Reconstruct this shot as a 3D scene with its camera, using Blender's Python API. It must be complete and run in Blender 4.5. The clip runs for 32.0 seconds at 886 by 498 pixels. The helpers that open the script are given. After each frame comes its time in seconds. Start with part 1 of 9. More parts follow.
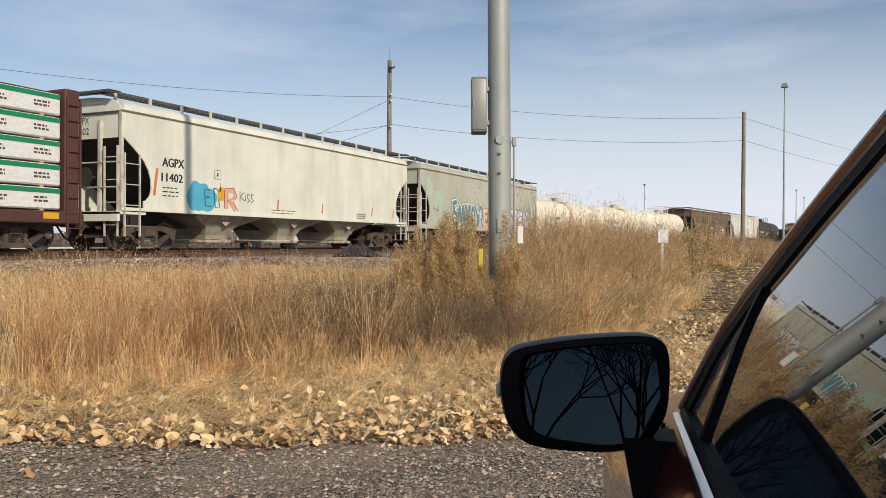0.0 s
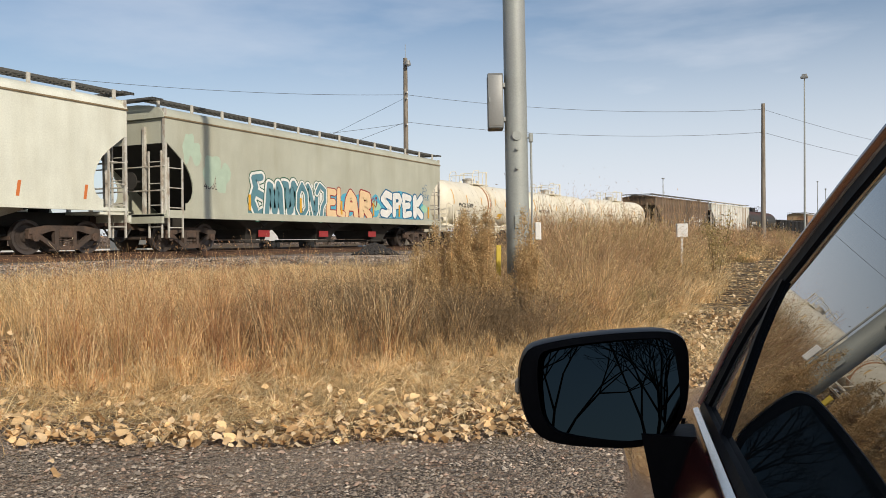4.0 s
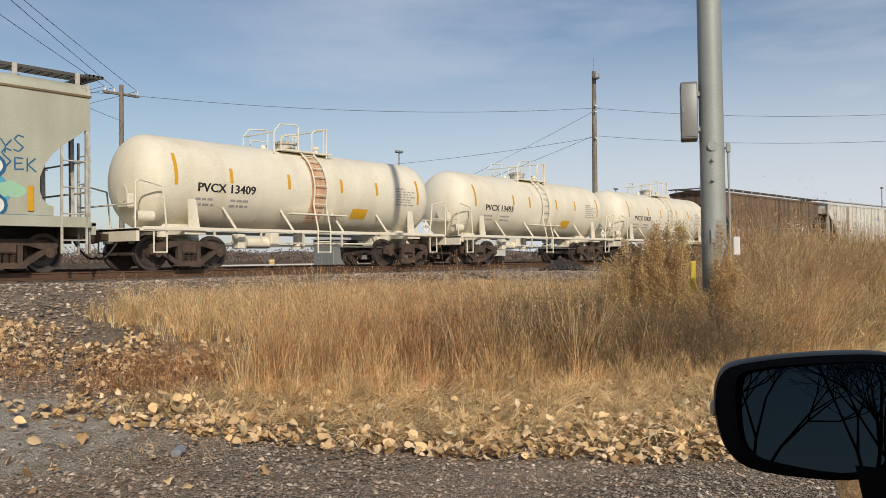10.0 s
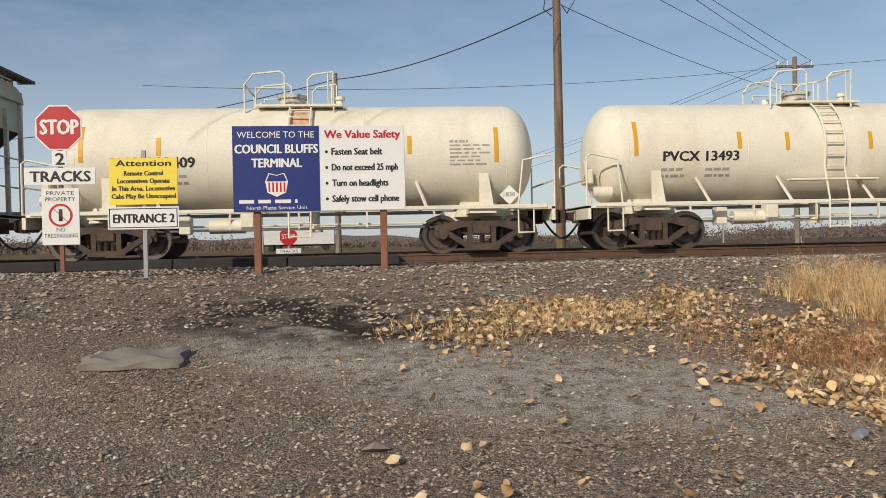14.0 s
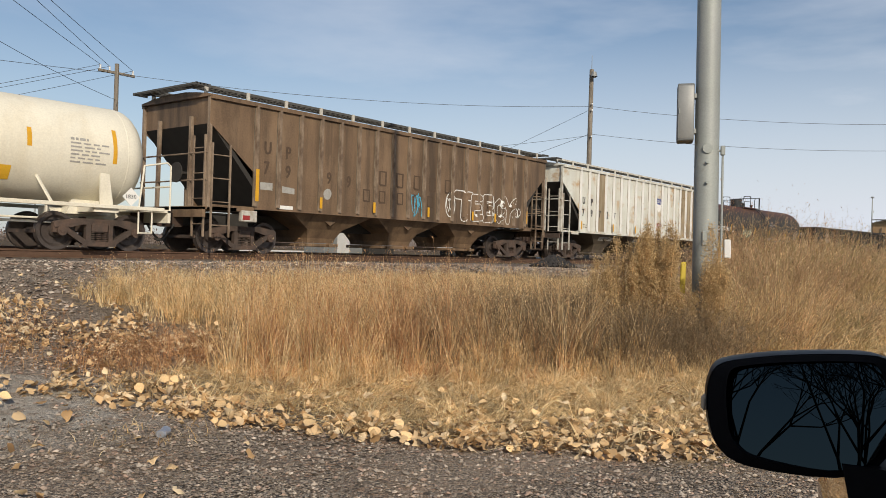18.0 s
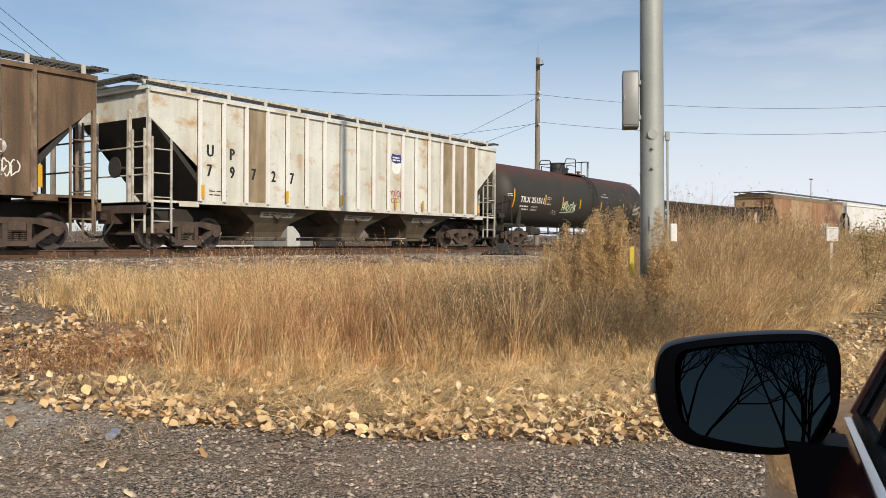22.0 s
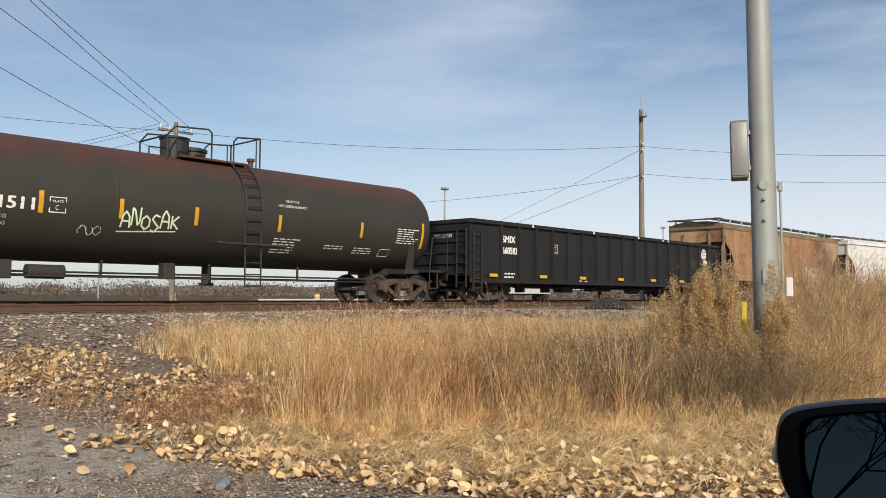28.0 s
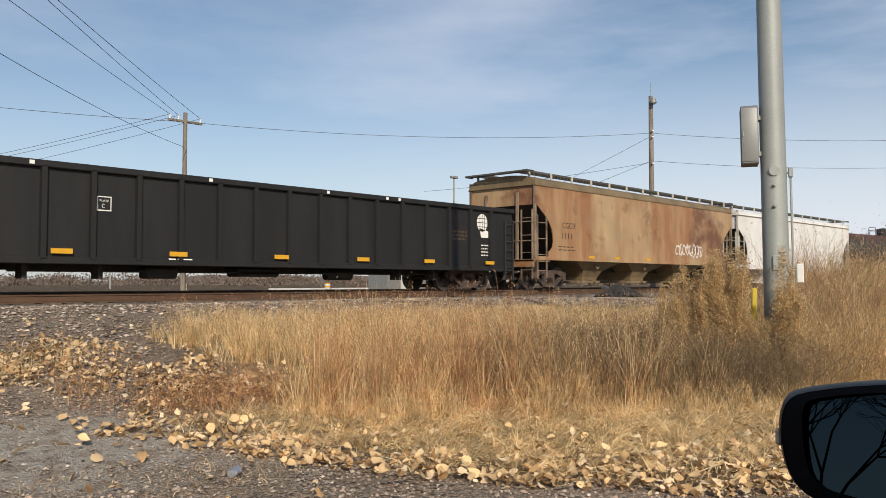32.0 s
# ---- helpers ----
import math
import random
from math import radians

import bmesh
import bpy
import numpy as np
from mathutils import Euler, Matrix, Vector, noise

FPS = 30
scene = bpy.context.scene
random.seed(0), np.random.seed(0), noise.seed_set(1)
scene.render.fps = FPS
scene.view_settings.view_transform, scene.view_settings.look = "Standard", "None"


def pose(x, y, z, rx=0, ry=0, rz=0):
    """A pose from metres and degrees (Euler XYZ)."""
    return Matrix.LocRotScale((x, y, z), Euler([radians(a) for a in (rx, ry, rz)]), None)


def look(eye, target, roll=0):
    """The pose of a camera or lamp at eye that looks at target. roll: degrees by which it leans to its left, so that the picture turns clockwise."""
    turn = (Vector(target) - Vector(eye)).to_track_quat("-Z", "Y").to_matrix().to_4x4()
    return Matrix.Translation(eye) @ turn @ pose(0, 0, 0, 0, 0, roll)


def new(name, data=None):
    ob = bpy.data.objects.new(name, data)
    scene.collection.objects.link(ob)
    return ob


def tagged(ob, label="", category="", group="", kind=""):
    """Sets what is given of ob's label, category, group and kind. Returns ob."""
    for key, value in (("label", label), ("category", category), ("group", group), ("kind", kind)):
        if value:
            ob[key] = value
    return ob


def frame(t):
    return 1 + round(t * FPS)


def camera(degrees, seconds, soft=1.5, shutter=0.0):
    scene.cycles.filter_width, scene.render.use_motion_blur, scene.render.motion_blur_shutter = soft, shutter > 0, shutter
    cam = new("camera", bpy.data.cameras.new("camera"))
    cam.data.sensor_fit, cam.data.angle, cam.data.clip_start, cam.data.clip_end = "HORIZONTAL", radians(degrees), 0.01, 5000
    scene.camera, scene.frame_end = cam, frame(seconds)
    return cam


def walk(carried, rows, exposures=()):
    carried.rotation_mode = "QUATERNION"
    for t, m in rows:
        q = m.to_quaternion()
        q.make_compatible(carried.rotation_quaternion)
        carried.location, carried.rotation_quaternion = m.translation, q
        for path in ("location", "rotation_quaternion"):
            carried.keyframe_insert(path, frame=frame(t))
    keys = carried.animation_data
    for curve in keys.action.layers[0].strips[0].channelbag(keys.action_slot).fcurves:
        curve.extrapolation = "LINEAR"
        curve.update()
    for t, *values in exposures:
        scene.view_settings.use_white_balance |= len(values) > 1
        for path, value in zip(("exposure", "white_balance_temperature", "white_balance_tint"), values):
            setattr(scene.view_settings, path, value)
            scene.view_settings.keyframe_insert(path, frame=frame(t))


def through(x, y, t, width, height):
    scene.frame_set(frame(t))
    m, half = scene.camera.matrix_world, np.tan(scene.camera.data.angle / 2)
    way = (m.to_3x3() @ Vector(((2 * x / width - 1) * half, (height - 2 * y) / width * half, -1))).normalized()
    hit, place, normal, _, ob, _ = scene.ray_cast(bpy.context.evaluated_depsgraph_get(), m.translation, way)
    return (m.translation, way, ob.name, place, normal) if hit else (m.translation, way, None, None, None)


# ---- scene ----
# x runs along the railway, y across it; z is up from the gravel lot
EXPOSURE = [(0.0, -0.05), (6.5, -0.05), (8.0, -0.12), (9.0, -0.20), (11.0, -0.25), (13.0, -0.22), (15.5, -0.22), (17.0, -0.22), (19.0, 0.0), (20.0, 0.08), (22.0, 0.05), (23.0, -0.05), (24.0, -0.15), (26.5, -0.08), (29.0, 0.05), (32.0, -0.04)]
cam = camera(58.0, 32.0, 0.8)
PATH = [
    (0.0, pose(0.009, 0.004, 1.287, 89.56, -0.33, -64.95)),
    (0.5, pose(0.009, 0.002, 1.287, 89.50, -0.14, -65.35)),
    (1.0, pose(0.008, 0.002, 1.287, 89.37, -0.07, -65.22)),
    (1.5, pose(0.009, 0.005, 1.286, 89.24, -0.01, -64.77)),
    (2.0, pose(0.009, 0.004, 1.286, 89.22, 0.14, -64.39)),
    (2.5, pose(0.010, 0.001, 1.288, 89.27, 0.37, -64.19)),
    (3.0, pose(0.010, 0.002, 1.287, 89.31, 0.58, -64.01)),
    (3.5, pose(0.009, 0.001, 1.288, 89.34, 0.55, -63.84)),
    (5.5, pose(0.007, 0.001, 1.288, 89.37, 0.36, -63.28)),
    (6.0, pose(0.007, 0.002, 1.287, 89.42, 0.45, -63.29)),
    (6.5, pose(0.009, 0.002, 1.287, 89.44, 0.60, -63.35)),
    (7.0, pose(0.010, 0.002, 1.287, 89.50, 0.69, -63.57)),
    (7.5, pose(0.013, 0.002, 1.286, 89.58, 0.79, -63.81)),
    (8.0, pose(0.011, 0.002, 1.287, 89.69, 0.74, -63.81)),
    (8.5, pose(0.008, 0.000, 1.287, 89.85, 0.57, -62.85)),
    (9.0, pose(0.002, 0.001, 1.287, 90.04, 0.40, -60.31)),
    (9.5, pose(0.003, -0.002, 1.288, 90.31, 0.41, -56.03)),
    (10.0, pose(0.002, -0.003, 1.287, 90.56, 0.43, -50.25)),
    (10.5, pose(-0.001, -0.018, 1.287, 90.78, 0.61, -43.48)),
    (11.0, pose(-0.005, -0.022, 1.280, 90.90, 1.04, -36.07)),
    (11.5, pose(-0.001, -0.017, 1.278, 91.05, 1.39, -28.18)),
    (12.0, pose(0.000, -0.015, 1.276, 91.24, 1.38, -20.32)),
    (12.5, pose(0.001, -0.015, 1.273, 91.47, 1.46, -12.53)),
    (13.0, pose(0.001, -0.023, 1.271, 91.18, 1.16, -6.88)),
    (13.5, pose(0.000, -0.023, 1.267, 90.44, 1.15, -4.20)),
    (15.5, pose(-0.011, 0.006, 1.269, 87.62, 0.34, -13.53)),
    (16.0, pose(-0.014, 0.004, 1.269, 89.00, -1.75, -24.79)),
    (16.3, pose(-0.017, 0.003, 1.268, 90.64, -3.29, -36.34)),
    (16.5, pose(-0.020, 0.002, 1.266, 92.23, -5.35, -43.97)),
    (17.0, pose(-0.008, 0.008, 1.274, 90.53, -3.17, -52.16)),
    (17.5, pose(-0.003, 0.004, 1.277, 89.04, -1.08, -51.29)),
    (18.0, pose(-0.009, 0.003, 1.277, 90.04, -1.76, -50.91)),
    (18.5, pose(-0.005, 0.004, 1.276, 89.79, -1.85, -50.28)),
    (19.0, pose(-0.004, 0.004, 1.277, 89.97, -1.89, -50.09)),
    (19.5, pose(-0.003, 0.005, 1.277, 89.89, -2.07, -50.68)),
    (20.0, pose(0.000, 0.010, 1.274, 89.35, -1.96, -51.60)),
    (20.5, pose(0.008, 0.009, 1.279, 88.02, -1.45, -52.81)),
    (21.0, pose(0.010, 0.005, 1.281, 87.21, -0.14, -52.94)),
    (21.5, pose(0.005, 0.008, 1.278, 88.36, -0.68, -53.73)),
    (22.0, pose(-0.002, 0.004, 1.279, 89.39, -0.34, -54.38)),
    (22.5, pose(-0.002, -0.001, 1.282, 89.90, -0.13, -54.67)),
    (23.0, pose(-0.002, 0.004, 1.278, 90.33, -0.09, -54.87)),
    (23.5, pose(-0.004, 0.003, 1.278, 90.60, -0.00, -55.01)),
    (24.0, pose(-0.005, 0.003, 1.278, 90.79, 0.04, -55.15)),
    (24.5, pose(-0.003, -0.003, 1.281, 90.92, 0.19, -55.34)),
    (26.5, pose(-0.005, 0.011, 1.279, 91.53, -1.07, -50.86)),
    (27.0, pose(-0.006, 0.010, 1.278, 92.25, -1.19, -49.23)),
    (27.5, pose(-0.001, 0.007, 1.284, 92.89, -0.85, -47.92)),
    (28.0, pose(-0.003, 0.009, 1.287, 93.20, -0.37, -47.09)),
    (28.5, pose(-0.003, 0.006, 1.284, 93.18, 0.12, -46.44)),
    (29.0, pose(-0.002, 0.003, 1.285, 93.12, 0.26, -46.19)),
    (29.5, pose(-0.002, 0.003, 1.284, 93.10, 0.36, -46.08)),
    (30.0, pose(-0.000, 0.004, 1.286, 93.22, 0.42, -46.27)),
    (30.5, pose(-0.004, 0.003, 1.285, 93.21, 0.40, -46.36)),
    (31.0, pose(-0.005, 0.002, 1.284, 93.06, 0.29, -46.20)),
    (31.5, pose(-0.006, 0.001, 1.283, 92.72, 0.09, -46.08)),
    (32.0, pose(-0.002, -0.001, 1.282, 92.38, -0.05, -46.38)),
]
walk(cam, PATH, EXPOSURE)

# ---- world and sun ----
SUN_AZ, SUN_EL = radians(236), radians(28)   # where the sun stands, seen from the lot: behind the camera and to its left
world = bpy.data.worlds.new("sky")
scene.world = world
world.use_nodes = True
wn, wl = world.node_tree.nodes, world.node_tree.links
sky = wn.new("ShaderNodeTexSky")
sky.sky_type, sky.sun_disc = "NISHITA", False
sky.sun_elevation, sky.sun_rotation = SUN_EL, math.pi / 2 - SUN_AZ
sky.air_density, sky.dust_density, sky.ozone_density = 1.0, 1.0, 2.0
wco = wn.new("ShaderNodeTexCoord")
wmap = wn.new("ShaderNodeMapping")
wmap.inputs["Scale"].default_value = (1.6, 1.0, 5.0)
wmap.inputs["Rotation"].default_value = (0.0, 0.25, 0.6)
wmap.inputs["Location"].default_value = (3.1, 1.7, 0.4)
wnoise = wn.new("ShaderNodeTexNoise")
wnoise.inputs["Scale"].default_value, wnoise.inputs["Detail"].default_value, wnoise.inputs["Roughness"].default_value = 1.7, 6, 0.55
wramp = wn.new("ShaderNodeValToRGB")
wramp.color_ramp.elements[0].position, wramp.color_ramp.elements[1].position = 0.40, 0.82
wramp.color_ramp.elements[1].color = (0.62, 0.62, 0.62, 1)
wmix = wn.new("ShaderNodeMix")
wmix.data_type = "RGBA"
wmix.inputs[7].default_value = (7.6, 8.0, 8.8, 1)
wl.new(wco.outputs["Generated"], wmap.inputs["Vector"])
wl.new(wmap.outputs["Vector"], wnoise.inputs["Vector"])
wl.new(wnoise.outputs[0], wramp.inputs[0])
# haze that pales the sky towards the horizon
wsep = wn.new("ShaderNodeSeparateXYZ")
wl.new(wco.outputs["Generated"], wsep.inputs[0])
whaze = wn.new("ShaderNodeMapRange")
whaze.inputs["From Min"].default_value, whaze.inputs["From Max"].default_value = 0.0, 0.28
whaze.inputs["To Min"].default_value, whaze.inputs["To Max"].default_value = 0.75, 0.0
wl.new(wsep.outputs[2], whaze.inputs[0])
wmax = wn.new("ShaderNodeMath")
wmax.operation = "MAXIMUM"
wl.new(whaze.outputs[0], wmax.inputs[0])
wl.new(wramp.outputs[0], wmax.inputs[1])
# the veil of cloud is thickest towards the sun-lit east and thin to its left
wx = wn.new("ShaderNodeMapRange")
wx.inputs["From Min"].default_value, wx.inputs["From Max"].default_value = -1.0, 1.0
wl.new(wsep.outputs[0], wx.inputs[0])
wveil = wn.new("ShaderNodeValToRGB")
for q, (at, v) in zip([*wveil.color_ramp.elements, wveil.color_ramp.elements.new(0.5), wveil.color_ramp.elements.new(0.5)], ((0.0, 0.60), (0.58, 0.60), (0.76, 0.38), (1.0, 1.0))):
    q.position, q.color = at, (v, v, v, 1)
wl.new(wx.outputs[0], wveil.inputs[0])
wmul = wn.new("ShaderNodeMath")
wmul.operation = "MULTIPLY"
wmul.use_clamp = True
wl.new(wmax.outputs[0], wmul.inputs[0])
wgain = wn.new("ShaderNodeMath")
wgain.operation = "MULTIPLY"
wgain.inputs[1].default_value = 1.6
wl.new(wveil.outputs[0], wgain.inputs[0])
wl.new(wgain.outputs[0], wmul.inputs[1])
wl.new(wmul.outputs[0], wmix.inputs[0])
wl.new(sky.outputs[0], wmix.inputs[6])
wl.new(wmix.outputs[2], wn["Background"].inputs[0])
wn["Background"].inputs[1].default_value = 0.105
sun = new("sun", bpy.data.lights.new("sun", "SUN"))
sun.data.energy, sun.data.angle, sun.data.color = 4.1, radians(0.5), (1.0, 0.885, 0.73)
sun.matrix_world = look((0, 0, 40), (-40 * math.cos(SUN_AZ) * math.cos(SUN_EL), -40 * math.sin(SUN_AZ) * math.cos(SUN_EL), 40 - 40 * math.sin(SUN_EL)))


# ---- building helpers ----
class Build:
    """Collects faces of one mesh."""

    def __init__(self):
        self.v, self.f = [], []

    def add(self, vs, fs):
        n = len(self.v)
        self.v += [tuple(p) for p in vs]
        self.f += [tuple(n + i for i in q) for q in fs]
        return self

    def box(self, x0, x1, y0, y1, z0, z1):
        return self.add([(x, y, z) for z in (z0, z1) for y in (y0, y1) for x in (x0, x1)],
                        [(0, 2, 3, 1), (4, 5, 7, 6), (0, 1, 5, 4), (1, 3, 7, 5), (3, 2, 6, 7), (2, 0, 4, 6)])

    def bev(self, x0, x1, y0, y1, z0, z1, b=0.01):
        """A box with cut edges."""
        vs, c = [], ((x0 + x1) / 2, (y0 + y1) / 2, (z0 + z1) / 2)
        h = ((x1 - x0) / 2, (y1 - y0) / 2, (z1 - z0) / 2)
        for sx in (-1, 1):
            for sy in (-1, 1):
                for sz in (-1, 1):
                    vs += [(c[0] + sx * (h[0] - (k != 0) * b), c[1] + sy * (h[1] - (k != 1) * b), c[2] + sz * (h[2] - (k != 2) * b)) for k in range(3)]
        bm = bmesh.new()
        for p in vs:
            bm.verts.new(p)
        bmesh.ops.convex_hull(bm, input=bm.verts)
        bm.verts.index_update()
        self.add([p.co for p in bm.verts], [[q.index for q in f.verts] for f in bm.faces])
        bm.free()
        return self

    def cyl(self, p0, p1, r0, r1=None, n=12, caps=True):
        p0, p1 = Vector(p0), Vector(p1)
        r1 = r0 if r1 is None else r1
        a = (p1 - p0).normalized()
        u = a.orthogonal().normalized()
        w = a.cross(u)
        ring = [u * math.cos(2 * math.pi * i / n) + w * math.sin(2 * math.pi * i / n) for i in range(n)]
        vs = [p0 + r0 * q for q in ring] + [p1 + r1 * q for q in ring]
        fs = [(i, (i + 1) % n, n + (i + 1) % n, n + i) for i in range(n)]
        if caps:
            fs += [tuple(range(n - 1, -1, -1)), tuple(range(n, 2 * n))]
        return self.add(vs, fs)

    def tube(self, pts, r, n=6):
        """A bent tube through the points, mitred at the bends."""
        pts = [Vector(p) for p in pts]
        d = [(b - a).normalized() for a, b in zip(pts[:-1], pts[1:])]
        u = d[0].orthogonal().normalized()
        rings = []
        for k, p in enumerate(pts):
            t = d[0] if k == 0 else d[-1] if k == len(pts) - 1 else (d[k - 1] + d[k]).normalized()
            if k:
                u = u - d[k - 1] * u.dot(d[k - 1])
                u.normalize()
            v = (u - t * u.dot(t)).normalized()
            w = t.cross(v)
            s = r / max(0.5, t.dot(d[max(k - 1, 0)]))
            rings.append([p + (v * math.cos(2 * math.pi * i / n) + w * math.sin(2 * math.pi * i / n)) * s for i in range(n)])
        return self.loft(rings)

    def pieces(self):
        """The unconnected pieces, each as a Build of its own."""
        up = list(range(len(self.v)))
        def root(i):
            while up[i] != i:
                up[i] = up[up[i]]
                i = up[i]
            return i
        for f in self.f:
            for k in f[1:]:
                up[root(k)] = root(f[0])
        groups = {}
        for f in self.f:
            groups.setdefault(root(f[0]), []).append(f)
        out = []
        for fs in groups.values():
            idx = {k: n for n, k in enumerate(sorted({k for f in fs for k in f}))}
            out.append(Build().add([self.v[k] for k in idx], [tuple(idx[k] for k in f) for f in fs]))
        return out

    def bar(self, a, b, w, h, up=(0, 0, 1)):
        """A straight bar of rectangular section from a to b."""
        a, b = Vector(a), Vector(b)
        d = (b - a).normalized()
        s = d.cross(Vector(up))
        s = s.normalized() if s.length > 1e-5 else Vector((1, 0, 0))
        t = s.cross(d)
        vs = [p + s * (i * w / 2) + t * (j * h / 2) for p in (a, b) for i, j in ((-1, -1), (1, -1), (1, 1), (-1, 1))]
        return self.add(vs, [(3, 2, 1, 0), (4, 5, 6, 7), (0, 1, 5, 4), (1, 2, 6, 5), (2, 3, 7, 6), (3, 0, 4, 7)])

    def loft(self, rings, closed=True, caps=True):
        n = len(rings[0])
        vs = [p for r in rings for p in r]
        fs = []
        for k in range(len(rings) - 1):
            for i in range(n if closed else n - 1):
                j = (i + 1) % n
                fs.append((k * n + i, k * n + j, (k + 1) * n + j, (k + 1) * n + i))
        if caps:
            fs += [tuple(range(n - 1, -1, -1)), tuple(range((len(rings) - 1) * n, len(rings) * n))]
        return self.add(vs, fs)

    def prism(self, poly, axis, a, b):
        """A polygon of two coordinates, drawn out along the axis from a to b."""
        def at(p, d):
            q = list(p)
            q.insert("xyz".index(axis), d)
            return tuple(q)
        return self.loft([[at(p, a) for p in poly], [at(p, b) for p in poly]])

    def mesh(self, name, smooth=True, angle=32):
        me = bpy.data.meshes.new(name)
        me.from_pydata(self.v, [], self.f)
        bm = bmesh.new()
        bm.from_mesh(me)
        bmesh.ops.recalc_face_normals(bm, faces=bm.faces)
        bm.to_mesh(me)
        bm.free()
        if smooth:
            me.shade_smooth()
            me.set_sharp_from_angle(angle=radians(angle))
        return me


APART = {"end_sheet", "slope_sheet", "end_platform", "end_running_board", "air_reservoir", "end_wall", "side_wall", "side_sheet", "side_sill", "top_chord", "stub_sill", "hatch_cover",
         "end_post", "end_rail", "handrail", "top_handrail", "valve", "top_platform", "brake_rod", "under_bracket", "spacer", "cable_loop", "insulator", "box_bracket", "strap", "weld_seam", "brake_cylinder"}


def part(name, b, material, parent, label="", smooth=True, angle=32):
    if name in APART and isinstance(b, Build):
        for piece in b.pieces():
            ob = part(name, piece.mesh(name, smooth, angle), material, parent, label)
        return ob
    me = b if isinstance(b, bpy.types.Mesh) else b.mesh(name, smooth, angle)
    if material and not me.materials:
        me.materials.append(material)
    ob = new(name, me)
    ob.parent = parent
    if label:
        ob["label"] = label
    return ob


def thing(name, m, label, category, group="", kind=""):
    ob = new(name)
    ob.empty_display_size = 0.1
    ob.matrix_basis = m
    return tagged(ob, label, category, group, kind)


def whole(name, b, material, m, label, category, group="", kind="", smooth=True, angle=32):
    """A thing that is one mesh."""
    ob = part(name, b, material, None, "", smooth, angle)
    ob.matrix_basis = m
    return tagged(ob, label, category, group, kind)


# ---- materials ----
def material(name, base, rough=0.7, metal=0.0, vary=0.25, scale=3.0, second=None, amount=0.5, second_scale=(1, 1, 1), fine=60.0, bump=0.15, spec=0.4, low=0.45, high=0.62, each=0.0):
    """A surface of one colour with grain at two sizes; second: a stain or wear colour laid over it in patches of that stretch."""
    m = bpy.data.materials.new(name)
    m.use_nodes = True
    n, l = m.node_tree.nodes, m.node_tree.links
    p = n["Principled BSDF"]
    p.inputs["Roughness"].default_value, p.inputs["Metallic"].default_value, p.inputs["Specular IOR Level"].default_value = rough, metal, spec
    co = n.new("ShaderNodeTexCoord")
    big = n.new("ShaderNodeTexNoise")
    big.inputs["Scale"].default_value, big.inputs["Detail"].default_value = scale, 6
    l.new(co.outputs["Object"], big.inputs["Vector"])
    small = n.new("ShaderNodeTexNoise")
    small.inputs["Scale"].default_value, small.inputs["Detail"].default_value = fine, 3
    l.new(co.outputs["Object"], small.inputs["Vector"])
    add = n.new("ShaderNodeMath")
    add.operation = "ADD"
    l.new(big.outputs[0], add.inputs[0])
    l.new(small.outputs[0], add.inputs[1])
    rng = n.new("ShaderNodeMapRange")
    rng.inputs["From Min"].default_value, rng.inputs["From Max"].default_value = 0.6, 1.4
    rng.inputs["To Min"].default_value, rng.inputs["To Max"].default_value = 1 - vary, 1 + vary
    l.new(add.outputs[0], rng.inputs[0])
    value = rng.outputs[0]
    if each:
        info = n.new("ShaderNodeObjectInfo")
        er = n.new("ShaderNodeMapRange")
        er.inputs["To Min"].default_value, er.inputs["To Max"].default_value = 1 - each, 1 + each
        l.new(info.outputs["Random"], er.inputs[0])
        mul = n.new("ShaderNodeMath")
        mul.operation = "MULTIPLY"
        l.new(value, mul.inputs[0])
        l.new(er.outputs[0], mul.inputs[1])
        value = mul.outputs[0]
    colour = n.new("ShaderNodeRGB").outputs[0]
    colour.default_value = (*base, 1)
    if second:
        mp = n.new("ShaderNodeMapping")
        mp.inputs["Scale"].default_value = second_scale
        l.new(co.outputs["Object"], mp.inputs["Vector"])
        st = n.new("ShaderNodeTexNoise")
        st.inputs["Scale"].default_value, st.inputs["Detail"].default_value, st.inputs["Roughness"].default_value = 1.0, 5, 0.6
        l.new(mp.outputs[0], st.inputs["Vector"])
        ra = n.new("ShaderNodeMapRange")
        ra.inputs["From Min"].default_value, ra.inputs["From Max"].default_value, ra.inputs["To Max"].default_value = low, high, amount
        l.new(st.outputs[0], ra.inputs[0])
        mx = n.new("ShaderNodeMix")
        mx.data_type = "RGBA"
        l.new(ra.outputs[0], mx.inputs[0])
        l.new(colour, mx.inputs[6])
        mx.inputs[7].default_value = (*second, 1)
        colour = mx.outputs[2]
    sc = n.new("ShaderNodeVectorMath")
    sc.operation = "SCALE"
    l.new(colour, sc.inputs[0])
    l.new(value, sc.inputs["Scale"])
    l.new(sc.outputs[0], p.inputs["Base Color"])
    if bump:
        bp = n.new("ShaderNodeBump")
        bp.inputs["Strength"].default_value, bp.inputs["Distance"].default_value = bump, 0.01
        l.new(add.outputs[0], bp.inputs["Height"])
        l.new(bp.outputs[0], p.inputs["Normal"])
    return m


steel_dark = material("dark_truck_steel", (0.062, 0.046, 0.037), 0.8, 0.0, 0.4, 4, (0.105, 0.068, 0.050), 0.8, (3, 3, 3))
steel_tread = material("worn_wheel_steel", (0.11, 0.09, 0.08), 0.5, 0.6, 0.3, 6)
rail_steel = material("rusty_rail_steel", (0.12, 0.07, 0.045), 0.6, 0.3, 0.3, 5)

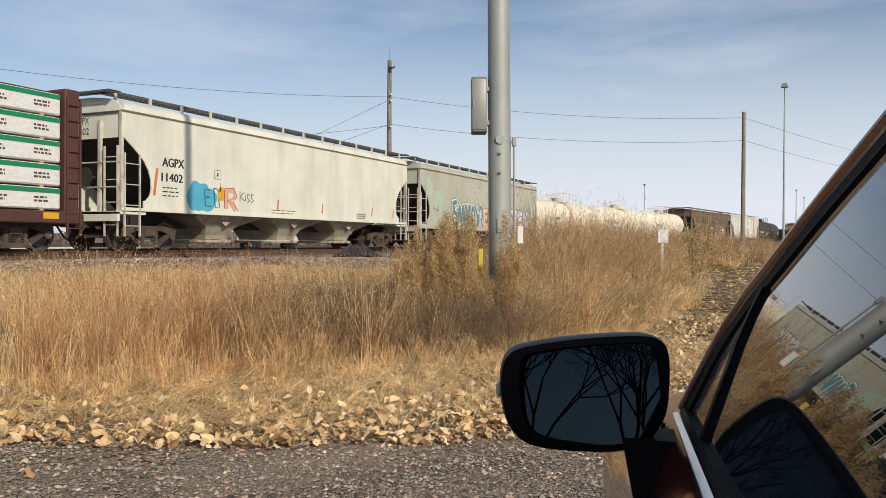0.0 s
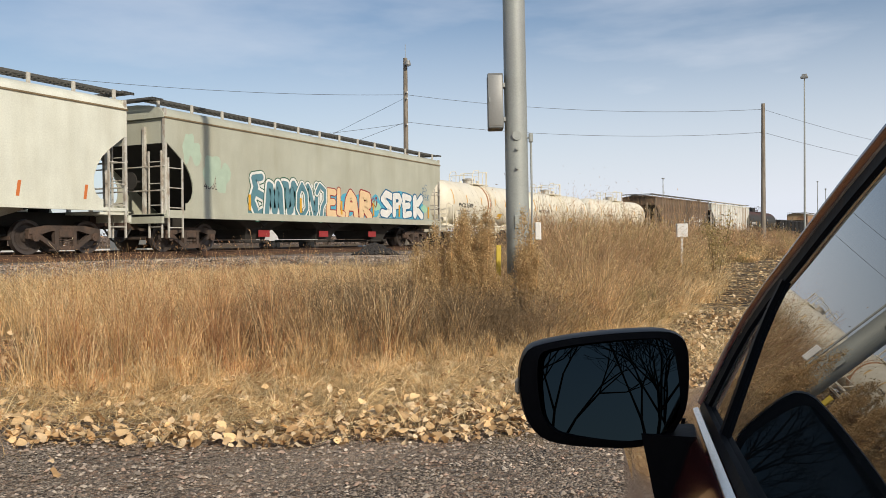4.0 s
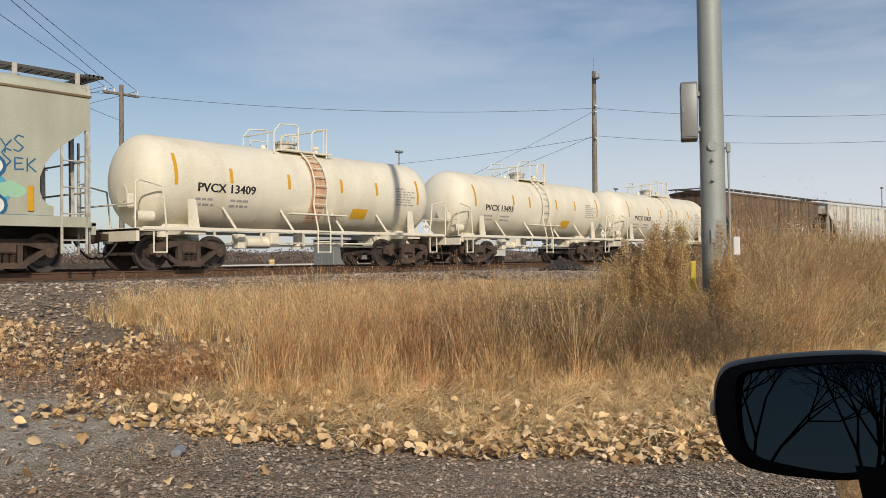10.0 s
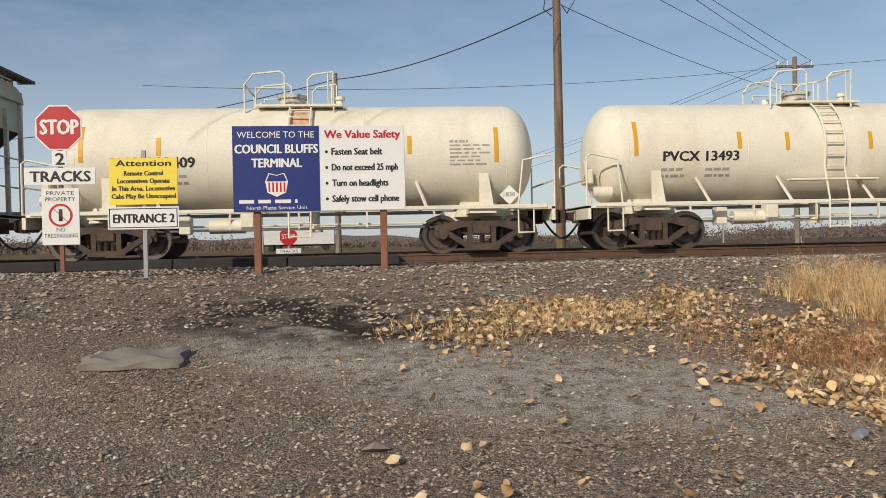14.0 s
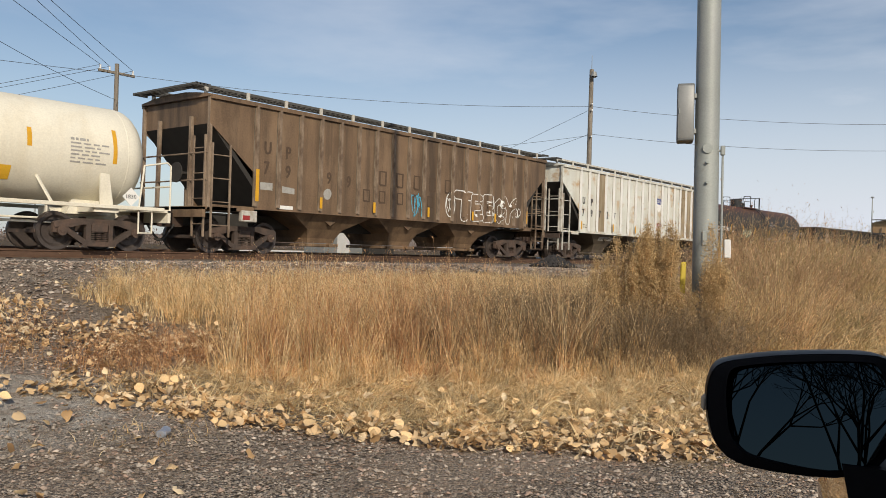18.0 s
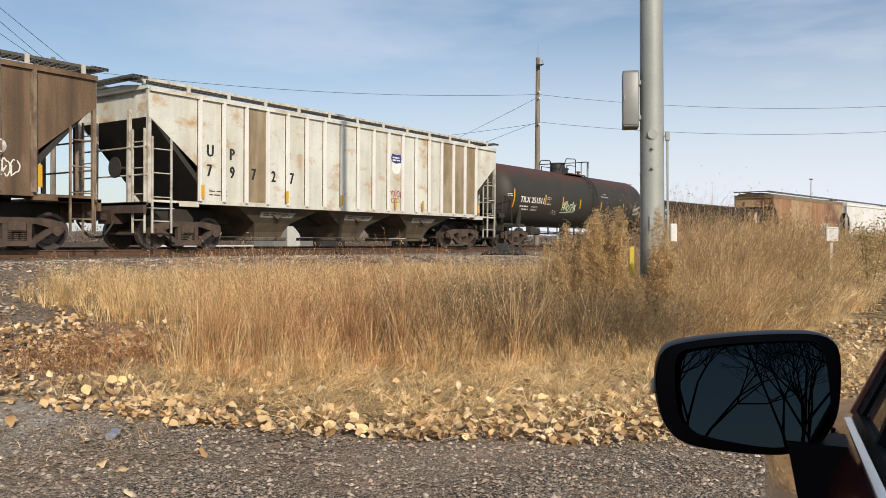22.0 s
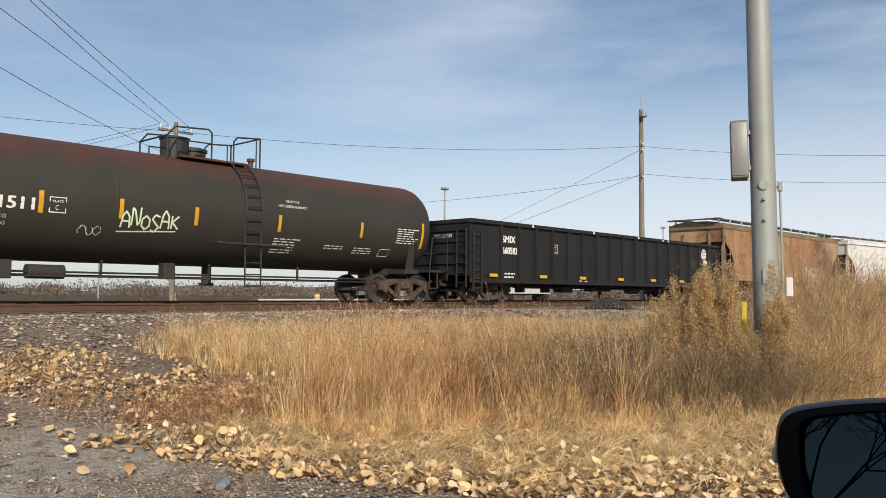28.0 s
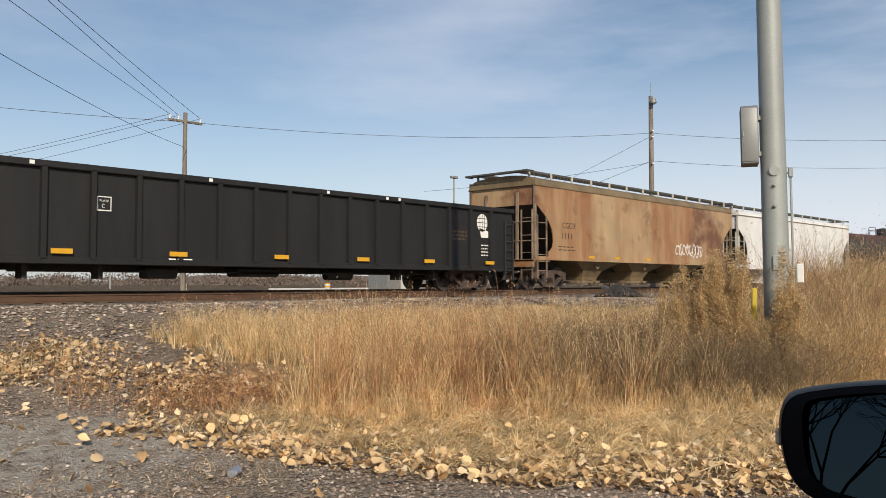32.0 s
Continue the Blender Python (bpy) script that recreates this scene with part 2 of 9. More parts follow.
# ---- ground and railway ----
RAIL_Z, TRACK_Y = 1.0, 19.1
CURVE_S, CURVE_R, CURVE_A = 43.6, 142.0, radians(8.0)


def on_track(s, y=TRACK_Y):
    """The place and heading of the line at s metres along it: straight, then a gentle bend towards the lot, then straight."""
    if s <= CURVE_S:
        return s, y, 0.0
    r = CURVE_R - (TRACK_Y - y)
    a = min((s - CURVE_S) / CURVE_R, CURVE_A)
    x, yy = CURVE_S + r * math.sin(a), y - r * (1 - math.cos(a))
    rest = max(0.0, s - CURVE_S - CURVE_A * CURVE_R)
    return x + rest * math.cos(a), yy - rest * math.sin(a), -a


def smooth(a, b, u):
    u = min(max((u - a) / (b - a), 0.0), 1.0)
    return u * u * (3 - 2 * u)


def ground_z(x, y):
    base = 0.90 * smooth(3.5, 12.5, y) * (1 - 0.55 * smooth(12, 30, x) * (1 - smooth(9, 16, y)))
    lumps = 0.03 * noise.noise((x * 0.5, y * 0.5, 0)) + 0.012 * noise.noise((x * 2.1, y * 2.1, 3))
    fade = smooth(0.5, 2.0, math.hypot(x, y + 0.5)) * (1 - smooth(60, 120, math.hypot(x, y)))
    if x > 40:
        y = y - on_track(x)[1] + TRACK_Y
    base -= 0.20 * smooth(12.6, 16.0, y)
    base -= 0.45 * smooth(27.0, 34.0, y)
    return base + lumps * fade


def axis_steps(near, far, step, grow):
    out, d, s = [0.0], 0.0, step
    while d < far:
        if d > near:
            s *= grow
        d += s
        out.append(d)
    return out


def gravel_material(name, dark, mid, light, field=None, big=16.0, litter=False):
    """Crushed stone: two sizes of stones, each with its own shade, over dust patches."""
    m = bpy.data.materials.new(name)
    m.use_nodes = True
    n, l = m.node_tree.nodes, m.node_tree.links
    p = n["Principled BSDF"]
    p.inputs["Roughness"].default_value, p.inputs["Specular IOR Level"].default_value = 0.9, 0.25
    co = n.new("ShaderNodeTexCoord")
    def ramp(sock, stops):
        r = n.new("ShaderNodeValToRGB")
        e = r.color_ramp.elements
        while len(e) < len(stops):
            e.new(0.5)
        for q, (pos, c) in zip(e, stops):
            q.position, q.color = pos, (*c, 1)
        l.new(sock, r.inputs[0])
        return r.outputs[0]
    def mix(f, a, c):
        q = n.new("ShaderNodeMix")
        q.data_type = "RGBA"
        for s, v in ((0, f), (6, a), (7, c)):
            if isinstance(v, (float, tuple)):
                q.inputs[s].default_value = v if isinstance(v, float) else (*v, 1)
            else:
                l.new(v, q.inputs[s])
        return q.outputs[2]
    def noise_at(scale, detail=4):
        q = n.new("ShaderNodeTexNoise")
        q.inputs["Scale"].default_value, q.inputs["Detail"].default_value = scale, detail
        l.new(co.outputs["Object"], q.inputs["Vector"])
        return q.outputs[0]
    def window(sock, a, c, lo=0.0, hi=1.0):
        q = n.new("ShaderNodeMapRange")
        q.inputs["From Min"].default_value, q.inputs["From Max"].default_value = a, c
        q.inputs["To Min"].default_value, q.inputs["To Max"].default_value = lo, hi
        l.new(sock, q.inputs[0])
        return q.outputs[0]
    vo = []
    for sc in (big, big * 2.6):
        q = n.new("ShaderNodeTexVoronoi")
        q.inputs["Scale"].default_value = sc
        l.new(co.outputs["Object"], q.inputs["Vector"])
        s = n.new("ShaderNodeSeparateColor")
        l.new(q.outputs["Color"], s.inputs[0])
        vo.append((q, s))
    warm = tuple(c * k for c, k in zip(mid, (1.18, 0.94, 0.82)))
    c1 = ramp(vo[0][1].outputs[0], [(0.0, dark), (0.13, dark), (0.42, mid), (0.6, warm), (0.82, mid), (1.0, light)])
    c2 = ramp(vo[1][1].outputs[1], [(0.0, dark), (0.16, dark), (0.52, mid), (1.0, light)])
    col = mix(window(noise_at(1.3), 0.4, 0.6), c1, c2)
    col = mix(window(noise_at(0.55, 5), 0.52, 0.70, 0.0, 0.55), col, tuple(min(1, c * 1.45) for c in mid))
    col = mix(window(noise_at(0.35, 5), 0.56, 0.72, 0.0, 0.3), col, dark)
    if litter:
        # a dusty pale patch, an oily dark one and reddish stone towards the drive
        def spot(at, size, grain=2.6):
            q = n.new("ShaderNodeMapping")
            q.vector_type = "TEXTURE"
            q.inputs["Location"].default_value, q.inputs["Scale"].default_value, q.inputs["Rotation"].default_value = (*at, 0), (*size, 50), (0, 0, -0.3)
            l.new(co.outputs["Object"], q.inputs["Vector"])
            g = n.new("ShaderNodeTexGradient")
            g.gradient_type = "SPHERICAL"
            l.new(q.outputs[0], g.inputs[0])
            k = n.new("ShaderNodeMath")
            k.operation = "MULTIPLY"
            l.new(window(g.outputs["Fac"], 0.05, 0.5), k.inputs[0])
            l.new(window(noise_at(grain, 6), 0.36, 0.56), k.inputs[1])
            return k.outputs[0]
        red = mix(window(noise_at(0.8, 4), 0.40, 0.62, 0.0, 0.75), col, ramp(vo[1][1].outputs[2], [(0.0, (0.08, 0.058, 0.044)), (0.5, (0.31, 0.235, 0.18)), (1.0, (0.58, 0.49, 0.40))]))
        xyz0 = n.new("ShaderNodeSeparateXYZ")
        l.new(co.outputs["Object"], xyz0.inputs[0])
        col = mix(window(xyz0.outputs[0], 2.5, 0.5), col, red)
        col = mix(spot((-0.3, 7.15), (2.2, 1.0), 7.0), col, (0.66, 0.60, 0.515))
        col = mix(spot((1.6, 5.85), (2.8, 1.3), 7.0), col, (0.66, 0.60, 0.515))
        col = mix(spot((-0.5, 8.4), (2.7, 1.5)), col, (0.05, 0.043, 0.036))
        col = mix(spot((-4.0, 12.6), (4.5, 1.4)), col, (0.07, 0.055, 0.045))
        col = mix(window(noise_at(9.0, 3), 0.60, 0.70, 0.0, 0.5), col, (0.26, 0.18, 0.09))
    if field:
        xyz = n.new("ShaderNodeSeparateXYZ")
        l.new(co.outputs["Object"], xyz.inputs[0])
        turf = ramp(noise_at(0.22, 6), [(0.3, (0.13, 0.085, 0.045)), (0.55, (0.20, 0.14, 0.07)), (0.75, (0.24, 0.19, 0.11))])
        far = window(xyz.outputs[1], 27.5, 29.5)
        col = mix(far, col, turf)
        soil = ramp(noise_at(6.0, 4), [(0.32, (0.20, 0.14, 0.075)), (0.55, (0.46, 0.33, 0.175)), (0.8, (0.70, 0.53, 0.30))])
        # straw-littered earth under the grass, to the right of a slanting line
        d = n.new("ShaderNodeVectorMath")
        d.operation = "DOT_PRODUCT"
        d.inputs[1].default_value = (0.86, 0.51, 0)
        l.new(co.outputs["Object"], d.inputs[0])
        a = n.new("ShaderNodeMath")
        a.operation = "ADD"
        l.new(d.outputs["Value"], a.inputs[0])
        l.new(window(noise_at(1.2, 4), 0.3, 0.7, -0.3, 0.3), a.inputs[1])
        under = n.new("ShaderNodeMath")
        under.operation = "MULTIPLY"
        l.new(window(a.outputs[0], 4.85, 5.3), under.inputs[0])
        l.new(window(xyz.outputs[1], 10.4, 9.4), under.inputs[1])
        under2 = n.new("ShaderNodeMath")
        under2.operation = "MULTIPLY"
        l.new(under.outputs[0], under2.inputs[0])
        l.new(window(xyz.outputs[0], 4.3, 5.2), under2.inputs[1])
        col = mix(under2.outputs[0], col, soil)
        # dark broken earth on the footpath past the pole
        clods = n.new("ShaderNodeMath")
        clods.operation = "MULTIPLY"
        l.new(window(noise_at(2.2, 6), 0.42, 0.58, 0.0, 0.9), clods.inputs[0])
        l.new(window(xyz.outputs[0], 8.5, 10.5), clods.inputs[1])
        col = mix(clods.outputs[0], col, (0.075, 0.056, 0.042))
    l.new(col, p.inputs["Base Color"])
    h = n.new("ShaderNodeMath")
    h.operation = "ADD"
    l.new(vo[0][0].outputs["Distance"], h.inputs[0])
    l.new(vo[1][0].outputs["Distance"], h.inputs[1])
    bp = n.new("ShaderNodeBump")
    bp.inputs["Strength"].default_value, bp.inputs["Distance"].default_value, bp.invert = 1.0, 0.05, True
    l.new(h.outputs[0], bp.inputs["Height"])
    l.new(bp.outputs[0], p.inputs["Normal"])
    return m


gravel = gravel_material("grey_gravel", (0.10, 0.077, 0.056), (0.43, 0.338, 0.254), (0.72, 0.615, 0.49), True, 34.0, True)
ballast_mat = gravel_material("grey_ballast", (0.07, 0.06, 0.054), (0.25, 0.215, 0.19), (0.52, 0.47, 0.42), None, 18.0)
tie_mat = material("weathered_timber_tie", (0.10, 0.08, 0.06), 0.9, 0, 0.3, 5, each=0.3)
xs = axis_steps(26, 1500, 0.35, 1.13)
xs = [-v for v in reversed(xs[1:])] + xs
ys = axis_steps(22, 1500, 0.35, 1.13)
ys = [-v for v in reversed(ys[1:])] + ys
gb = Build()
gb.v = [(x, y, ground_z(x, y)) for y in ys for x in xs]
nx = len(xs)
gb.f = [(j * nx + i, j * nx + i + 1, (j + 1) * nx + i + 1, (j + 1) * nx + i) for j in range(len(ys) - 1) for i in range(nx - 1)]
ground = whole("ground", gb, gravel, pose(0, 0, 0), "grey gravel lot with stones and dry litter", "ground", "", "structure", angle=180)


def line_track(name, y, s0, s1, label):
    """Ballast bed, rails and timber ties of one line."""
    tr = thing(name, pose(0, 0, 0), label, "railway track", "", "structure")
    ss = [s0 + (s1 - s0) * i / 120 for i in range(121)]
    def sweep(prof):
        rings = []
        for s in ss:
            x, yy, a = on_track(s, y)
            rings.append([(x - q * math.sin(a), yy + q * math.cos(a), RAIL_Z + z) for q, z in prof])
        return Build().loft(rings)
    part("ballast", sweep([(-2.6, -0.55), (-1.7, -0.24), (-1.3, -0.20), (1.3, -0.20), (1.7, -0.24), (2.6, -0.55)]), ballast_mat, tr)
    for q in (-0.755, 0.755):
        part("rail", sweep([(q - 0.07, -0.18), (q + 0.07, -0.18), (q + 0.065, -0.165), (q + 0.012, -0.14), (q + 0.012, -0.04), (q + 0.037, -0.03), (q + 0.035, 0.0), (q - 0.035, 0.0), (q - 0.037, -0.03), (q - 0.012, -0.04), (q - 0.012, -0.14), (q - 0.065, -0.165)]), rail_steel, tr)
    return tr


track_1 = line_track("track_1", TRACK_Y, -60, 330, "rusty railway track on grey ballast")
track_2 = line_track("track_2", TRACK_Y + 4.6, -60, 330, "second rusty railway track behind the train")
tm = Build().bev(-0.11, 0.11, -1.28, 1.28, -0.36, -0.172, 0.012).mesh("tie")
for tr, y, lo, hi in ((track_1, TRACK_Y, -14, 60), (track_2, TRACK_Y + 4.6, -10, 50)):
    s = lo
    while s < hi:
        x, yy, a = on_track(s, y)
        q = part("tie", tm, tie_mat, tr)
        q.matrix_basis = pose(x, yy + 0.05 * math.sin(s * 7.3), RAIL_Z, 0, 0, math.degrees(a) + 0.8 * math.sin(s * 3.1))
        s += 0.53

# ---- lettering ----
def letter_meshes(words):
    """Flat meshes of words in the built-in font, cap height 1, starting at x = 0."""
    obs = []
    for w in words:
        cu = bpy.data.curves.new("lettering", "FONT")
        cu.body, cu.resolution_u = w, 2
        obs.append(new("lettering", cu))
    dg = bpy.context.evaluated_depsgraph_get()
    out = {}
    for w, ob in zip(words, obs):
        me = bpy.data.meshes.new_from_object(ob.evaluated_get(dg))
        co = np.array([v.co[:2] for v in me.vertices]).reshape(-1, 2)
        co[:, 0] -= co[:, 0].min()
        co[:, 1] /= 0.729
        out[w] = (co, [tuple(p.vertices) for p in me.polygons])
        bpy.data.meshes.remove(me)
        cu = ob.data
        bpy.data.objects.remove(ob)
        bpy.data.curves.remove(cu)
    return out


WORDS = ["AGPX", "11402", "PVCX 13409", "PVCX 13493", "PVCX 13420", "TILX 251511", "SMIX", "660583", "CGOX", "1111", "U", "P", "7", "9", "2", "UTCX", "48034",
         "WELCOME TO THE", "COUNCIL BLUFFS", "TERMINAL", "North Platte Service Unit", "We Value Safety", "Fasten Seat belt", "Do not exceed 25 mph", "Turn on headlights",
         "Safely stow cell phone", "STOP", "TRACKS", "PRIVATE", "PROPERTY", "NO", "TRESPASSING", "Attention", "Remote Control", "Locomotives Operate",
         "In This Area. Locomotive", "Cabs May Be Unoccupied", "ENTRANCE 2", "LD LMT", "LT WT", "PLATE", "C", "85550 KG", "33750 KG", "CAUTION", "NITROGEN BLANKET", "DOT 111A100W2", "1830", "CMC", "SPEK"]
LETTERS = letter_meshes(WORDS)


def lettering(word, x, z, cap, mat, parent, width=None, place=None, bold=0.0, name="lettering"):
    """A word as a thin raised mesh; place maps (x, z) to the surface it is painted on."""
    co, faces = LETTERS[word]
    w = co[:, 0].max()
    sx = (width / w) if width else cap
    me = bpy.data.meshes.new(name)
    vs = [place(x + p[0] * sx, z + p[1] * cap) for p in co]
    if bold:
        # heavier strokes: the same outlines again, a little to the side and above, each 0.5 mm further out
        k, single = len(vs), faces
        for n, (dx, dz) in enumerate(((0.055, 0.0), (0.11, 0.02), (0.055, 0.04)), 1):
            for p in co:
                q = place(x + p[0] * sx + dx * cap, z + (p[1] + dz) * cap)
                vs.append((q[0], q[1] - 0.0005 * n, q[2]))
            faces = faces + [tuple(i + n * k for i in f) for f in single]
    me.from_pydata(vs, [], faces)
    return part(name, me, mat, parent)


def side(y):
    return lambda x, z: (x, y, z)


# ---- train materials ----
def paint(name, base, grime, amount, streak=(1.2, 1.2, 0.22), **k):
    return material(name, base, k.pop("rough", 0.55), 0.0, k.pop("vary", 0.12), k.pop("scale", 1.2), grime, amount, streak, 25.0, 0.04, 0.35, k.pop("low", 0.42), k.pop("high", 0.72))


white_grey = paint("white_hopper_paint", (0.66, 0.675, 0.585), (0.42, 0.40, 0.30), 0.45)
pale_green = paint("pale_grey_green_paint", (0.43, 0.44, 0.36), (0.30, 0.28, 0.20), 0.5)
tank_white = paint("cream_tank_paint", (0.72, 0.68, 0.56), (0.55, 0.46, 0.30), 0.45, low=0.5)
brown_paint = paint("weathered_brown_paint", (0.195, 0.128, 0.076), (0.070, 0.047, 0.030), 0.85, (1.3, 1.3, 0.16), vary=0.3)
brown_pale = material("pale_peeling_rib_paint", (0.25, 0.19, 0.135), 0.7, 0, 0.3, 6, (0.10, 0.065, 0.042), 0.85, (3, 3, 1.2))
dirty_white = paint("dirty_white_paint", (0.62, 0.63, 0.575), (0.36, 0.30, 0.19), 0.6, (1.4, 1.4, 0.2), vary=0.15)
tan_brown = paint("dirty_tan_paint", (0.21, 0.155, 0.085), (0.10, 0.07, 0.04), 0.7)
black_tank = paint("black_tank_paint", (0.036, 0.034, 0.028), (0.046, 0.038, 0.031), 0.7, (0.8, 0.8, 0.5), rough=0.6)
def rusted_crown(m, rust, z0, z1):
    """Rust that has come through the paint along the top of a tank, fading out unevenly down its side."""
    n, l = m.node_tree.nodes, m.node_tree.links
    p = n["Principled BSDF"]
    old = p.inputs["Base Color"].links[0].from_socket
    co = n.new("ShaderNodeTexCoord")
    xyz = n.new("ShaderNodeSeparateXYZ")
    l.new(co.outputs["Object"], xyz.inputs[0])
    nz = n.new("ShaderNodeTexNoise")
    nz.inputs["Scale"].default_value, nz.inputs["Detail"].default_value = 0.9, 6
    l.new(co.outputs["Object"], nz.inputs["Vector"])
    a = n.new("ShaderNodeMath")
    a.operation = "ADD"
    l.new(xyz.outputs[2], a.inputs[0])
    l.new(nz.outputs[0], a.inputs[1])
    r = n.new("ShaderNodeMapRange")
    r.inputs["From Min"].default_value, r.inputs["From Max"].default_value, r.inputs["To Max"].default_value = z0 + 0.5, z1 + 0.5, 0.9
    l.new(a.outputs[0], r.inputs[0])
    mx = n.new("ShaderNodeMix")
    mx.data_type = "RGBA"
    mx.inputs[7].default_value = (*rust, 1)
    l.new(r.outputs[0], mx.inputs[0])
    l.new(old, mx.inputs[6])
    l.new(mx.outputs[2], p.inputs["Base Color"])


def blotched(m, colour, scale, low, high, amount):
    """Patches of another colour that has broken through the paint."""
    n, l = m.node_tree.nodes, m.node_tree.links
    p = n["Principled BSDF"]
    old = p.inputs["Base Color"].links[0].from_socket
    co = n.new("ShaderNodeTexCoord")
    mp = n.new("ShaderNodeMapping")
    mp.inputs["Scale"].default_value, mp.inputs["Location"].default_value = scale, (7.3, 1.1, 4.7)
    l.new(co.outputs["Object"], mp.inputs["Vector"])
    nz = n.new("ShaderNodeTexNoise")
    nz.inputs["Scale"].default_value, nz.inputs["Detail"].default_value, nz.inputs["Roughness"].default_value = 1.0, 7, 0.65
    l.new(mp.outputs[0], nz.inputs["Vector"])
    r = n.new("ShaderNodeMapRange")
    r.inputs["From Min"].default_value, r.inputs["From Max"].default_value, r.inputs["To Max"].default_value = low, high, amount
    l.new(nz.outputs[0], r.inputs[0])
    mx = n.new("ShaderNodeMix")
    mx.data_type = "RGBA"
    mx.inputs[7].default_value = (*colour, 1)
    l.new(r.outputs[0], mx.inputs[0])
    l.new(old, mx.inputs[6])
    l.new(mx.outputs[2], p.inputs["Base Color"])


blotched(dirty_white, (0.42, 0.25, 0.10), (1.3, 1.3, 2.1), 0.53, 0.68, 0.85)
blotched(brown_paint, (0.045, 0.032, 0.022), (1.6, 1.6, 0.10), 0.50, 0.66, 0.7)
blotched(brown_paint, (0.27, 0.19, 0.12), (1.1, 1.1, 0.35), 0.58, 0.74, 0.6)
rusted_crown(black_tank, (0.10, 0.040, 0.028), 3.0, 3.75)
black_gon = paint("black_gondola_paint", (0.014, 0.014, 0.0145), (0.030, 0.028, 0.026), 0.5, rough=0.6)
rust_tan = paint("rusty_tan_paint", (0.40, 0.28, 0.155), (0.27, 0.12, 0.052), 0.85, (0.8, 0.8, 0.14), vary=0.22, low=0.40, high=0.62)
blotched(rust_tan, (0.12, 0.046, 0.026), (0.36, 0.36, 0.42), 0.50, 0.62, 0.85)
blotched(rust_tan, (0.30, 0.27, 0.19), (0.5, 0.5, 0.9), 0.56, 0.72, 0.6)
bright_white = paint("bright_white_paint", (0.70, 0.70, 0.68), (0.45, 0.42, 0.36), 0.4)
maroon_steel = material("maroon_flatcar_paint", (0.085, 0.035, 0.028), 0.65, 0, 0.25, 2, (0.05, 0.03, 0.022), 0.7, (2, 2, 0.6))
grating = material("galvanised_walkway_grating", (0.10, 0.098, 0.09), 0.7, 0.3, 0.3, 8)
ladder_white = material("grey_white_ladder_paint", (0.50, 0.49, 0.44), 0.6, 0, 0.15, 5, (0.22, 0.15, 0.09), 0.6, (5, 5, 3))
ladder_black = material("black_ladder_paint", (0.03, 0.03, 0.03), 0.6, 0, 0.2, 5)
reflector = material("yellow_reflective_strip", (0.62, 0.33, 0.02), 0.45, 0, 0.12, 9)
reflector_red = material("faded_orange_strip", (0.55, 0.16, 0.04), 0.5, 0, 0.12, 9)
black_ink = material("black_stencil_paint", (0.02, 0.02, 0.022), 0.6, 0, 0.2, 9, bump=0)
faded_ink = material("faded_dark_stencil_paint", (0.080, 0.052, 0.033), 0.7, 0, 0.3, 9, bump=0)
white_ink = material("white_stencil_paint", (0.75, 0.74, 0.70), 0.6, 0, 0.1, 9, bump=0)
coupler_mat = material("rusty_coupler_steel", (0.06, 0.038, 0.028), 0.8, 0.2, 0.4, 8)
rust_stain = material("orange_rust_stain", (0.50, 0.25, 0.13), 0.7, 0, 0.25, 2, (0.66, 0.52, 0.38), 0.7, (5, 5, 0.5), low=0.4)
grime = material("grimy_weld_bead", (0.10, 0.078, 0.054), 0.85, 0, 0.4, 3, (0.30, 0.26, 0.20), 0.6, (3, 3, 0.8))
bay_pale = material("dusty_grey_bay_paint", (0.36, 0.335, 0.265), 0.7, 0, 0.25, 2, (0.17, 0.14, 0.10), 0.7, (1.5, 1.5, 0.6))
# stained bay paint, darkened so that the shade under the car is in it
bay_shaded = material("shade_darkened_stained_bay_paint", (0.105, 0.082, 0.055), 0.75, 0, 0.3, 2, (0.055, 0.043, 0.032), 0.7, (1.5, 1.5, 0.6))
# near-black of hoses and gear; on slope sheets and bays it paints their shade
black_and_shade = material("near_black_gear_and_shade", (0.035, 0.032, 0.028), 0.8, 0, 0.3, 3)


# ---- running gear ----
def wheel_mesh():
    b = Build()
    prof = [(0.03, 0.10), (0.42, 0.12), (0.455, 0.10), (0.44, 0.0), (0.44, -0.035), (0.36, -0.03), (0.30, 0.03), (0.16, 0.04), (0.14, -0.04), (0.02, -0.04)]
    n = 28
    for sgn in (-1, 1):
        rings = [[(r * math.cos(2 * math.pi * i / n), sgn * (0.76 - d), r * math.sin(2 * math.pi * i / n)) for i in range(n)] for r, d in prof]
        b.loft(rings, caps=False)
    b.cyl((0, -1.02, 0), (0, 1.02, 0), 0.08, n=12)
    return b.mesh("wheelset", angle=28)


def bearing_mesh():
    return Build().cyl((0, -1.13, 0), (0, -0.98, 0), 0.11, n=14).cyl((0, -1.145, 0), (0, -1.13, 0), 0.05, n=6).mesh("bearing_cap")


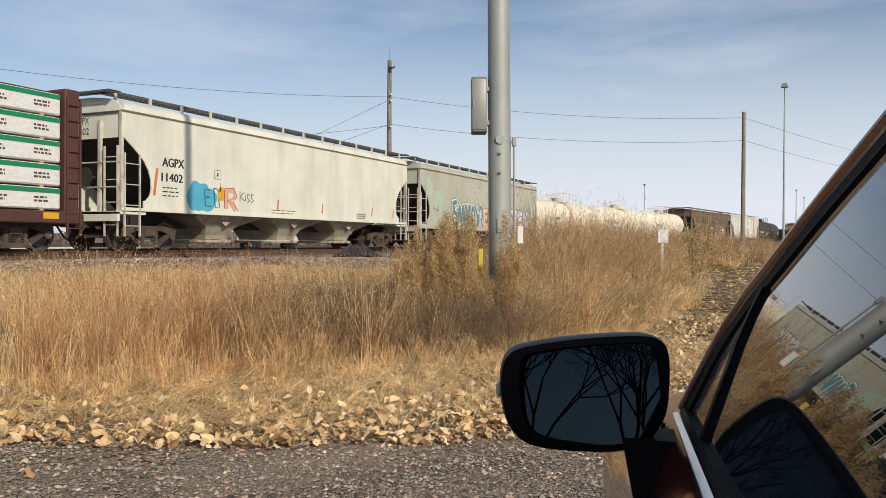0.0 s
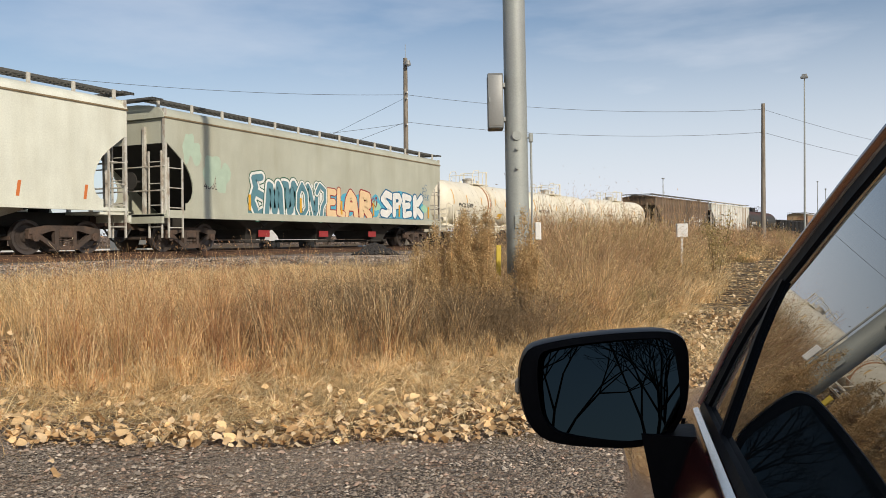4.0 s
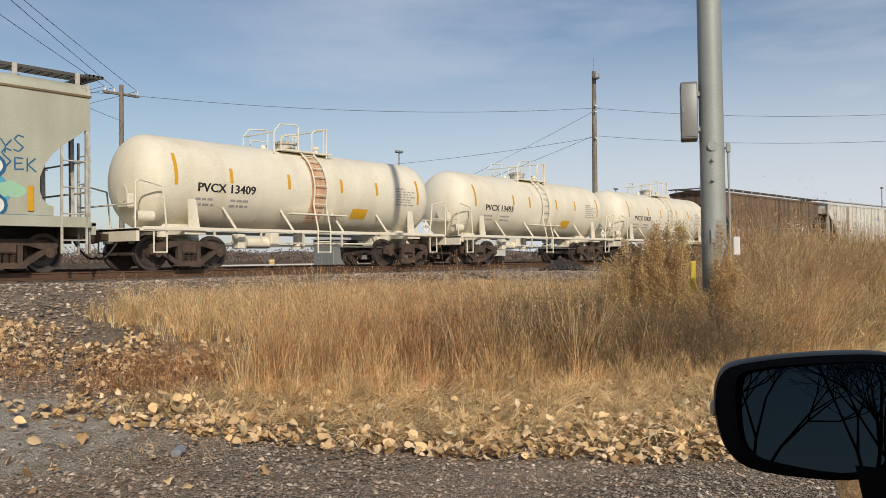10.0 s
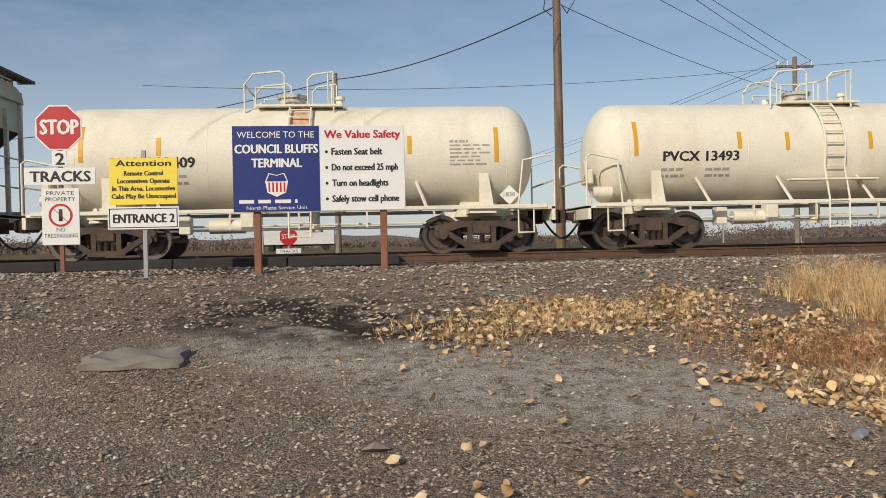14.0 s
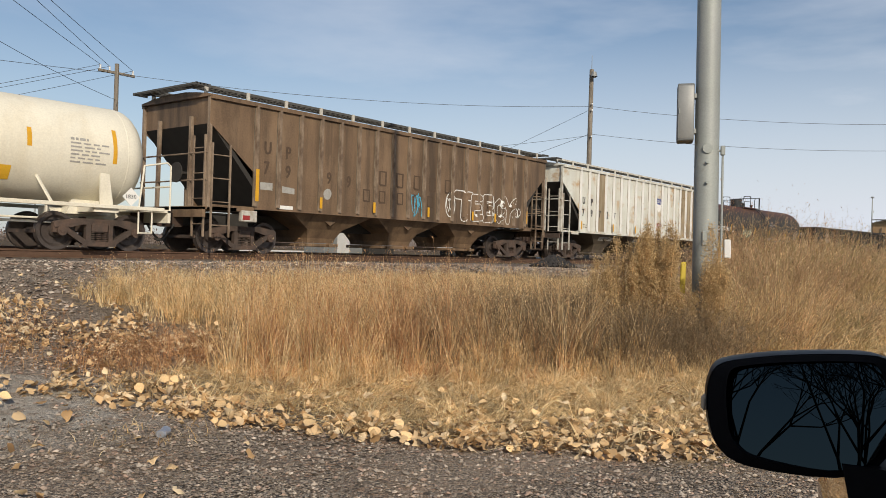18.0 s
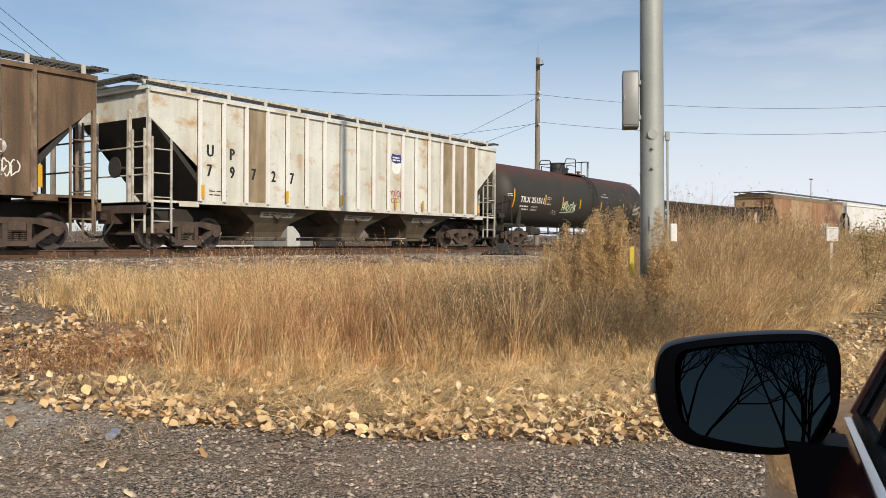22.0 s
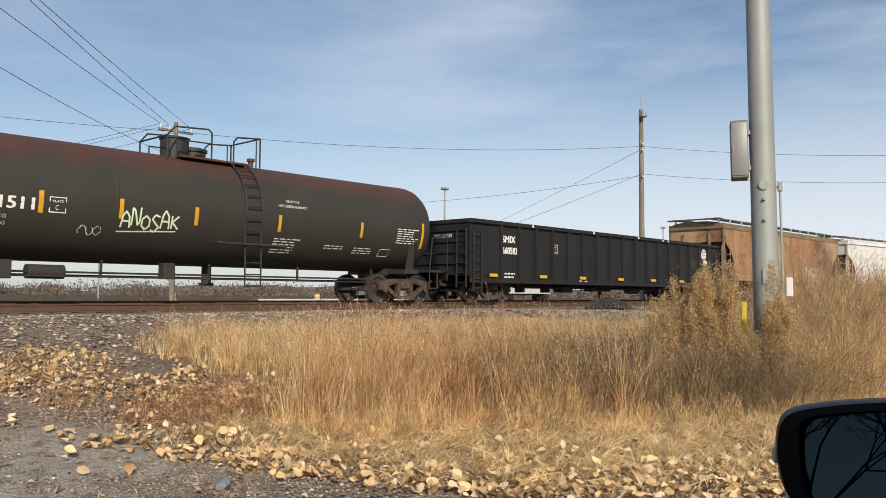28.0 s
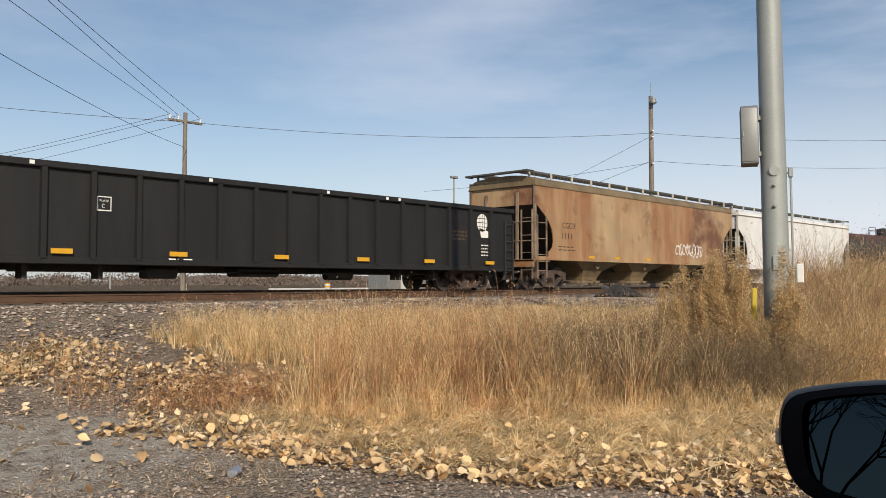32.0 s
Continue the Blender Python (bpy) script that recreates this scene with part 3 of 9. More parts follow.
def side_frame_mesh():
    b = Build()
    def plate(poly, y0, y1):
        b.prism(poly, "y", y0, y1)
    y0, y1 = -1.09, -0.95
    top = [(-1.08, 0.62), (-1.02, 0.66), (-0.55, 0.74), (0.55, 0.74), (1.02, 0.66), (1.08, 0.62), (1.05, 0.52), (0.70, 0.52), (0.42, 0.60), (-0.42, 0.60), (-0.70, 0.52), (-1.05, 0.52)]
    plate(top, y0, y1)
    for s in (-1, 1):
        b.bar((s * 0.98, -1.02, 0.60), (s * 0.34, -1.02, 0.18), 0.12, 0.13, (0, 1, 0))
        b.bar((s * 0.27, -1.02, 0.62), (s * 0.27, -1.02, 0.16), 0.11, 0.13, (0, 1, 0))
        plate([(s * 0.72, 0.40), (s * 1.07, 0.40), (s * 1.07, 0.60), (s * 0.72, 0.60)], -1.06, -0.96)
    plate([(-0.42, 0.10), (0.42, 0.10), (0.36, 0.22), (-0.36, 0.22)], y0, y1)
    return b.mesh("side_frame")


def spring_mesh():
    b = Build()
    for x in (-0.15, 0, 0.15):
        for k in range(6):
            b.cyl((x, -1.03, 0.23 + k * 0.045), (x, -1.03, 0.252 + k * 0.045), 0.066, n=10)
    return b.mesh("spring")


WHEEL, BEARING, FRAME, SPRING = wheel_mesh(), bearing_mesh(), side_frame_mesh(), spring_mesh()
FRAME_FAR = Build().add([(-v.co.x, -v.co.y, v.co.z) for v in FRAME.vertices], [tuple(p.vertices) for p in FRAME.polygons]).mesh("side_frame")
BOLSTER = Build().bev(-0.2, 0.2, -1.12, 1.12, 0.42, 0.64, 0.03).cyl((0, 0, 0.62), (0, 0, 0.80), 0.24, n=16).mesh("bolster")
BRAKE = Build().box(-1.35, -1.32, -0.75, 0.75, 0.38, 0.46).box(1.32, 1.35, -0.75, 0.75, 0.38, 0.46).bar((-1.33, 0, 0.42), (1.33, 0, 0.5), 0.06, 0.08).mesh("brake_beam")
WHEELSETS = []


def truck(car, x, s0, rusty=steel_dark):
    t = part("truck", BOLSTER, steel_dark, car)
    t.matrix_basis = pose(x, 0, 0)
    for name, me in (("side_frame", FRAME), ("side_frame", FRAME_FAR), ("spring_nest", SPRING), ("brake_beam", BRAKE)):
        part(name, me, steel_dark, t)
    for dx in (-0.89, 0.89):
        w = part("wheelset", WHEEL, steel_tread, t)
        w.matrix_basis = pose(dx, 0, 0.44)
        WHEELSETS.append((w, dx, s0 + x))
        bb = part("bearing", BEARING, steel_dark, t)
        bb.matrix_basis = pose(dx, 0, 0.44)
        bb = part("bearing", BEARING, steel_dark, t)
        bb.matrix_basis = pose(dx, 0, 0.44, 0, 0, 180)
    return t


def coupler(car, x, d):
    """Draft gear, knuckle and air hose at the end x of a car, pointing d."""
    b = Build()
    b.bev(*sorted((x - d * 0.3, x + d * 0.42)), -0.09, 0.09, 0.74, 0.92, 0.02)
    b.bev(*sorted((x + d * 0.40, x + d * 0.68)), -0.17, 0.15, 0.68, 0.98, 0.04)
    b.cyl((x + d * 0.62, -0.16, 0.66), (x + d * 0.62, -0.16, 1.0), 0.07, n=10)
    b.box(*sorted((x - d * 0.25, x + d * 0.1)), -0.3, 0.3, 0.66, 1.02)
    c = part("coupler", b, coupler_mat, car)
    pts = [(x + d * (0.1 + 0.55 * u), -0.42, 0.72 - 0.42 * math.sin(math.pi * u * 0.62)) for u in [i / 8 for i in range(9)]]
    part("air_hose", Build().tube(pts, 0.028, 6), black_and_shade, car)
    return c


def ladder(car, x, y, z0, z1, w, rungs, mat, along="x", name="ladder"):
    b = Build()
    if along == "x":
        for dx in (-w / 2, w / 2):
            b.bar((x + dx, y, z0), (x + dx, y, z1), 0.045, 0.045, (0, 1, 0))
        ends = ((x - w / 2, y), (x + w / 2, y))
    else:
        for dy in (-w / 2, w / 2):
            b.bar((x, y + dy, z0), (x, y + dy, z1), 0.045, 0.045, (1, 0, 0))
        ends = ((x, y - w / 2), (x, y + w / 2))
    for i in range(rungs):
        z = z0 + (z1 - z0) * (i + 0.5) / rungs
        b.cyl((*ends[0], z), (*ends[1], z), 0.016, n=6)
    return part(name, b, mat, car)


# ---- covered hopper ----
def hopper_car(name, label, length, s0, mat, roofmat, style, eave=4.19, sill=1.2, bays=3, lad=None, ribmat=None, baymat=None, walkmat=None, cut=2.5, slope=None, skirt=0.2):
    lad, baymat, ribmat, walkmat, slope = lad or mat, baymat or mat, ribmat or mat, walkmat or grating, slope or black_and_shade
    car = thing(name, pose(0, 0, 0), label, "hopper car", "cars of the goods train")
    h, W = length / 2, 1.58
    zc = sill + (eave - sill) * (0.665 if style == "curved" else 0.74)
    top = eave - 0.26 if style == "curved" else eave
    b = Build()
    # side sheets, leaning in a little at the foot, with the end cut away
    for s in (-1, 1):
        if style == "curved":
            # the opening runs down at a slant, bulges inwards and curls back over the sill
            low = [(dx, sill + (zc - sill) * k) for dx, k in ((0.0, 1.0), (0.10, 0.985), (0.56, 0.81), (0.82, 0.69), (0.98, 0.57), (1.08, 0.44), (1.10, 0.31), (1.04, 0.20), (0.90, 0.13), (0.80, 0.12), (0.80, 0.0))]
        else:
            low = [(cut * u, zc - (zc - sill) * u * 0.58) for u in (0.0, 1.0)]
        poly = [(-h, top)] + [(-h + dx, z) for dx, z in low] + [(h - dx, z) for dx, z in reversed(low)] + [(h, top)]
        if style != "curved":
            poly = [(-h, eave)] + [(-h + dx, z) for dx, z in (low[0], low[-1])] + [(-h + cut, sill), (h - cut, sill)] + [(h - dx, z) for dx, z in (low[-1], low[0])] + [(h, eave)]
        b.prism(poly, "y", s * W - 0.02, s * W + 0.02)
    part("side_sheet", b, mat, car)
    e = Build()
    for s in (-1, 1):
        e.prism([(s * (h - 0.06), eave - 0.02), (s * (h - 0.06), zc), (s * (h - 0.12), zc), (s * (h - 0.12), eave - 0.02)], "y", -W + 0.02, W - 0.02)
    part("end_sheet", e, mat, car)
    # slope sheets default to the near-black, so their shade is in the colour
    e = Build()
    for s in (-1, 1):
        e.prism([(s * (h - 0.06), zc), (s * (h - cut - 0.5), sill - 0.1), (s * (h - cut - 0.62), sill), (s * (h - 0.12), zc + 0.08)], "y", -W + 0.03, W - 0.03)
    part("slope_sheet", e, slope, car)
    # roof
    prof = [(-W - 0.03, eave - 0.04), (-W - 0.03, eave + 0.02), (-1.05, eave + 0.10), (-0.5, eave + 0.15), (0.5, eave + 0.15), (1.05, eave + 0.10), (W + 0.03, eave + 0.02), (W + 0.03, eave - 0.04)]
    if style == "curved":
        half = [(W + 0.02, top - 0.01), (W + 0.015, top + 0.05), (W - 0.02, top + 0.13), (W - 0.10, top + 0.21), (W - 0.24, eave + 0.03), (1.05, eave + 0.10), (0.5, eave + 0.15)]
        prof = [(-y, z) for y, z in half] + list(reversed(half))
        # dark strip added to draw the line at the foot of the roof curve
        for s in (-1, 1):
            part("eave_gutter", Build().box(-h - 0.03, h + 0.03, *sorted((s * (W + 0.018), s * (W + 0.05))), top - 0.03, top + 0.015), tan_brown, car)
    part("roof", Build().prism(prof, "x", -h - 0.04, h + 0.04), roofmat, car)
    hatch = Build()
    x = -h + 0.7
    while x < h - 1.2:
        hatch.bev(x, x + 1.5, -0.36, 0.36, eave + 0.15, eave + 0.22, 0.03)
        x += 1.65
    part("hatch_cover", hatch, roofmat, car)
    # running boards with their posts, on both sides of the hatches and across the ends
    for s in (-1, 1):
        g = Build()
        for k in range(4):
            y = s * (0.72 + k * 0.15)
            g.box(-h - 0.25, h + 0.25, y - 0.02, y + 0.02, eave + 0.24, eave + 0.29)
        xx = -h - 0.2
        while xx < h + 0.25:
            g.box(xx, xx + 0.03, min(s * 0.7, s * 1.19), max(s * 0.7, s * 1.19), eave + 0.245, eave + 0.285)
            xx += 0.22
        part("running_board", g, walkmat, car)
        part("walkway_edge", Build().box(-h - 0.25, h + 0.25, *sorted((s * 1.20, s * 1.225)), eave + 0.235, eave + 0.305), ladder_white if mat is dirty_white else walkmat, car)
        posts = max(6, round(length / 1.35))
        pm = Build().box(-0.05, 0.05, -0.02, 0.02, -0.10, 0.25).mesh("running_board_post")
        for i in range(posts + 1):
            q = part("running_board_post", pm, ladder_white if lad is not ladder_black else lad, car)
            q.matrix_basis = pose(-h + 0.1 + (length - 0.2) * i / posts, s * 1.24, eave + 0.06)
    g = Build()
    for s in (-1, 1):
        for k in range(4):
            x = s * (h + 0.05 + 0.1 * k)
            g.box(x - 0.02, x + 0.02, -1.5, 1.5, eave + 0.22, eave + 0.27)
        g.box(*sorted((s * (h - 0.05), s * (h + 0.38))), -1.5, -1.46, eave + 0.20, eave + 0.27)
        g.box(*sorted((s * (h - 0.05), s * (h + 0.38))), 1.46, 1.5, eave + 0.20, eave + 0.27)
    part("end_running_board", g, walkmat, car)
    # sills and end platforms
    part("side_sill", Build().box(-h, h, -W - 0.05, -W + 0.12, sill - skirt, sill + 0.03).box(-h, h, W - 0.12, W + 0.05, sill - skirt, sill + 0.03) if style == "curved" else
         Build().box(-h + cut, h - cut, -W - 0.03, -W + 0.1, sill - 0.08, sill + 0.03).box(-h + cut, h - cut, W - 0.1, W + 0.03, sill - 0.08, sill + 0.03).box(-h, -h + cut, -W, -W + 0.1, sill - 0.16, sill - 0.02).box(h - cut, h, -W, -W + 0.1, sill - 0.16, sill - 0.02), mat, car)
    part("centre_sill", Build().box(-h - 0.1, h + 0.1, -0.25, 0.25, 0.72, 1.1), black_and_shade, car)
    p = Build()
    for s in (-1, 1):
        p.box(*sorted((s * (h - 0.9), s * (h + 0.15))), -W, W, sill - 0.16, sill - 0.08)
        p.box(*sorted((s * (h + 0.05), s * (h + 0.15))), -W, W, sill - 0.36, sill - 0.1)
    part("end_platform", p, mat if style == "curved" else brown_paint if mat is brown_paint else steel_dark, car)
    # ends: corner posts, ladders, braces
    for s in (-1, 1):
        for yy in (-1, 1):
            part("corner_post", Build().bar((s * (h - 0.03), yy * (W - 0.03), sill - 0.1), (s * (h - 0.03), yy * (W - 0.03), eave), 0.09, 0.09, (0, 1, 0)), lad, car)
        part("end_post", Build().bar((s * (h + 0.0), -0.75, sill - 0.1), (s * (h - 0.02), -0.75, eave - 0.5), 0.09, 0.09, (1, 0, 0)).bar((s * h, 0.75, sill - 0.1), (s * (h - 0.02), 0.75, eave - 0.5), 0.09, 0.09, (1, 0, 0)), lad, car)
        ladder(car, s * (h - 0.36), -W - 0.04, 0.42, sill + 1.55, 0.55, 4, lad)
        ladder(car, s * (h + 0.04), -W + 0.35, 0.42, sill + 1.75, 0.5, 4, lad, "y")
        part("end_rail", Build().cyl((s * (h + 0.03), -W, sill + 1.3), (s * (h + 0.03), W, sill + 1.3), 0.022, n=6).cyl((s * (h + 0.03), -W, sill + 0.6), (s * (h + 0.03), W, sill + 0.6), 0.022, n=6), lad, car)
    part("brake_wheel", Build().cyl((-h - 0.12, -0.3, 2.1), (-h - 0.09, -0.3, 2.1), 0.27, n=18).cyl((-h - 0.09, -0.3, 2.1), (-h + 0.3, -0.3, 2.1), 0.04, n=8), black_and_shade, car)
    part("brake_cylinder", Build().cyl((h - 1.6, -0.5, 1.35), (h - 0.9, -0.5, 1.35), 0.16, n=14).bev(h - 1.5, h - 1.1, 0.1, 0.5, 1.1, 1.5, 0.03), black_and_shade, car)
    # discharge bays
    inner = length - 2 * ((cut if style == "curved" else 2.5) + 0.25)
    bw = inner / bays
    for i in range(bays):
        c = -inner / 2 + bw * (i + 0.5)
        t, g = bw / 2 - 0.02, 0.42
        rings = [[(c - t, -W + 0.08, sill - 0.02), (c + t, -W + 0.08, sill - 0.02), (c + t, W - 0.08, sill - 0.02), (c - t, W - 0.08, sill - 0.02)],
                 [(c - 0.70, -1.08, 0.76), (c + 0.70, -1.08, 0.76), (c + 0.70, 1.08, 0.76), (c - 0.70, 1.08, 0.76)],
                 [(c - 0.56, -0.92, 0.50), (c + 0.56, -0.92, 0.50), (c + 0.56, 0.92, 0.50), (c - 0.56, 0.92, 0.50)],
                 [(c - 0.52, -0.88, 0.36), (c + 0.52, -0.88, 0.36), (c + 0.52, 0.88, 0.36), (c - 0.52, 0.88, 0.36)]]
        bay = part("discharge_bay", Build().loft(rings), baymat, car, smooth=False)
        part("outlet_gate", Build().bev(c - g - 0.22, c + g + 0.22, -1.0, 1.0, 0.24, 0.34, 0.02).cyl((c + 0.2, -1.12, 0.3), (c + 0.2, -0.95, 0.3), 0.06, n=8).box(c - g - 0.45, c - g - 0.2, -0.9, -0.8, 0.26, 0.32), baymat, bay)
        part("gusset", Build().prism([(c - 0.25, sill - 0.25), (c + 0.25, sill - 0.25), (c, sill - 0.40)], "y", -1.30, -1.24), baymat, bay)
    for x, d in ((-h - 0.1, -1), (h + 0.1, 1)):
        coupler(car, x, d)
    # ribs
    if style == "ribbed":
        nr = 18
        rm = Build().prism([(-0.055, 0), (-0.035, -0.09), (0.035, -0.09), (0.055, 0)], "z", sill, eave - 0.06).mesh("rib", smooth=False)
        wm = Build().box(0.05, 0.10, -0.003, 0.003, sill, eave - 0.1).box(-0.085, -0.05, -0.003, 0.003, sill, eave - 0.1).mesh("rib_weld", smooth=False)
        for i in range(nr):
            x = -h + cut + (length - 2 * cut) * i / (nr - 1)
            r = part("rib", rm, ribmat, car)
            r.matrix_basis = pose(x, -W - 0.01, 0)
            r = part("rib", rm, ribmat, car)
            r.matrix_basis = pose(x, W + 0.01, 0, 0, 0, 180)
            r = part("rib_weld", wm, grime, car)
            r.matrix_basis = pose(x, -W - 0.0215, 0)
        part("top_chord", Build().box(-h, h, -W - 0.09, -W + 0.02, eave - 0.1, eave + 0.01).box(-h, h, W - 0.02, W + 0.09, eave - 0.1, eave + 0.01), mat, car)
    truck(car, -h + 1.55, s0)
    truck(car, h - 1.55, s0)
    return car


def strip(car, x, z0, z1, mat, y=-1.625, w=0.11, lean=0.0, name="reflective_strip"):
    b = Build().add([(x, y, z0), (x + w, y, z0), (x + w + lean, y, z1), (x + lean, y, z1), (x, y + 0.004, z0), (x + w, y + 0.004, z0), (x + w + lean, y + 0.004, z1), (x + lean, y + 0.004, z1)],
                    [(0, 1, 2, 3), (4, 7, 6, 5), (0, 4, 5, 1), (1, 5, 6, 2), (2, 6, 7, 3), (3, 7, 4, 0)])
    return part(name, b, mat, car)


def bars(car, x, z, w, rows, mat, y=-1.625, gap=0.12, h=0.05, place=None, seed=1, name="small_print"):
    """Lines of print too small to read, as plain bars."""
    place = place or side(y)
    rnd = random.Random(seed)
    b = Build()
    for r in range(rows):
        xx, end = x, x + w * rnd.uniform(0.7, 1.0)
        while xx < end:
            d = rnd.uniform(0.1, 0.3) * min(1.0, w)
            zz = z - r * gap
            b.add([place(xx, zz), place(min(xx + d, end), zz), place(min(xx + d, end), zz + h), place(xx, zz + h)], [(0, 1, 2, 3)])
            xx += d + 0.06 * min(1.0, w)
    return part(name, b, mat, car, smooth=False)


def stroke(b, pts, w, place, closed=False):
    """A flat painted stroke along points."""
    pts = [Vector((p[0], p[1])) for p in pts]
    n = len(pts)
    out = []
    for i, p in enumerate(pts):
        a, c = pts[max(i - 1, 0)], pts[min(i + 1, n - 1)]
        d = (c - a).normalized() if (c - a).length > 1e-6 else Vector((1, 0))
        q = Vector((-d.y, d.x)) * (w / 2)
        out.append((p + q, p - q))
    vs = [place(*p) for pair in out for p in pair]
    b.add(vs, [(2 * i, 2 * i + 1, 2 * i + 3, 2 * i + 2) for i in range(n - 1)])


def blob(b, cx, cz, rx, rz, place, seed, wob=0.18, n=22):
    rnd = random.Random(seed)
    ph = [rnd.uniform(0, 6.28) for _ in range(4)]
    vs = [place(cx, cz)]
    ring = []
    for i in range(n):
        a = 2 * math.pi * i / n
        k = 1 + wob * (math.sin(2 * a + ph[0]) + 0.6 * math.sin(3 * a + ph[1]) + 0.5 * math.sin(5 * a + ph[2]))
        ring.append(place(cx + rx * k * math.cos(a), cz + rz * k * math.sin(a)))
    b.add(vs + ring, [(0, 1 + i, 1 + (i + 1) % n) for i in range(n)])


def lifted(place, d):
    """The same painted surface, d metres further out."""
    def at(x, z):
        p = place(x, z)
        return (p[0], p[1] - d, p[2])
    return at


def squiggle(b, x, z, w, h, turns, width, place, seed):
    """A loose row of looping strokes, like a spray-can scrawl."""
    rnd = random.Random(seed)
    for k in range(turns):
        cx = x + w * (k + 0.5) / turns
        a0, a1 = rnd.uniform(0, 6.28), rnd.uniform(4.2, 6.0)
        rx, rz = w / turns * rnd.uniform(0.42, 0.62), h * rnd.uniform(0.36, 0.5)
        sk = rnd.uniform(-0.25, 0.25)
        pts = [(cx + rx * math.cos(a0 + a1 * u) + sk * rz * math.sin(a0 + a1 * u), z + h / 2 + rz * math.sin(a0 + a1 * u) * (1 + 0.25 * math.sin(3 * u * 6.28))) for u in [i / 16 for i in range(17)]]
        stroke(b, pts, width, lifted(place, 0.0005 * (2 * k % 7)))
        pts = [(cx + rx * rnd.uniform(-0.9, 0.9), z + h * rnd.uniform(0, 1)) for _ in range(2)]
        stroke(b, pts, width, lifted(place, 0.0005 * ((2 * k + 3) % 7)))


# ---- tank car ----
def tank_car(name, label, length, s0, r, zc, mat, trim, ladmat, rust=False, small=True):
    """length: over the shell's heads; r: the shell's radius; zc: its axis over the rail."""
    car = thing(name, pose(0, 0, 0), label, "tank car", "cars of the goods train")
    h, n = length / 2, 40
    rings = []
    for k in range(9):
        a = math.pi / 2 * (8 - k) / 8
        rings.append((-h + 0.55 * r * (1 - math.sin(a)), max(r * math.cos(a), 0.02)))
    prof = rings + [(x, r) for x in np.linspace(-h + 0.62 * r + 0.5, h - 0.62 * r - 0.5, 8)] + [(-x, q) for x, q in reversed(rings)]
    part("tank_shell", Build().loft([[(x, q * math.sin(2 * math.pi * i / n), zc - q * math.cos(2 * math.pi * i / n)) for i in range(n)] for x, q in prof]), mat, car, angle=50)

    def wrap(x, z):
        """A point on the near side of the shell, 4 mm out."""
        c = max(-0.98, min(0.98, (z - zc) / r))
        return (x, -(r + 0.004) * math.sqrt(1 - c * c), zc + (r + 0.004) * c)

    seams = Build()
    for x in (-h + 0.62 * r, 0.28 * h, -0.35 * h, h - 0.62 * r):
        seams.loft([[(x + d, (r + o) * math.sin(2 * math.pi * i / n), zc - (r + o) * math.cos(2 * math.pi * i / n)) for i in range(n)] for d, o in ((-0.02, -0.003), (-0.01, 0.004), (0.01, 0.004), (0.02, -0.003))], caps=False)
    part("weld_seam", seams, mat, car)
    # saddles, side rails and running platform
    low = zc - r
    base = 1.02
    for s in (-1, 1):
        x = s * (h - 1.35)
        part("saddle", Build().prism([(x - 0.55, 0.85), (x + 0.55, 0.85), (x + 0.35, low + 0.35), (x - 0.35, low + 0.35)], "y", -0.55, 0.55).box(x - 0.3, x + 0.3, -1.35, 1.35, base - 0.12, base + 0.02), trim, car)
        for y in (-1, 1):
            part("gusset", Build().add([(x - 0.05, y * 1.15, base), (x + 0.28, y * 1.15, base), (x + 0.16, y * (r * 0.92), zc - r * 0.35), (x - 0.05, y * (r * 0.92), zc - r * 0.35),
                                        (x - 0.05, y * 1.10, base), (x + 0.28, y * 1.10, base), (x + 0.16, y * (r * 0.88), zc - r * 0.35), (x - 0.05, y * (r * 0.88), zc - r * 0.35)],
                                       [(0, 1, 2, 3), (7, 6, 5, 4), (0, 4, 5, 1), (1, 5, 6, 2), (2, 6, 7, 3), (3, 7, 4, 0)]), trim, car)
    for y in (-1, 1) if small else ():
        part("side_rail", Build().bev(-h - 0.1, h + 0.1, y * 1.38 - 0.05, y * 1.38 + 0.05, base - 0.03, base + (0.06 if small else 0.02), 0.01), trim, car)
        for x in np.linspace(-h + 2.6, h - 2.6, 4):
            part("rail_brace", Build().bar((x, y * 1.38, base), (x - 0.22, y * r * 0.86, zc - r * 0.52), 0.05, 0.05), trim, car)
    part("stub_sill", Build().box(-h - 0.25, -h + 2.2, -0.22, 0.22, 0.68, 1.0).box(h - 2.2, h + 0.25, -0.22, 0.22, 0.68, 1.0), trim if small else black_and_shade, car)
    # under-gear: pipes, valves, brake rods
    u = Build()
    u.cyl((-h + 1.5, -0.55, 0.72), (h - 1.5, -0.55, 0.72), 0.025, n=6)
    u.cyl((-h + 1.5, -0.75, 0.62), (h - 1.5, -0.75, 0.62), 0.018, n=6)
    u.cyl((-h + 1.5, 0.4, 0.66), (h - 1.5, 0.4, 0.66), 0.03, n=6)
    for x in np.linspace(-h + 2.4, h - 2.4, 5):
        u.box(x - 0.02, x + 0.02, -0.66, -0.60, 0.60, base)
    part("brake_rod", u, trim if small else black_and_shade, car)
    part("air_reservoir", Build().cyl((-0.95 * h + 3.2, -0.5, 0.72), (-0.95 * h + 4.0, -0.5, 0.72), 0.16, n=14).bev(-1.3, -1.0, -0.75, -0.45, 0.6, 1.0, 0.02).bev(-h + 2.9, -h + 3.15, -1.0, -0.7, 0.55, 0.95, 0.02), trim if small else black_and_shade, car)
    part("bottom_outlet", Build().cyl((0.3, 0, low - 0.45), (0.3, 0, low + 0.1), 0.13, n=12).cyl((0.3, 0, low - 0.5), (0.3, 0, low - 0.42), 0.2, n=12), trim if small else black_and_shade, car)
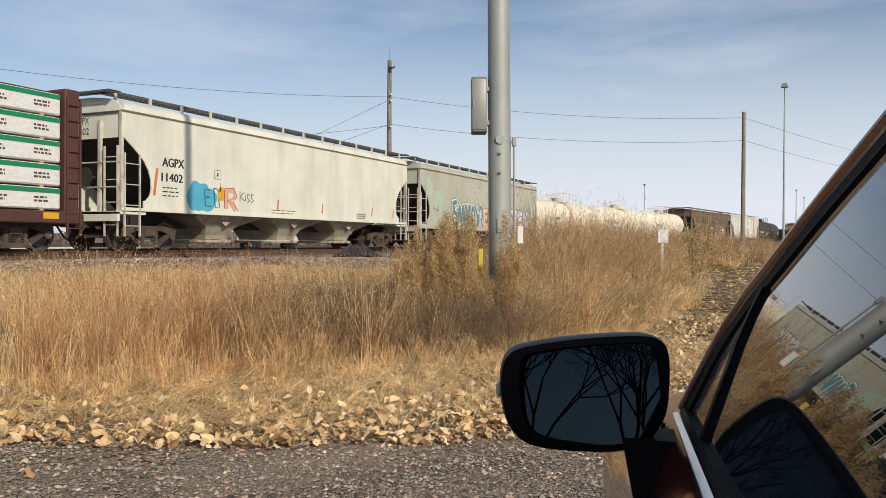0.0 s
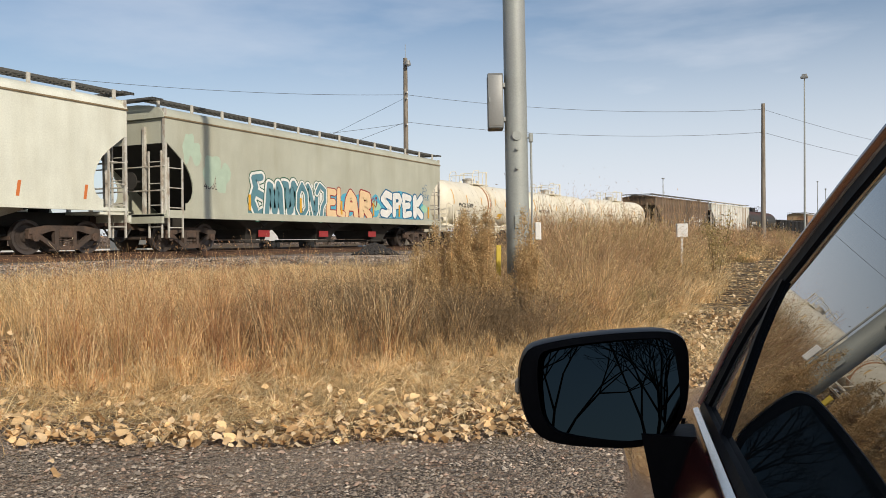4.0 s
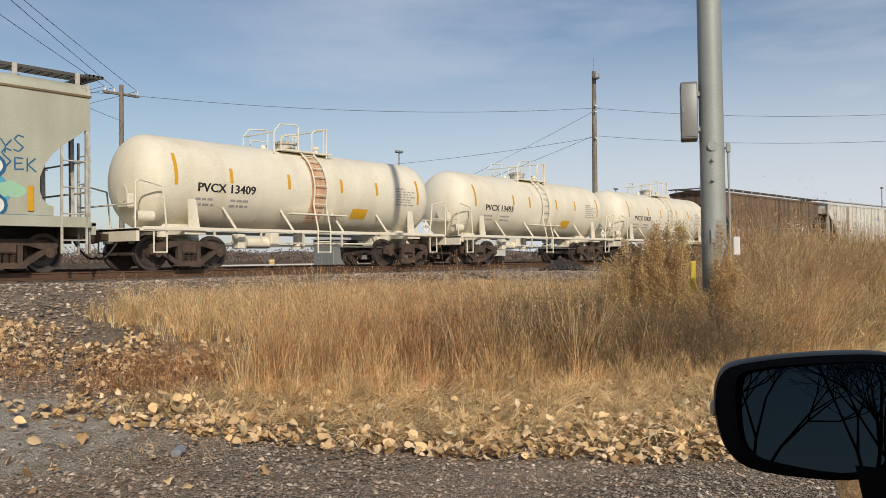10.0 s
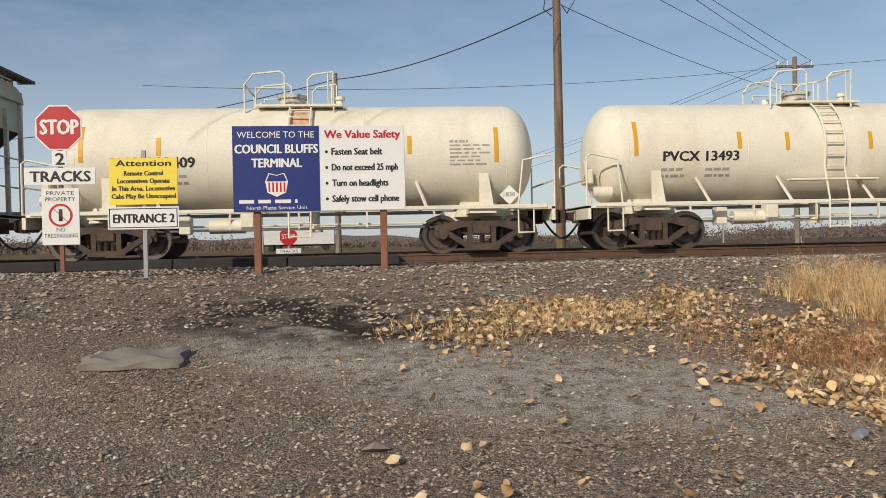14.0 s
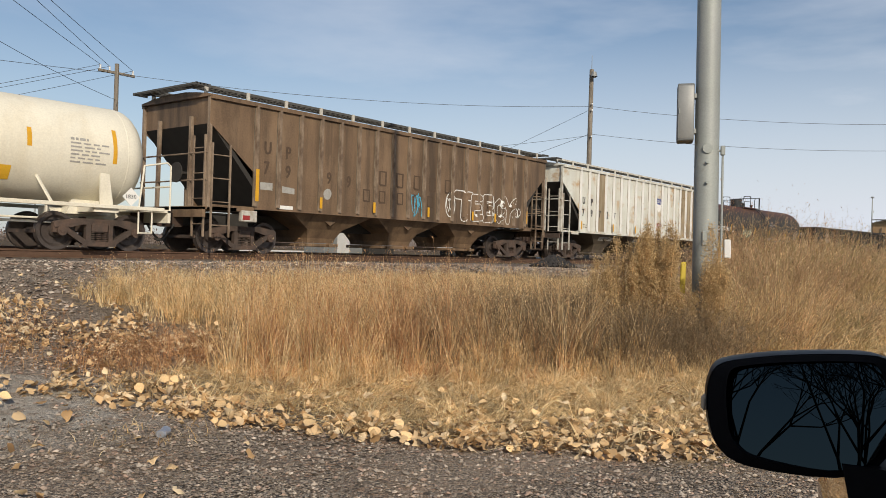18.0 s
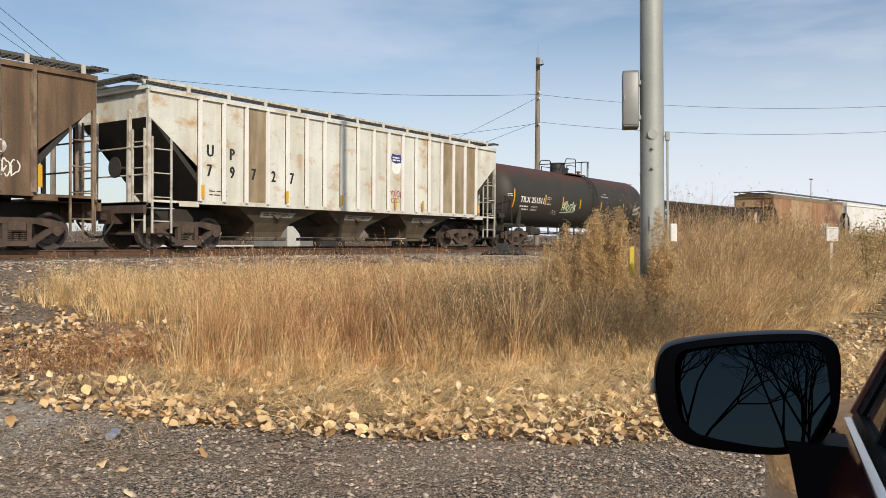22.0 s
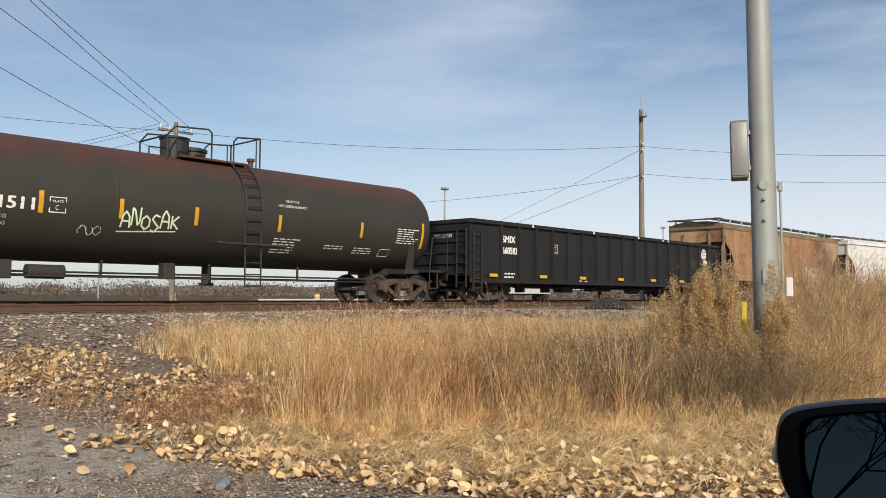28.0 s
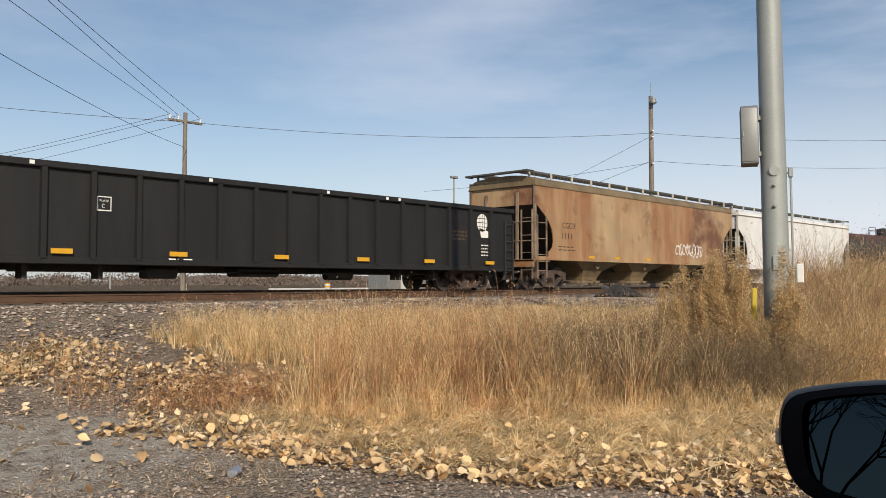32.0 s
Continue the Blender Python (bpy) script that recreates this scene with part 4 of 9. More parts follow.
    # end platforms with handrails
    for s in (-1, 1):
        x0, x1 = s * (h - 0.55), s * (h + 0.28)
        part("end_platform", Build().box(*sorted((x0, x1)), -1.4, 1.4, base - 0.05, base + 0.02).box(*sorted((x1 - s * 0.08, x1)), -1.4, 1.4, base - 0.3, base), trim, car)
        hr = Build()
        for y in (-1, 1):
            hr.tube([(x0, y * 1.36, base), (x0 + s * 0.12, y * 1.36, base + 1.05), (x1 - s * 0.1, y * 1.36, base + 1.18), (x1, y * 1.36, base + 1.1), (x1, y * 1.36, base)], 0.022, 6)
            hr.tube([(x0, y * 1.36, base - 0.02), (x0, y * 1.36, 0.45), (x0 + s * 0.35, y * 1.36, 0.45), (x0 + s * 0.35, y * 1.36, base - 0.02)], 0.02, 6)
        hr.tube([(x1, -1.36, base + 0.6), (x1, 1.36, base + 0.6)], 0.022, 6)
        part("handrail", hr, ladmat, car)
        coupler(car, s * (h + 0.12), s)
    part("brake_wheel", Build().cyl((-h - 0.16, -0.5, 1.9), (-h - 0.13, -0.5, 1.9), 0.24, n=18).bev(-h - 0.13, -h + 0.05, -0.75, -0.25, 1.55, 1.9, 0.03).cyl((-h - 0.05, -0.95, 1.35), (-h + 0.4, -0.95, 1.35), 0.13, n=12), trim, car)
    # top fittings
    top = zc + r
    cx = -0.15
    ra, rb, rc, rd = (-1.0, -0.1, 0.42, 1.0) if small else (-1.13, 0.1, 0.75, 1.57)
    part("manway", Build().cyl((cx, 0, top - 0.12), (cx, 0, top + 0.20), 0.30, n=20).cyl((cx, 0, top + 0.20), (cx, 0, top + 0.27), 0.35, n=20).cyl((cx, 0, top + 0.27), (cx, 0, top + 0.31), 0.22, n=14), ladder_white if small else ladder_black, car)
    if not small:
        part("fitting_housing", Build().cyl((cx - 0.55, 0, top - 0.1), (cx - 0.55, 0, top + 0.46), 0.36, n=22).cyl((cx - 0.55, 0, top + 0.46), (cx - 0.55, 0, top + 0.50), 0.39, n=22), ladder_black, car, "black valve housing on the tank top")
    part("valve", Build().cyl((cx + rd + 0.12, -0.1, top - 0.1), (cx + rd + 0.12, -0.1, top + 0.22), 0.07, n=10).cyl((cx + rd + 0.12, -0.1, top + 0.16), (cx + rd + 0.12, -0.1, top + 0.24), 0.11, n=10).cyl((cx - 0.7, 0.15, top - 0.1), (cx - 0.7, 0.15, top + 0.14), 0.09, n=10), trim, car)
    part("top_platform", Build().box(cx - 0.75, cx + 1.2, -0.75, -0.38, top - 0.08, top - 0.03).box(cx - 0.75, cx + 1.2, 0.38, 0.75, top - 0.08, top - 0.03), trim, car)
    rl = Build()
    for y in (-0.72, 0.72):
        rl.tube([(cx + ra, y, top - 0.2), (cx + ra, y, top + 0.42), (cx + ra + 0.2, y, top + 0.66), (cx + rb - 0.1, y, top + 0.72), (cx + rb, y, top + 0.64), (cx + rb, y, top - 0.05)], 0.022, 6)
        rl.tube([(cx + rc, y, top - 0.05), (cx + rc, y, top + 0.52), (cx + rc + 0.12, y, top + 0.64), (cx + rd, y, top + 0.70), (cx + rd, y, top - 0.2)], 0.022, 6)
        rl.tube([(cx + ra + 0.25, y, top - 0.1), (cx + ra + 0.25, y, top + 0.34), (cx + rb, y, top + 0.36)], 0.018, 6)
        rl.tube([(cx + rd - 0.12, y, top - 0.1), (cx + rd - 0.12, y, top + 0.68)], 0.018, 6)
    rl.tube([(cx + ra, -0.72, top + 0.42), (cx + ra, 0.72, top + 0.42)], 0.022, 6)
    rl.tube([(cx + rd, -0.72, top + 0.70), (cx + rd, 0.72, top + 0.70)], 0.022, 6)
    part("top_handrail", rl, ladmat, car)
    # side ladder bent over the shell
    lx = cx + (0.25 if small else 0.93)
    la = Build()
    for d in (-0.24, 0.24):
        pts = [(lx + d, -1.45, 0.42), (lx + d, -1.45, base + 0.1)] + [(lx + d, -(r + 0.10) * math.sin(a), zc - (r + 0.10) * math.cos(a)) for a in np.linspace(1.25, 2.75, 9)]
        la.tube(pts, 0.024, 6)
    for z in (0.45, 0.75, 1.05):
        la.cyl((lx - 0.24, -1.45, z), (lx + 0.24, -1.45, z), 0.018, n=6)
    for a in np.linspace(1.25, 2.7, 8):
        p = (-(r + 0.10) * math.sin(a), zc - (r + 0.10) * math.cos(a))
        la.cyl((lx - 0.24, *p), (lx + 0.24, *p), 0.018, n=6)
    part("ladder", la, ladmat, car)
    part("step_rail", Build().bev(lx - 1.1, lx + 1.0, -r - 0.16, -r * 0.93, zc - r * 0.62, zc - r * 0.58, 0.01), trim, car)
    if rust:
        st = Build()
        zs = np.linspace(zc - r * 0.78, zc + r * 0.93, 14)
        for a, b in zip(zs[:-1], zs[1:]):
            for d0, d1 in ((-0.27, -0.09), (-0.09, 0.09), (0.09, 0.27)):
                st.add([wrap(lx + d0, a), wrap(lx + d1, a), wrap(lx + d1, b), wrap(lx + d0, b)], [(0, 1, 2, 3)])
        part("rust_streak", st, rust_stain, car)
    truck(car, -h + 1.35, s0)
    truck(car, h - 1.35, s0)
    return car, wrap


def wrap_strip(car, wrap, x, z0, z1, mat, w=0.10):
    b = Build()
    zs = np.linspace(z0, z1, 7)
    for a, c in zip(zs[:-1], zs[1:]):
        b.add([wrap(x, a), wrap(x + w, a), wrap(x + w, c), wrap(x, c)], [(0, 1, 2, 3)])
    return part("reflective_strip", b, mat, car)


# ---- gondola and lumber flat ----
def gondola_car(name, label, length, s0):
    car = thing(name, pose(0, 0, 0), label, "gondola car", "cars of the goods train")
    h, W, z0, z1 = length / 2, 1.55, 0.78, 2.78
    part("side_wall", Build().box(-h, h, -W, -W + 0.05, z0, z1).box(-h, h, W - 0.05, W, z0, z1), black_gon, car)
    part("end_wall", Build().box(-h, -h + 0.05, -W + 0.05, W - 0.05, z0, z1).box(h - 0.05, h, -W + 0.05, W - 0.05, z0, z1), black_gon, car)
    part("car_floor", Build().box(-h, h, -W + 0.05, W - 0.05, z0, z0 + 0.12), black_gon, car)
    part("top_chord", Build().bev(-h - 0.03, h + 0.03, -W - 0.10, -W + 0.06, z1 - 0.10, z1 + 0.05, 0.02).bev(-h - 0.03, h + 0.03, W - 0.06, W + 0.10, z1 - 0.10, z1 + 0.05, 0.02).bev(-h - 0.05, -h + 0.1, -W, W, z1 - 0.1, z1 + 0.05, 0.02).bev(h - 0.1, h + 0.05, -W, W, z1 - 0.1, z1 + 0.05, 0.02), black_gon, car)
    part("side_sill", Build().bev(-h, h, -W - 0.07, -W + 0.05, z0 - 0.12, z0 + 0.04, 0.015).bev(-h, h, W - 0.05, W + 0.07, z0 - 0.12, z0 + 0.04, 0.015), black_gon, car)
    rm = Build().prism([(-0.07, 0), (-0.055, -0.10), (0.055, -0.10), (0.07, 0)], "z", z0, z1 - 0.06).mesh("rib", smooth=False)
    nr = 17
    for i in range(nr):
        x = -h + 1.60 + 1.03 * i
        r = part("rib", rm, black_gon, car)
        r.matrix_basis = pose(x, -W, 0)
        r = part("rib", rm, black_gon, car)
        r.matrix_basis = pose(x, W, 0, 0, 0, 180)
    for s in (-1, 1):
        for z in np.linspace(z0 + 0.2, z1 - 0.3, 5):
            part("end_rib", Build().box(*sorted((s * h, s * (h + 0.07))), -W + 0.1, W - 0.1, z - 0.05, z + 0.05), black_gon, car)
        ladder(car, s * (h - 0.28), -W - 0.10, 0.35, z1 - 0.35, 0.42, 7, ladder_black)
        ladder(car, s * (h + 0.1), -W + 0.3, 0.5, z1 - 0.3, 0.42, 6, ladder_black, "y")
        coupler(car, s * (h + 0.1), s)
    part("centre_sill", Build().box(-h - 0.1, h + 0.1, -0.3, 0.3, 0.55, 0.8).bev(-0.9, 0.4, -0.9, -0.3, 0.42, 0.66, 0.05).cyl((2.2, -0.6, 0.5), (3.1, -0.6, 0.5), 0.17, n=12).box(-h + 3.2, h - 3.2, -0.9, -0.86, 0.5, 0.54).bev(-3.4, -2.6, -0.95, -0.5, 0.36, 0.64, 0.05), black_and_shade, car)
    for x in (-6.2, -4.6, 4.6, 6.1):
        part("under_bracket", Build().box(x - 0.05, x + 0.05, -1.2, -0.8, 0.35, 0.7), black_and_shade, car)
    truck(car, -h + 1.75, s0)
    truck(car, h - 1.75, s0)
    return car

# ---- the train ----
SPEED = 4.39
TRAIN = []


def joins(car, s0):
    TRAIN.append((car, s0))
    return car


def middle(a, b):
    return (a + b) / 2, b - a


c, l = middle(16.35, 33.4)
agpx = joins(hopper_car("covered_hopper_car", "off-white covered hopper car with blue graffiti by its end", l, c, white_grey, white_grey, "curved", lad=ladder_white, baymat=bay_pale, skirt=0.06), c)
# its bays wear the near-black as well: shade under the car as colour
c, l = middle(34.8, 52.6)
graffiti_car = joins(hopper_car("covered_hopper_car", "pale grey-green covered hopper car with large colourful graffiti", l, c, pale_green, pale_green, "curved", lad=ladder_white, baymat=black_and_shade), c)
TANKS = []
for a, b, number in ((54.1, 65.1, "PVCX 13409"), (66.4, 77.45, "PVCX 13493"), (78.6, 89.8, "PVCX 13420")):
    c, l = middle(a, b)
    car, wrap = tank_car("tank_car", "short cream-white acid tank car with a " + ("rust-streaked" if number.endswith("409") else "clean") + " ladder band", l, c, 1.22, 2.28, tank_white, tank_white, tank_white, number.endswith("409"))
    TANKS.append((joins(car, c), wrap, number, l))
c, l = middle(91.0, 107.05)
brown_car = joins(hopper_car("covered_hopper_car", "weathered brown ribbed covered hopper car with white graffiti outline", l, c, brown_paint, brown_paint, "ribbed", 4.05, 1.28, 3, brown_pale, brown_pale, brown_paint, cut=1.46), c)
c, l = middle(108.45, 124.7)
white_car = joins(hopper_car("covered_hopper_car", "dirty white ribbed covered hopper car with brown streaks", l, c, dirty_white, dirty_white, "ribbed", 4.05, 1.28, 3, ladder_white, bright_white, bay_shaded, cut=1.52), c)
c, l = middle(125.9, 141.9)
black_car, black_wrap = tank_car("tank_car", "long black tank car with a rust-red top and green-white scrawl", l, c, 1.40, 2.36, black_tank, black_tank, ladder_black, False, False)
joins(black_car, c)
c, l = middle(143.1, 162.4)
gondola = joins(gondola_car("gondola_car", "black steel gondola car with ribbed sides", l, c), c)
c, l = middle(163.7, 180.3)
tan_car = joins(hopper_car("covered_hopper_car", "rust-streaked tan covered hopper car", l, c, rust_tan, tan_brown, "curved", 4.1, 1.2, 3, brown_pale, None, tan_brown, cut=2.4, slope=black_and_shade, skirt=0.10), c)
c, l = middle(181.6, 197.6)
far_white_car = joins(hopper_car("covered_hopper_car", "clean white covered hopper car", l, c, bright_white, bright_white, "curved", 4.1, 1.2, 3, ladder_white, None, bright_white), c)
c, l = middle(199.0, 215.0)
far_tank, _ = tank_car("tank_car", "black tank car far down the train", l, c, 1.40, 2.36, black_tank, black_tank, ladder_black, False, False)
joins(far_tank, c)
c, l = middle(216.6, 233.0)
far_brown_car = joins(hopper_car("covered_hopper_car", "brown ribbed covered hopper car far down the train", l, c, brown_paint, brown_paint, "ribbed", 4.05, 1.28, 3, brown_pale, brown_pale, brown_paint, cut=1.46), c)


def motions():
    """The train rolls along the line at an even pace, and its wheels turn."""
    for car, s0 in TRAIN:
        rows = []
        for k in range(33):
            x, y, a = on_track(s0 - SPEED * k)
            rows.append((float(k), pose(x, y, RAIL_Z, 0, 0, math.degrees(a))))
        walk(car, rows)
    step = math.degrees(SPEED * 4 / 30 / 0.44)
    for w, dx, s in WHEELSETS:
        walk(w, [(k * 4 / 30, pose(dx, 0, 0.44, 0, -step * k, 0)) for k in range(241)])

grey_ink = material("faded_grey_stencil_paint", (0.34, 0.33, 0.30), 0.6, 0, 0.2, 9, bump=0)

# ---- markings on the train ----
def graffiti_ink(name, c):
    return material(name, c, 0.5, 0, 0.12, 4, bump=0)


teal, deep_teal = graffiti_ink("teal_spray", (0.10, 0.22, 0.26)), graffiti_ink("dark_green_spray", (0.02, 0.10, 0.06))
pale_spray, cream_spray = graffiti_ink("white_spray", (0.70, 0.70, 0.66)), graffiti_ink("cream_spray", (0.72, 0.52, 0.30))
red_spray, blue_spray, sky_spray = graffiti_ink("red_spray", (0.28, 0.03, 0.03)), graffiti_ink("blue_spray", (0.02, 0.12, 0.24)), graffiti_ink("light_blue_spray", (0.08, 0.36, 0.50))
mint_spray, pink_spray, orange_spray = graffiti_ink("mint_spray", (0.32, 0.55, 0.38)), graffiti_ink("pink_spray", (0.62, 0.34, 0.26)), graffiti_ink("orange_spray", (0.62, 0.33, 0.03))


def spray(car, mat, draw, label=""):
    b = Build()
    draw(b)
    part("graffiti", b, mat, car, label, smooth=False)


def letter_shape(car, kind, x, z, w, h, edge, fill, halo, y=-1.604, seed=3, widths=(0.46, 0.36, 0.26), cover=None):
    """A swelling spray-painted stroke figure with filling, outline and halo; cover: the surface it follows, as y over x."""
    rnd = random.Random(seed)
    kind = [[(u + rnd.uniform(-0.03, 0.03), v + rnd.uniform(-0.03, 0.03)) for u, v in line] for line in kind]
    for k, (mat, width) in enumerate(zip((halo, edge, fill), widths)):
        def draw(b, width=width * w, yy=y - 0.003 * k, d=0.003 * k):
            lift = [0.0]
            def at(px, pz):
                return (px, (yy if cover is None else cover(px) - d) - lift[0], pz)
            for line in kind:
                lift[0] += 0.00022
                pts = []
                for (u0, v0), (u1, v1) in zip(line[:-1], line[1:]):
                    for i in range(4):
                        t = i / 4
                        pts.append((x + w * (u0 + (u1 - u0) * t), z + h * (v0 + (v1 - v0) * t)))
                pts.append((x + w * line[-1][0], z + h * line[-1][1]))
                stroke(b, pts, width, at)
                for p in pts[::4] + [pts[-1]]:
                    lift[0] += 0.00022
                    blob(b, p[0], p[1], width / 2, width / 2, at, 1, 0.0, 12)
        spray(car, mat, draw)


HOOK = [[(0.9, 0.15), (0.4, 0.05), (0.1, 0.4), (0.3, 0.75), (0.2, 0.95), (0.6, 1.0)], [(0.3, 0.6), (0.85, 0.5), (0.9, 0.2)]]
LOOP = [[(0.5, 0.05), (0.12, 0.3), (0.15, 0.75), (0.5, 0.98), (0.85, 0.75), (0.88, 0.3), (0.5, 0.05)]]
FLAG = [[(0.2, 0.05), (0.2, 0.95), (0.8, 0.9), (0.85, 0.55), (0.3, 0.5), (0.9, 0.05)]]
COMB = [[(0.85, 0.92), (0.2, 0.95), (0.2, 0.5), (0.75, 0.55)], [(0.2, 0.5), (0.2, 0.05), (0.9, 0.1)]]
SNAKE = [[(0.9, 0.9), (0.45, 1.0), (0.15, 0.75), (0.5, 0.5), (0.85, 0.3), (0.5, 0.02), (0.1, 0.12)]]
STEM = [[(0.2, 0.05), (0.2, 0.95)], [(0.85, 0.95), (0.25, 0.5), (0.9, 0.05)]]
POST = [[(0.2, 0.05), (0.2, 0.95), (0.7, 0.95), (0.86, 0.75), (0.7, 0.52), (0.25, 0.48)]]
MARK = [[(0.05, 0.05), (0.16, 0.95), (0.30, 0.90), (0.46, 0.15), (0.58, 0.20), (0.72, 0.98), (0.86, 0.85), (0.95, 0.05)]]
NOTCH = [[(0.10, 0.05), (0.14, 0.95), (0.35, 0.80), (0.70, 0.08), (0.86, 0.25), (0.90, 0.98)]]
BILL = [[(0.10, 0.78), (0.40, 1.0), (0.88, 0.85), (0.92, 0.55), (0.60, 0.35), (0.45, 0.02)]]
ELBOW = [[(0.30, 1.0), (0.25, 0.5), (0.22, 0.12), (0.85, 0.06)]]
PEAK = [[(0.08, 0.05), (0.20, 0.7), (0.48, 0.98), (0.80, 0.7), (0.92, 0.05)], [(0.2, 0.42), (0.82, 0.42)]]
CROWN = [[(0.05, 0.95), (0.95, 0.92)], [(0.5, 0.92), (0.46, 0.05)]]
BELLY = [[(0.2, 0.05), (0.2, 0.95), (0.75, 0.9), (0.8, 0.65), (0.3, 0.52), (0.9, 0.4), (0.85, 0.1), (0.2, 0.05)]]
FORK = [[(0.08, 0.98), (0.45, 0.5), (0.40, 0.02)], [(0.92, 0.95), (0.45, 0.5)]]


def tag(b, kinds, x, z, w, h, width, place):
    """A quick row of single-stroke figures."""
    step = w / len(kinds)
    for i, kind in enumerate(kinds):
        for n_line, line in enumerate(kind):
            pts = []
            for (u0, v0), (u1, v1) in zip(line[:-1], line[1:]):
                pts += [(x + step * (i + 1.05 * (u0 + (u1 - u0) * t / 4)), z + h * (0.9 + 0.16 * math.sin(2.1 * i)) * (v0 + (v1 - v0) * t / 4) + 0.05 * math.sin(1.7 * i)) for t in range(4)]
            pts.append((x + step * (i + 1.05 * line[-1][0]), z + h * (0.9 + 0.16 * math.sin(2.1 * i)) * line[-1][1] + 0.05 * math.sin(1.7 * i)))
            stroke(b, pts, width, lifted(place, 0.0006 * (i % 2) + 0.0012 * n_line))


# off-white hopper
Y0 = side(-1.602)
lettering("AGPX", -7.02, 2.50, 0.27, black_ink, agpx, 0.88, Y0, 0.01)
lettering("11402", -7.05, 2.06, 0.26, black_ink, agpx, 0.86, Y0, 0.01)
bars(agpx, -7.0, 1.86, 0.8, 3, black_ink, -1.602, 0.12, 0.035, seed=4)
strip(agpx, -7.38, 1.62, 2.42, reflector_red, -1.602, 0.10, 0.12)
for x in (-1.5, 1.35, 5.2, 7.1):
    strip(agpx, x, 1.42, 1.80, reflector_red, -1.602, 0.09, 0.06)
spray(agpx, sky_spray, lambda b: [blob(b, x, z, rx, rz, side(-1.602 - 0.0006 * i), 20 + i, 0.10) for i, (x, z, rx, rz) in enumerate(((-5.66, 1.70, 0.34, 0.44), (-5.34, 1.78, 0.34, 0.36), (-5.0, 1.60, 0.36, 0.36), (-5.4, 1.46, 0.5, 0.2)))], "sky-blue spray paint cloud")
spray(agpx, blue_spray, lambda b: [stroke(b, q, 0.05, side(-1.606)) for q in ([(-4.98, 1.92), (-5.22, 1.95), (-5.18, 1.42), (-4.9, 1.40)], [(-5.2, 1.68), (-4.95, 1.70)], [(-4.8, 1.98), (-4.72, 1.38), (-4.52, 1.40), (-4.6, 1.98), (-4.8, 1.98)])], "dark blue spray outline")
spray(agpx, orange_spray, lambda b: [blob(b, -4.42, 1.82, 0.16, 0.26, side(-1.607), 3, 0.12), stroke(b, [(-4.5, 1.9), (-4.46, 2.18)], 0.06, side(-1.607))])
spray(agpx, pink_spray, lambda b: [stroke(b, [(-4.2, 1.36), (-4.16, 1.95), (-3.85, 1.98), (-3.76, 1.75), (-4.05, 1.64), (-3.72, 1.33)], 0.20, side(-1.608))])
spray(agpx, red_spray, lambda b: [stroke(b, [(-4.3, 1.36), (-4.27, 2.02), (-3.82, 2.06), (-3.66, 1.78), (-3.86, 1.62), (-3.6, 1.30)], 0.03, side(-1.611))])
spray(agpx, black_ink, lambda b: [stroke(b, q, 0.035, Y0) for q in ([(-3.5, 1.98), (-3.5, 1.62)], [(-3.28, 1.95), (-3.48, 1.78), (-3.26, 1.66)], [(-3.22, 1.66), (-3.2, 1.86)], [(-2.98, 1.86), (-3.12, 1.90), (-3.1, 1.76), (-2.98, 1.68), (-3.12, 1.62)], [(-2.78, 1.88), (-2.9, 1.9), (-2.9, 1.76), (-2.78, 1.70), (-2.92, 1.60)])])
spray(agpx, black_ink, lambda b: [stroke(b, [(-4.75, 2.30), (-4.45, 2.30), (-4.45, 2.58), (-4.75, 2.58), (-4.75, 2.30)], 0.02, Y0), stroke(b, [(-4.62, 2.38), (-4.58, 2.5)], 0.06, Y0)])
bars(agpx, -1.8, 1.40, 1.6, 2, faded_ink, -1.602, 0.1, 0.03, seed=6)
bars(agpx, 4.0, 1.45, 0.9, 3, black_ink, -1.602, 0.09, 0.05, seed=7)

# graffiti hopper
lettering("UTCX", -7.35, 2.25, 0.22, black_ink, graffiti_car, 0.8, Y0)
lettering("48034", -7.35, 1.92, 0.22, black_ink, graffiti_car, 0.8, Y0)
spray(graffiti_car, teal, lambda b: b.add([side(-1.602)(x, z) for x, z in ((-5.3, 1.02), (-0.85, 1.02), (-0.85, 1.38), (-5.3, 1.38))], [(0, 1, 2, 3)]))
spray(graffiti_car, pale_spray, lambda b: blob(b, -3.0, 1.75, 2.35, 0.72, side(-1.6015), 31, 0.05))
for i, (kind, x, w, h) in enumerate(((HOOK, -5.2, 0.92, 1.32), (MARK, -4.38, 0.88, 1.16), (MARK, -3.56, 0.98, 1.24), (LOOP, -2.66, 0.66, 1.2), (NOTCH, -2.08, 0.72, 1.26), (BILL, -1.50, 0.66, 1.2))):
    letter_shape(graffiti_car, kind, x, 1.14, w, h, pale_spray, teal, deep_teal, -1.605 - 0.009 * (i % 2), i, (0.54, 0.46, 0.27))
spray(graffiti_car, sky_spray, lambda b: [blob(b, x, 1.72, 0.5, 0.48, side(-1.602 - 0.0006 * i), 40 + i, 0.1) for i, x in enumerate((-0.3, 0.7, 1.7, 2.7))])
for i, (kind, x, w, h) in enumerate(((COMB, -0.80, 0.66, 0.98), (ELBOW, -0.14, 0.62, 0.98), (PEAK, 0.50, 0.86, 0.92), (FLAG, 1.52, 0.90, 0.94))):
    letter_shape(graffiti_car, kind, x, 1.27, w, h, cream_spray, cream_spray, red_spray, -1.606 - 0.009 * (i % 2), 10 + i, (0.50, 0.38, 0.2))
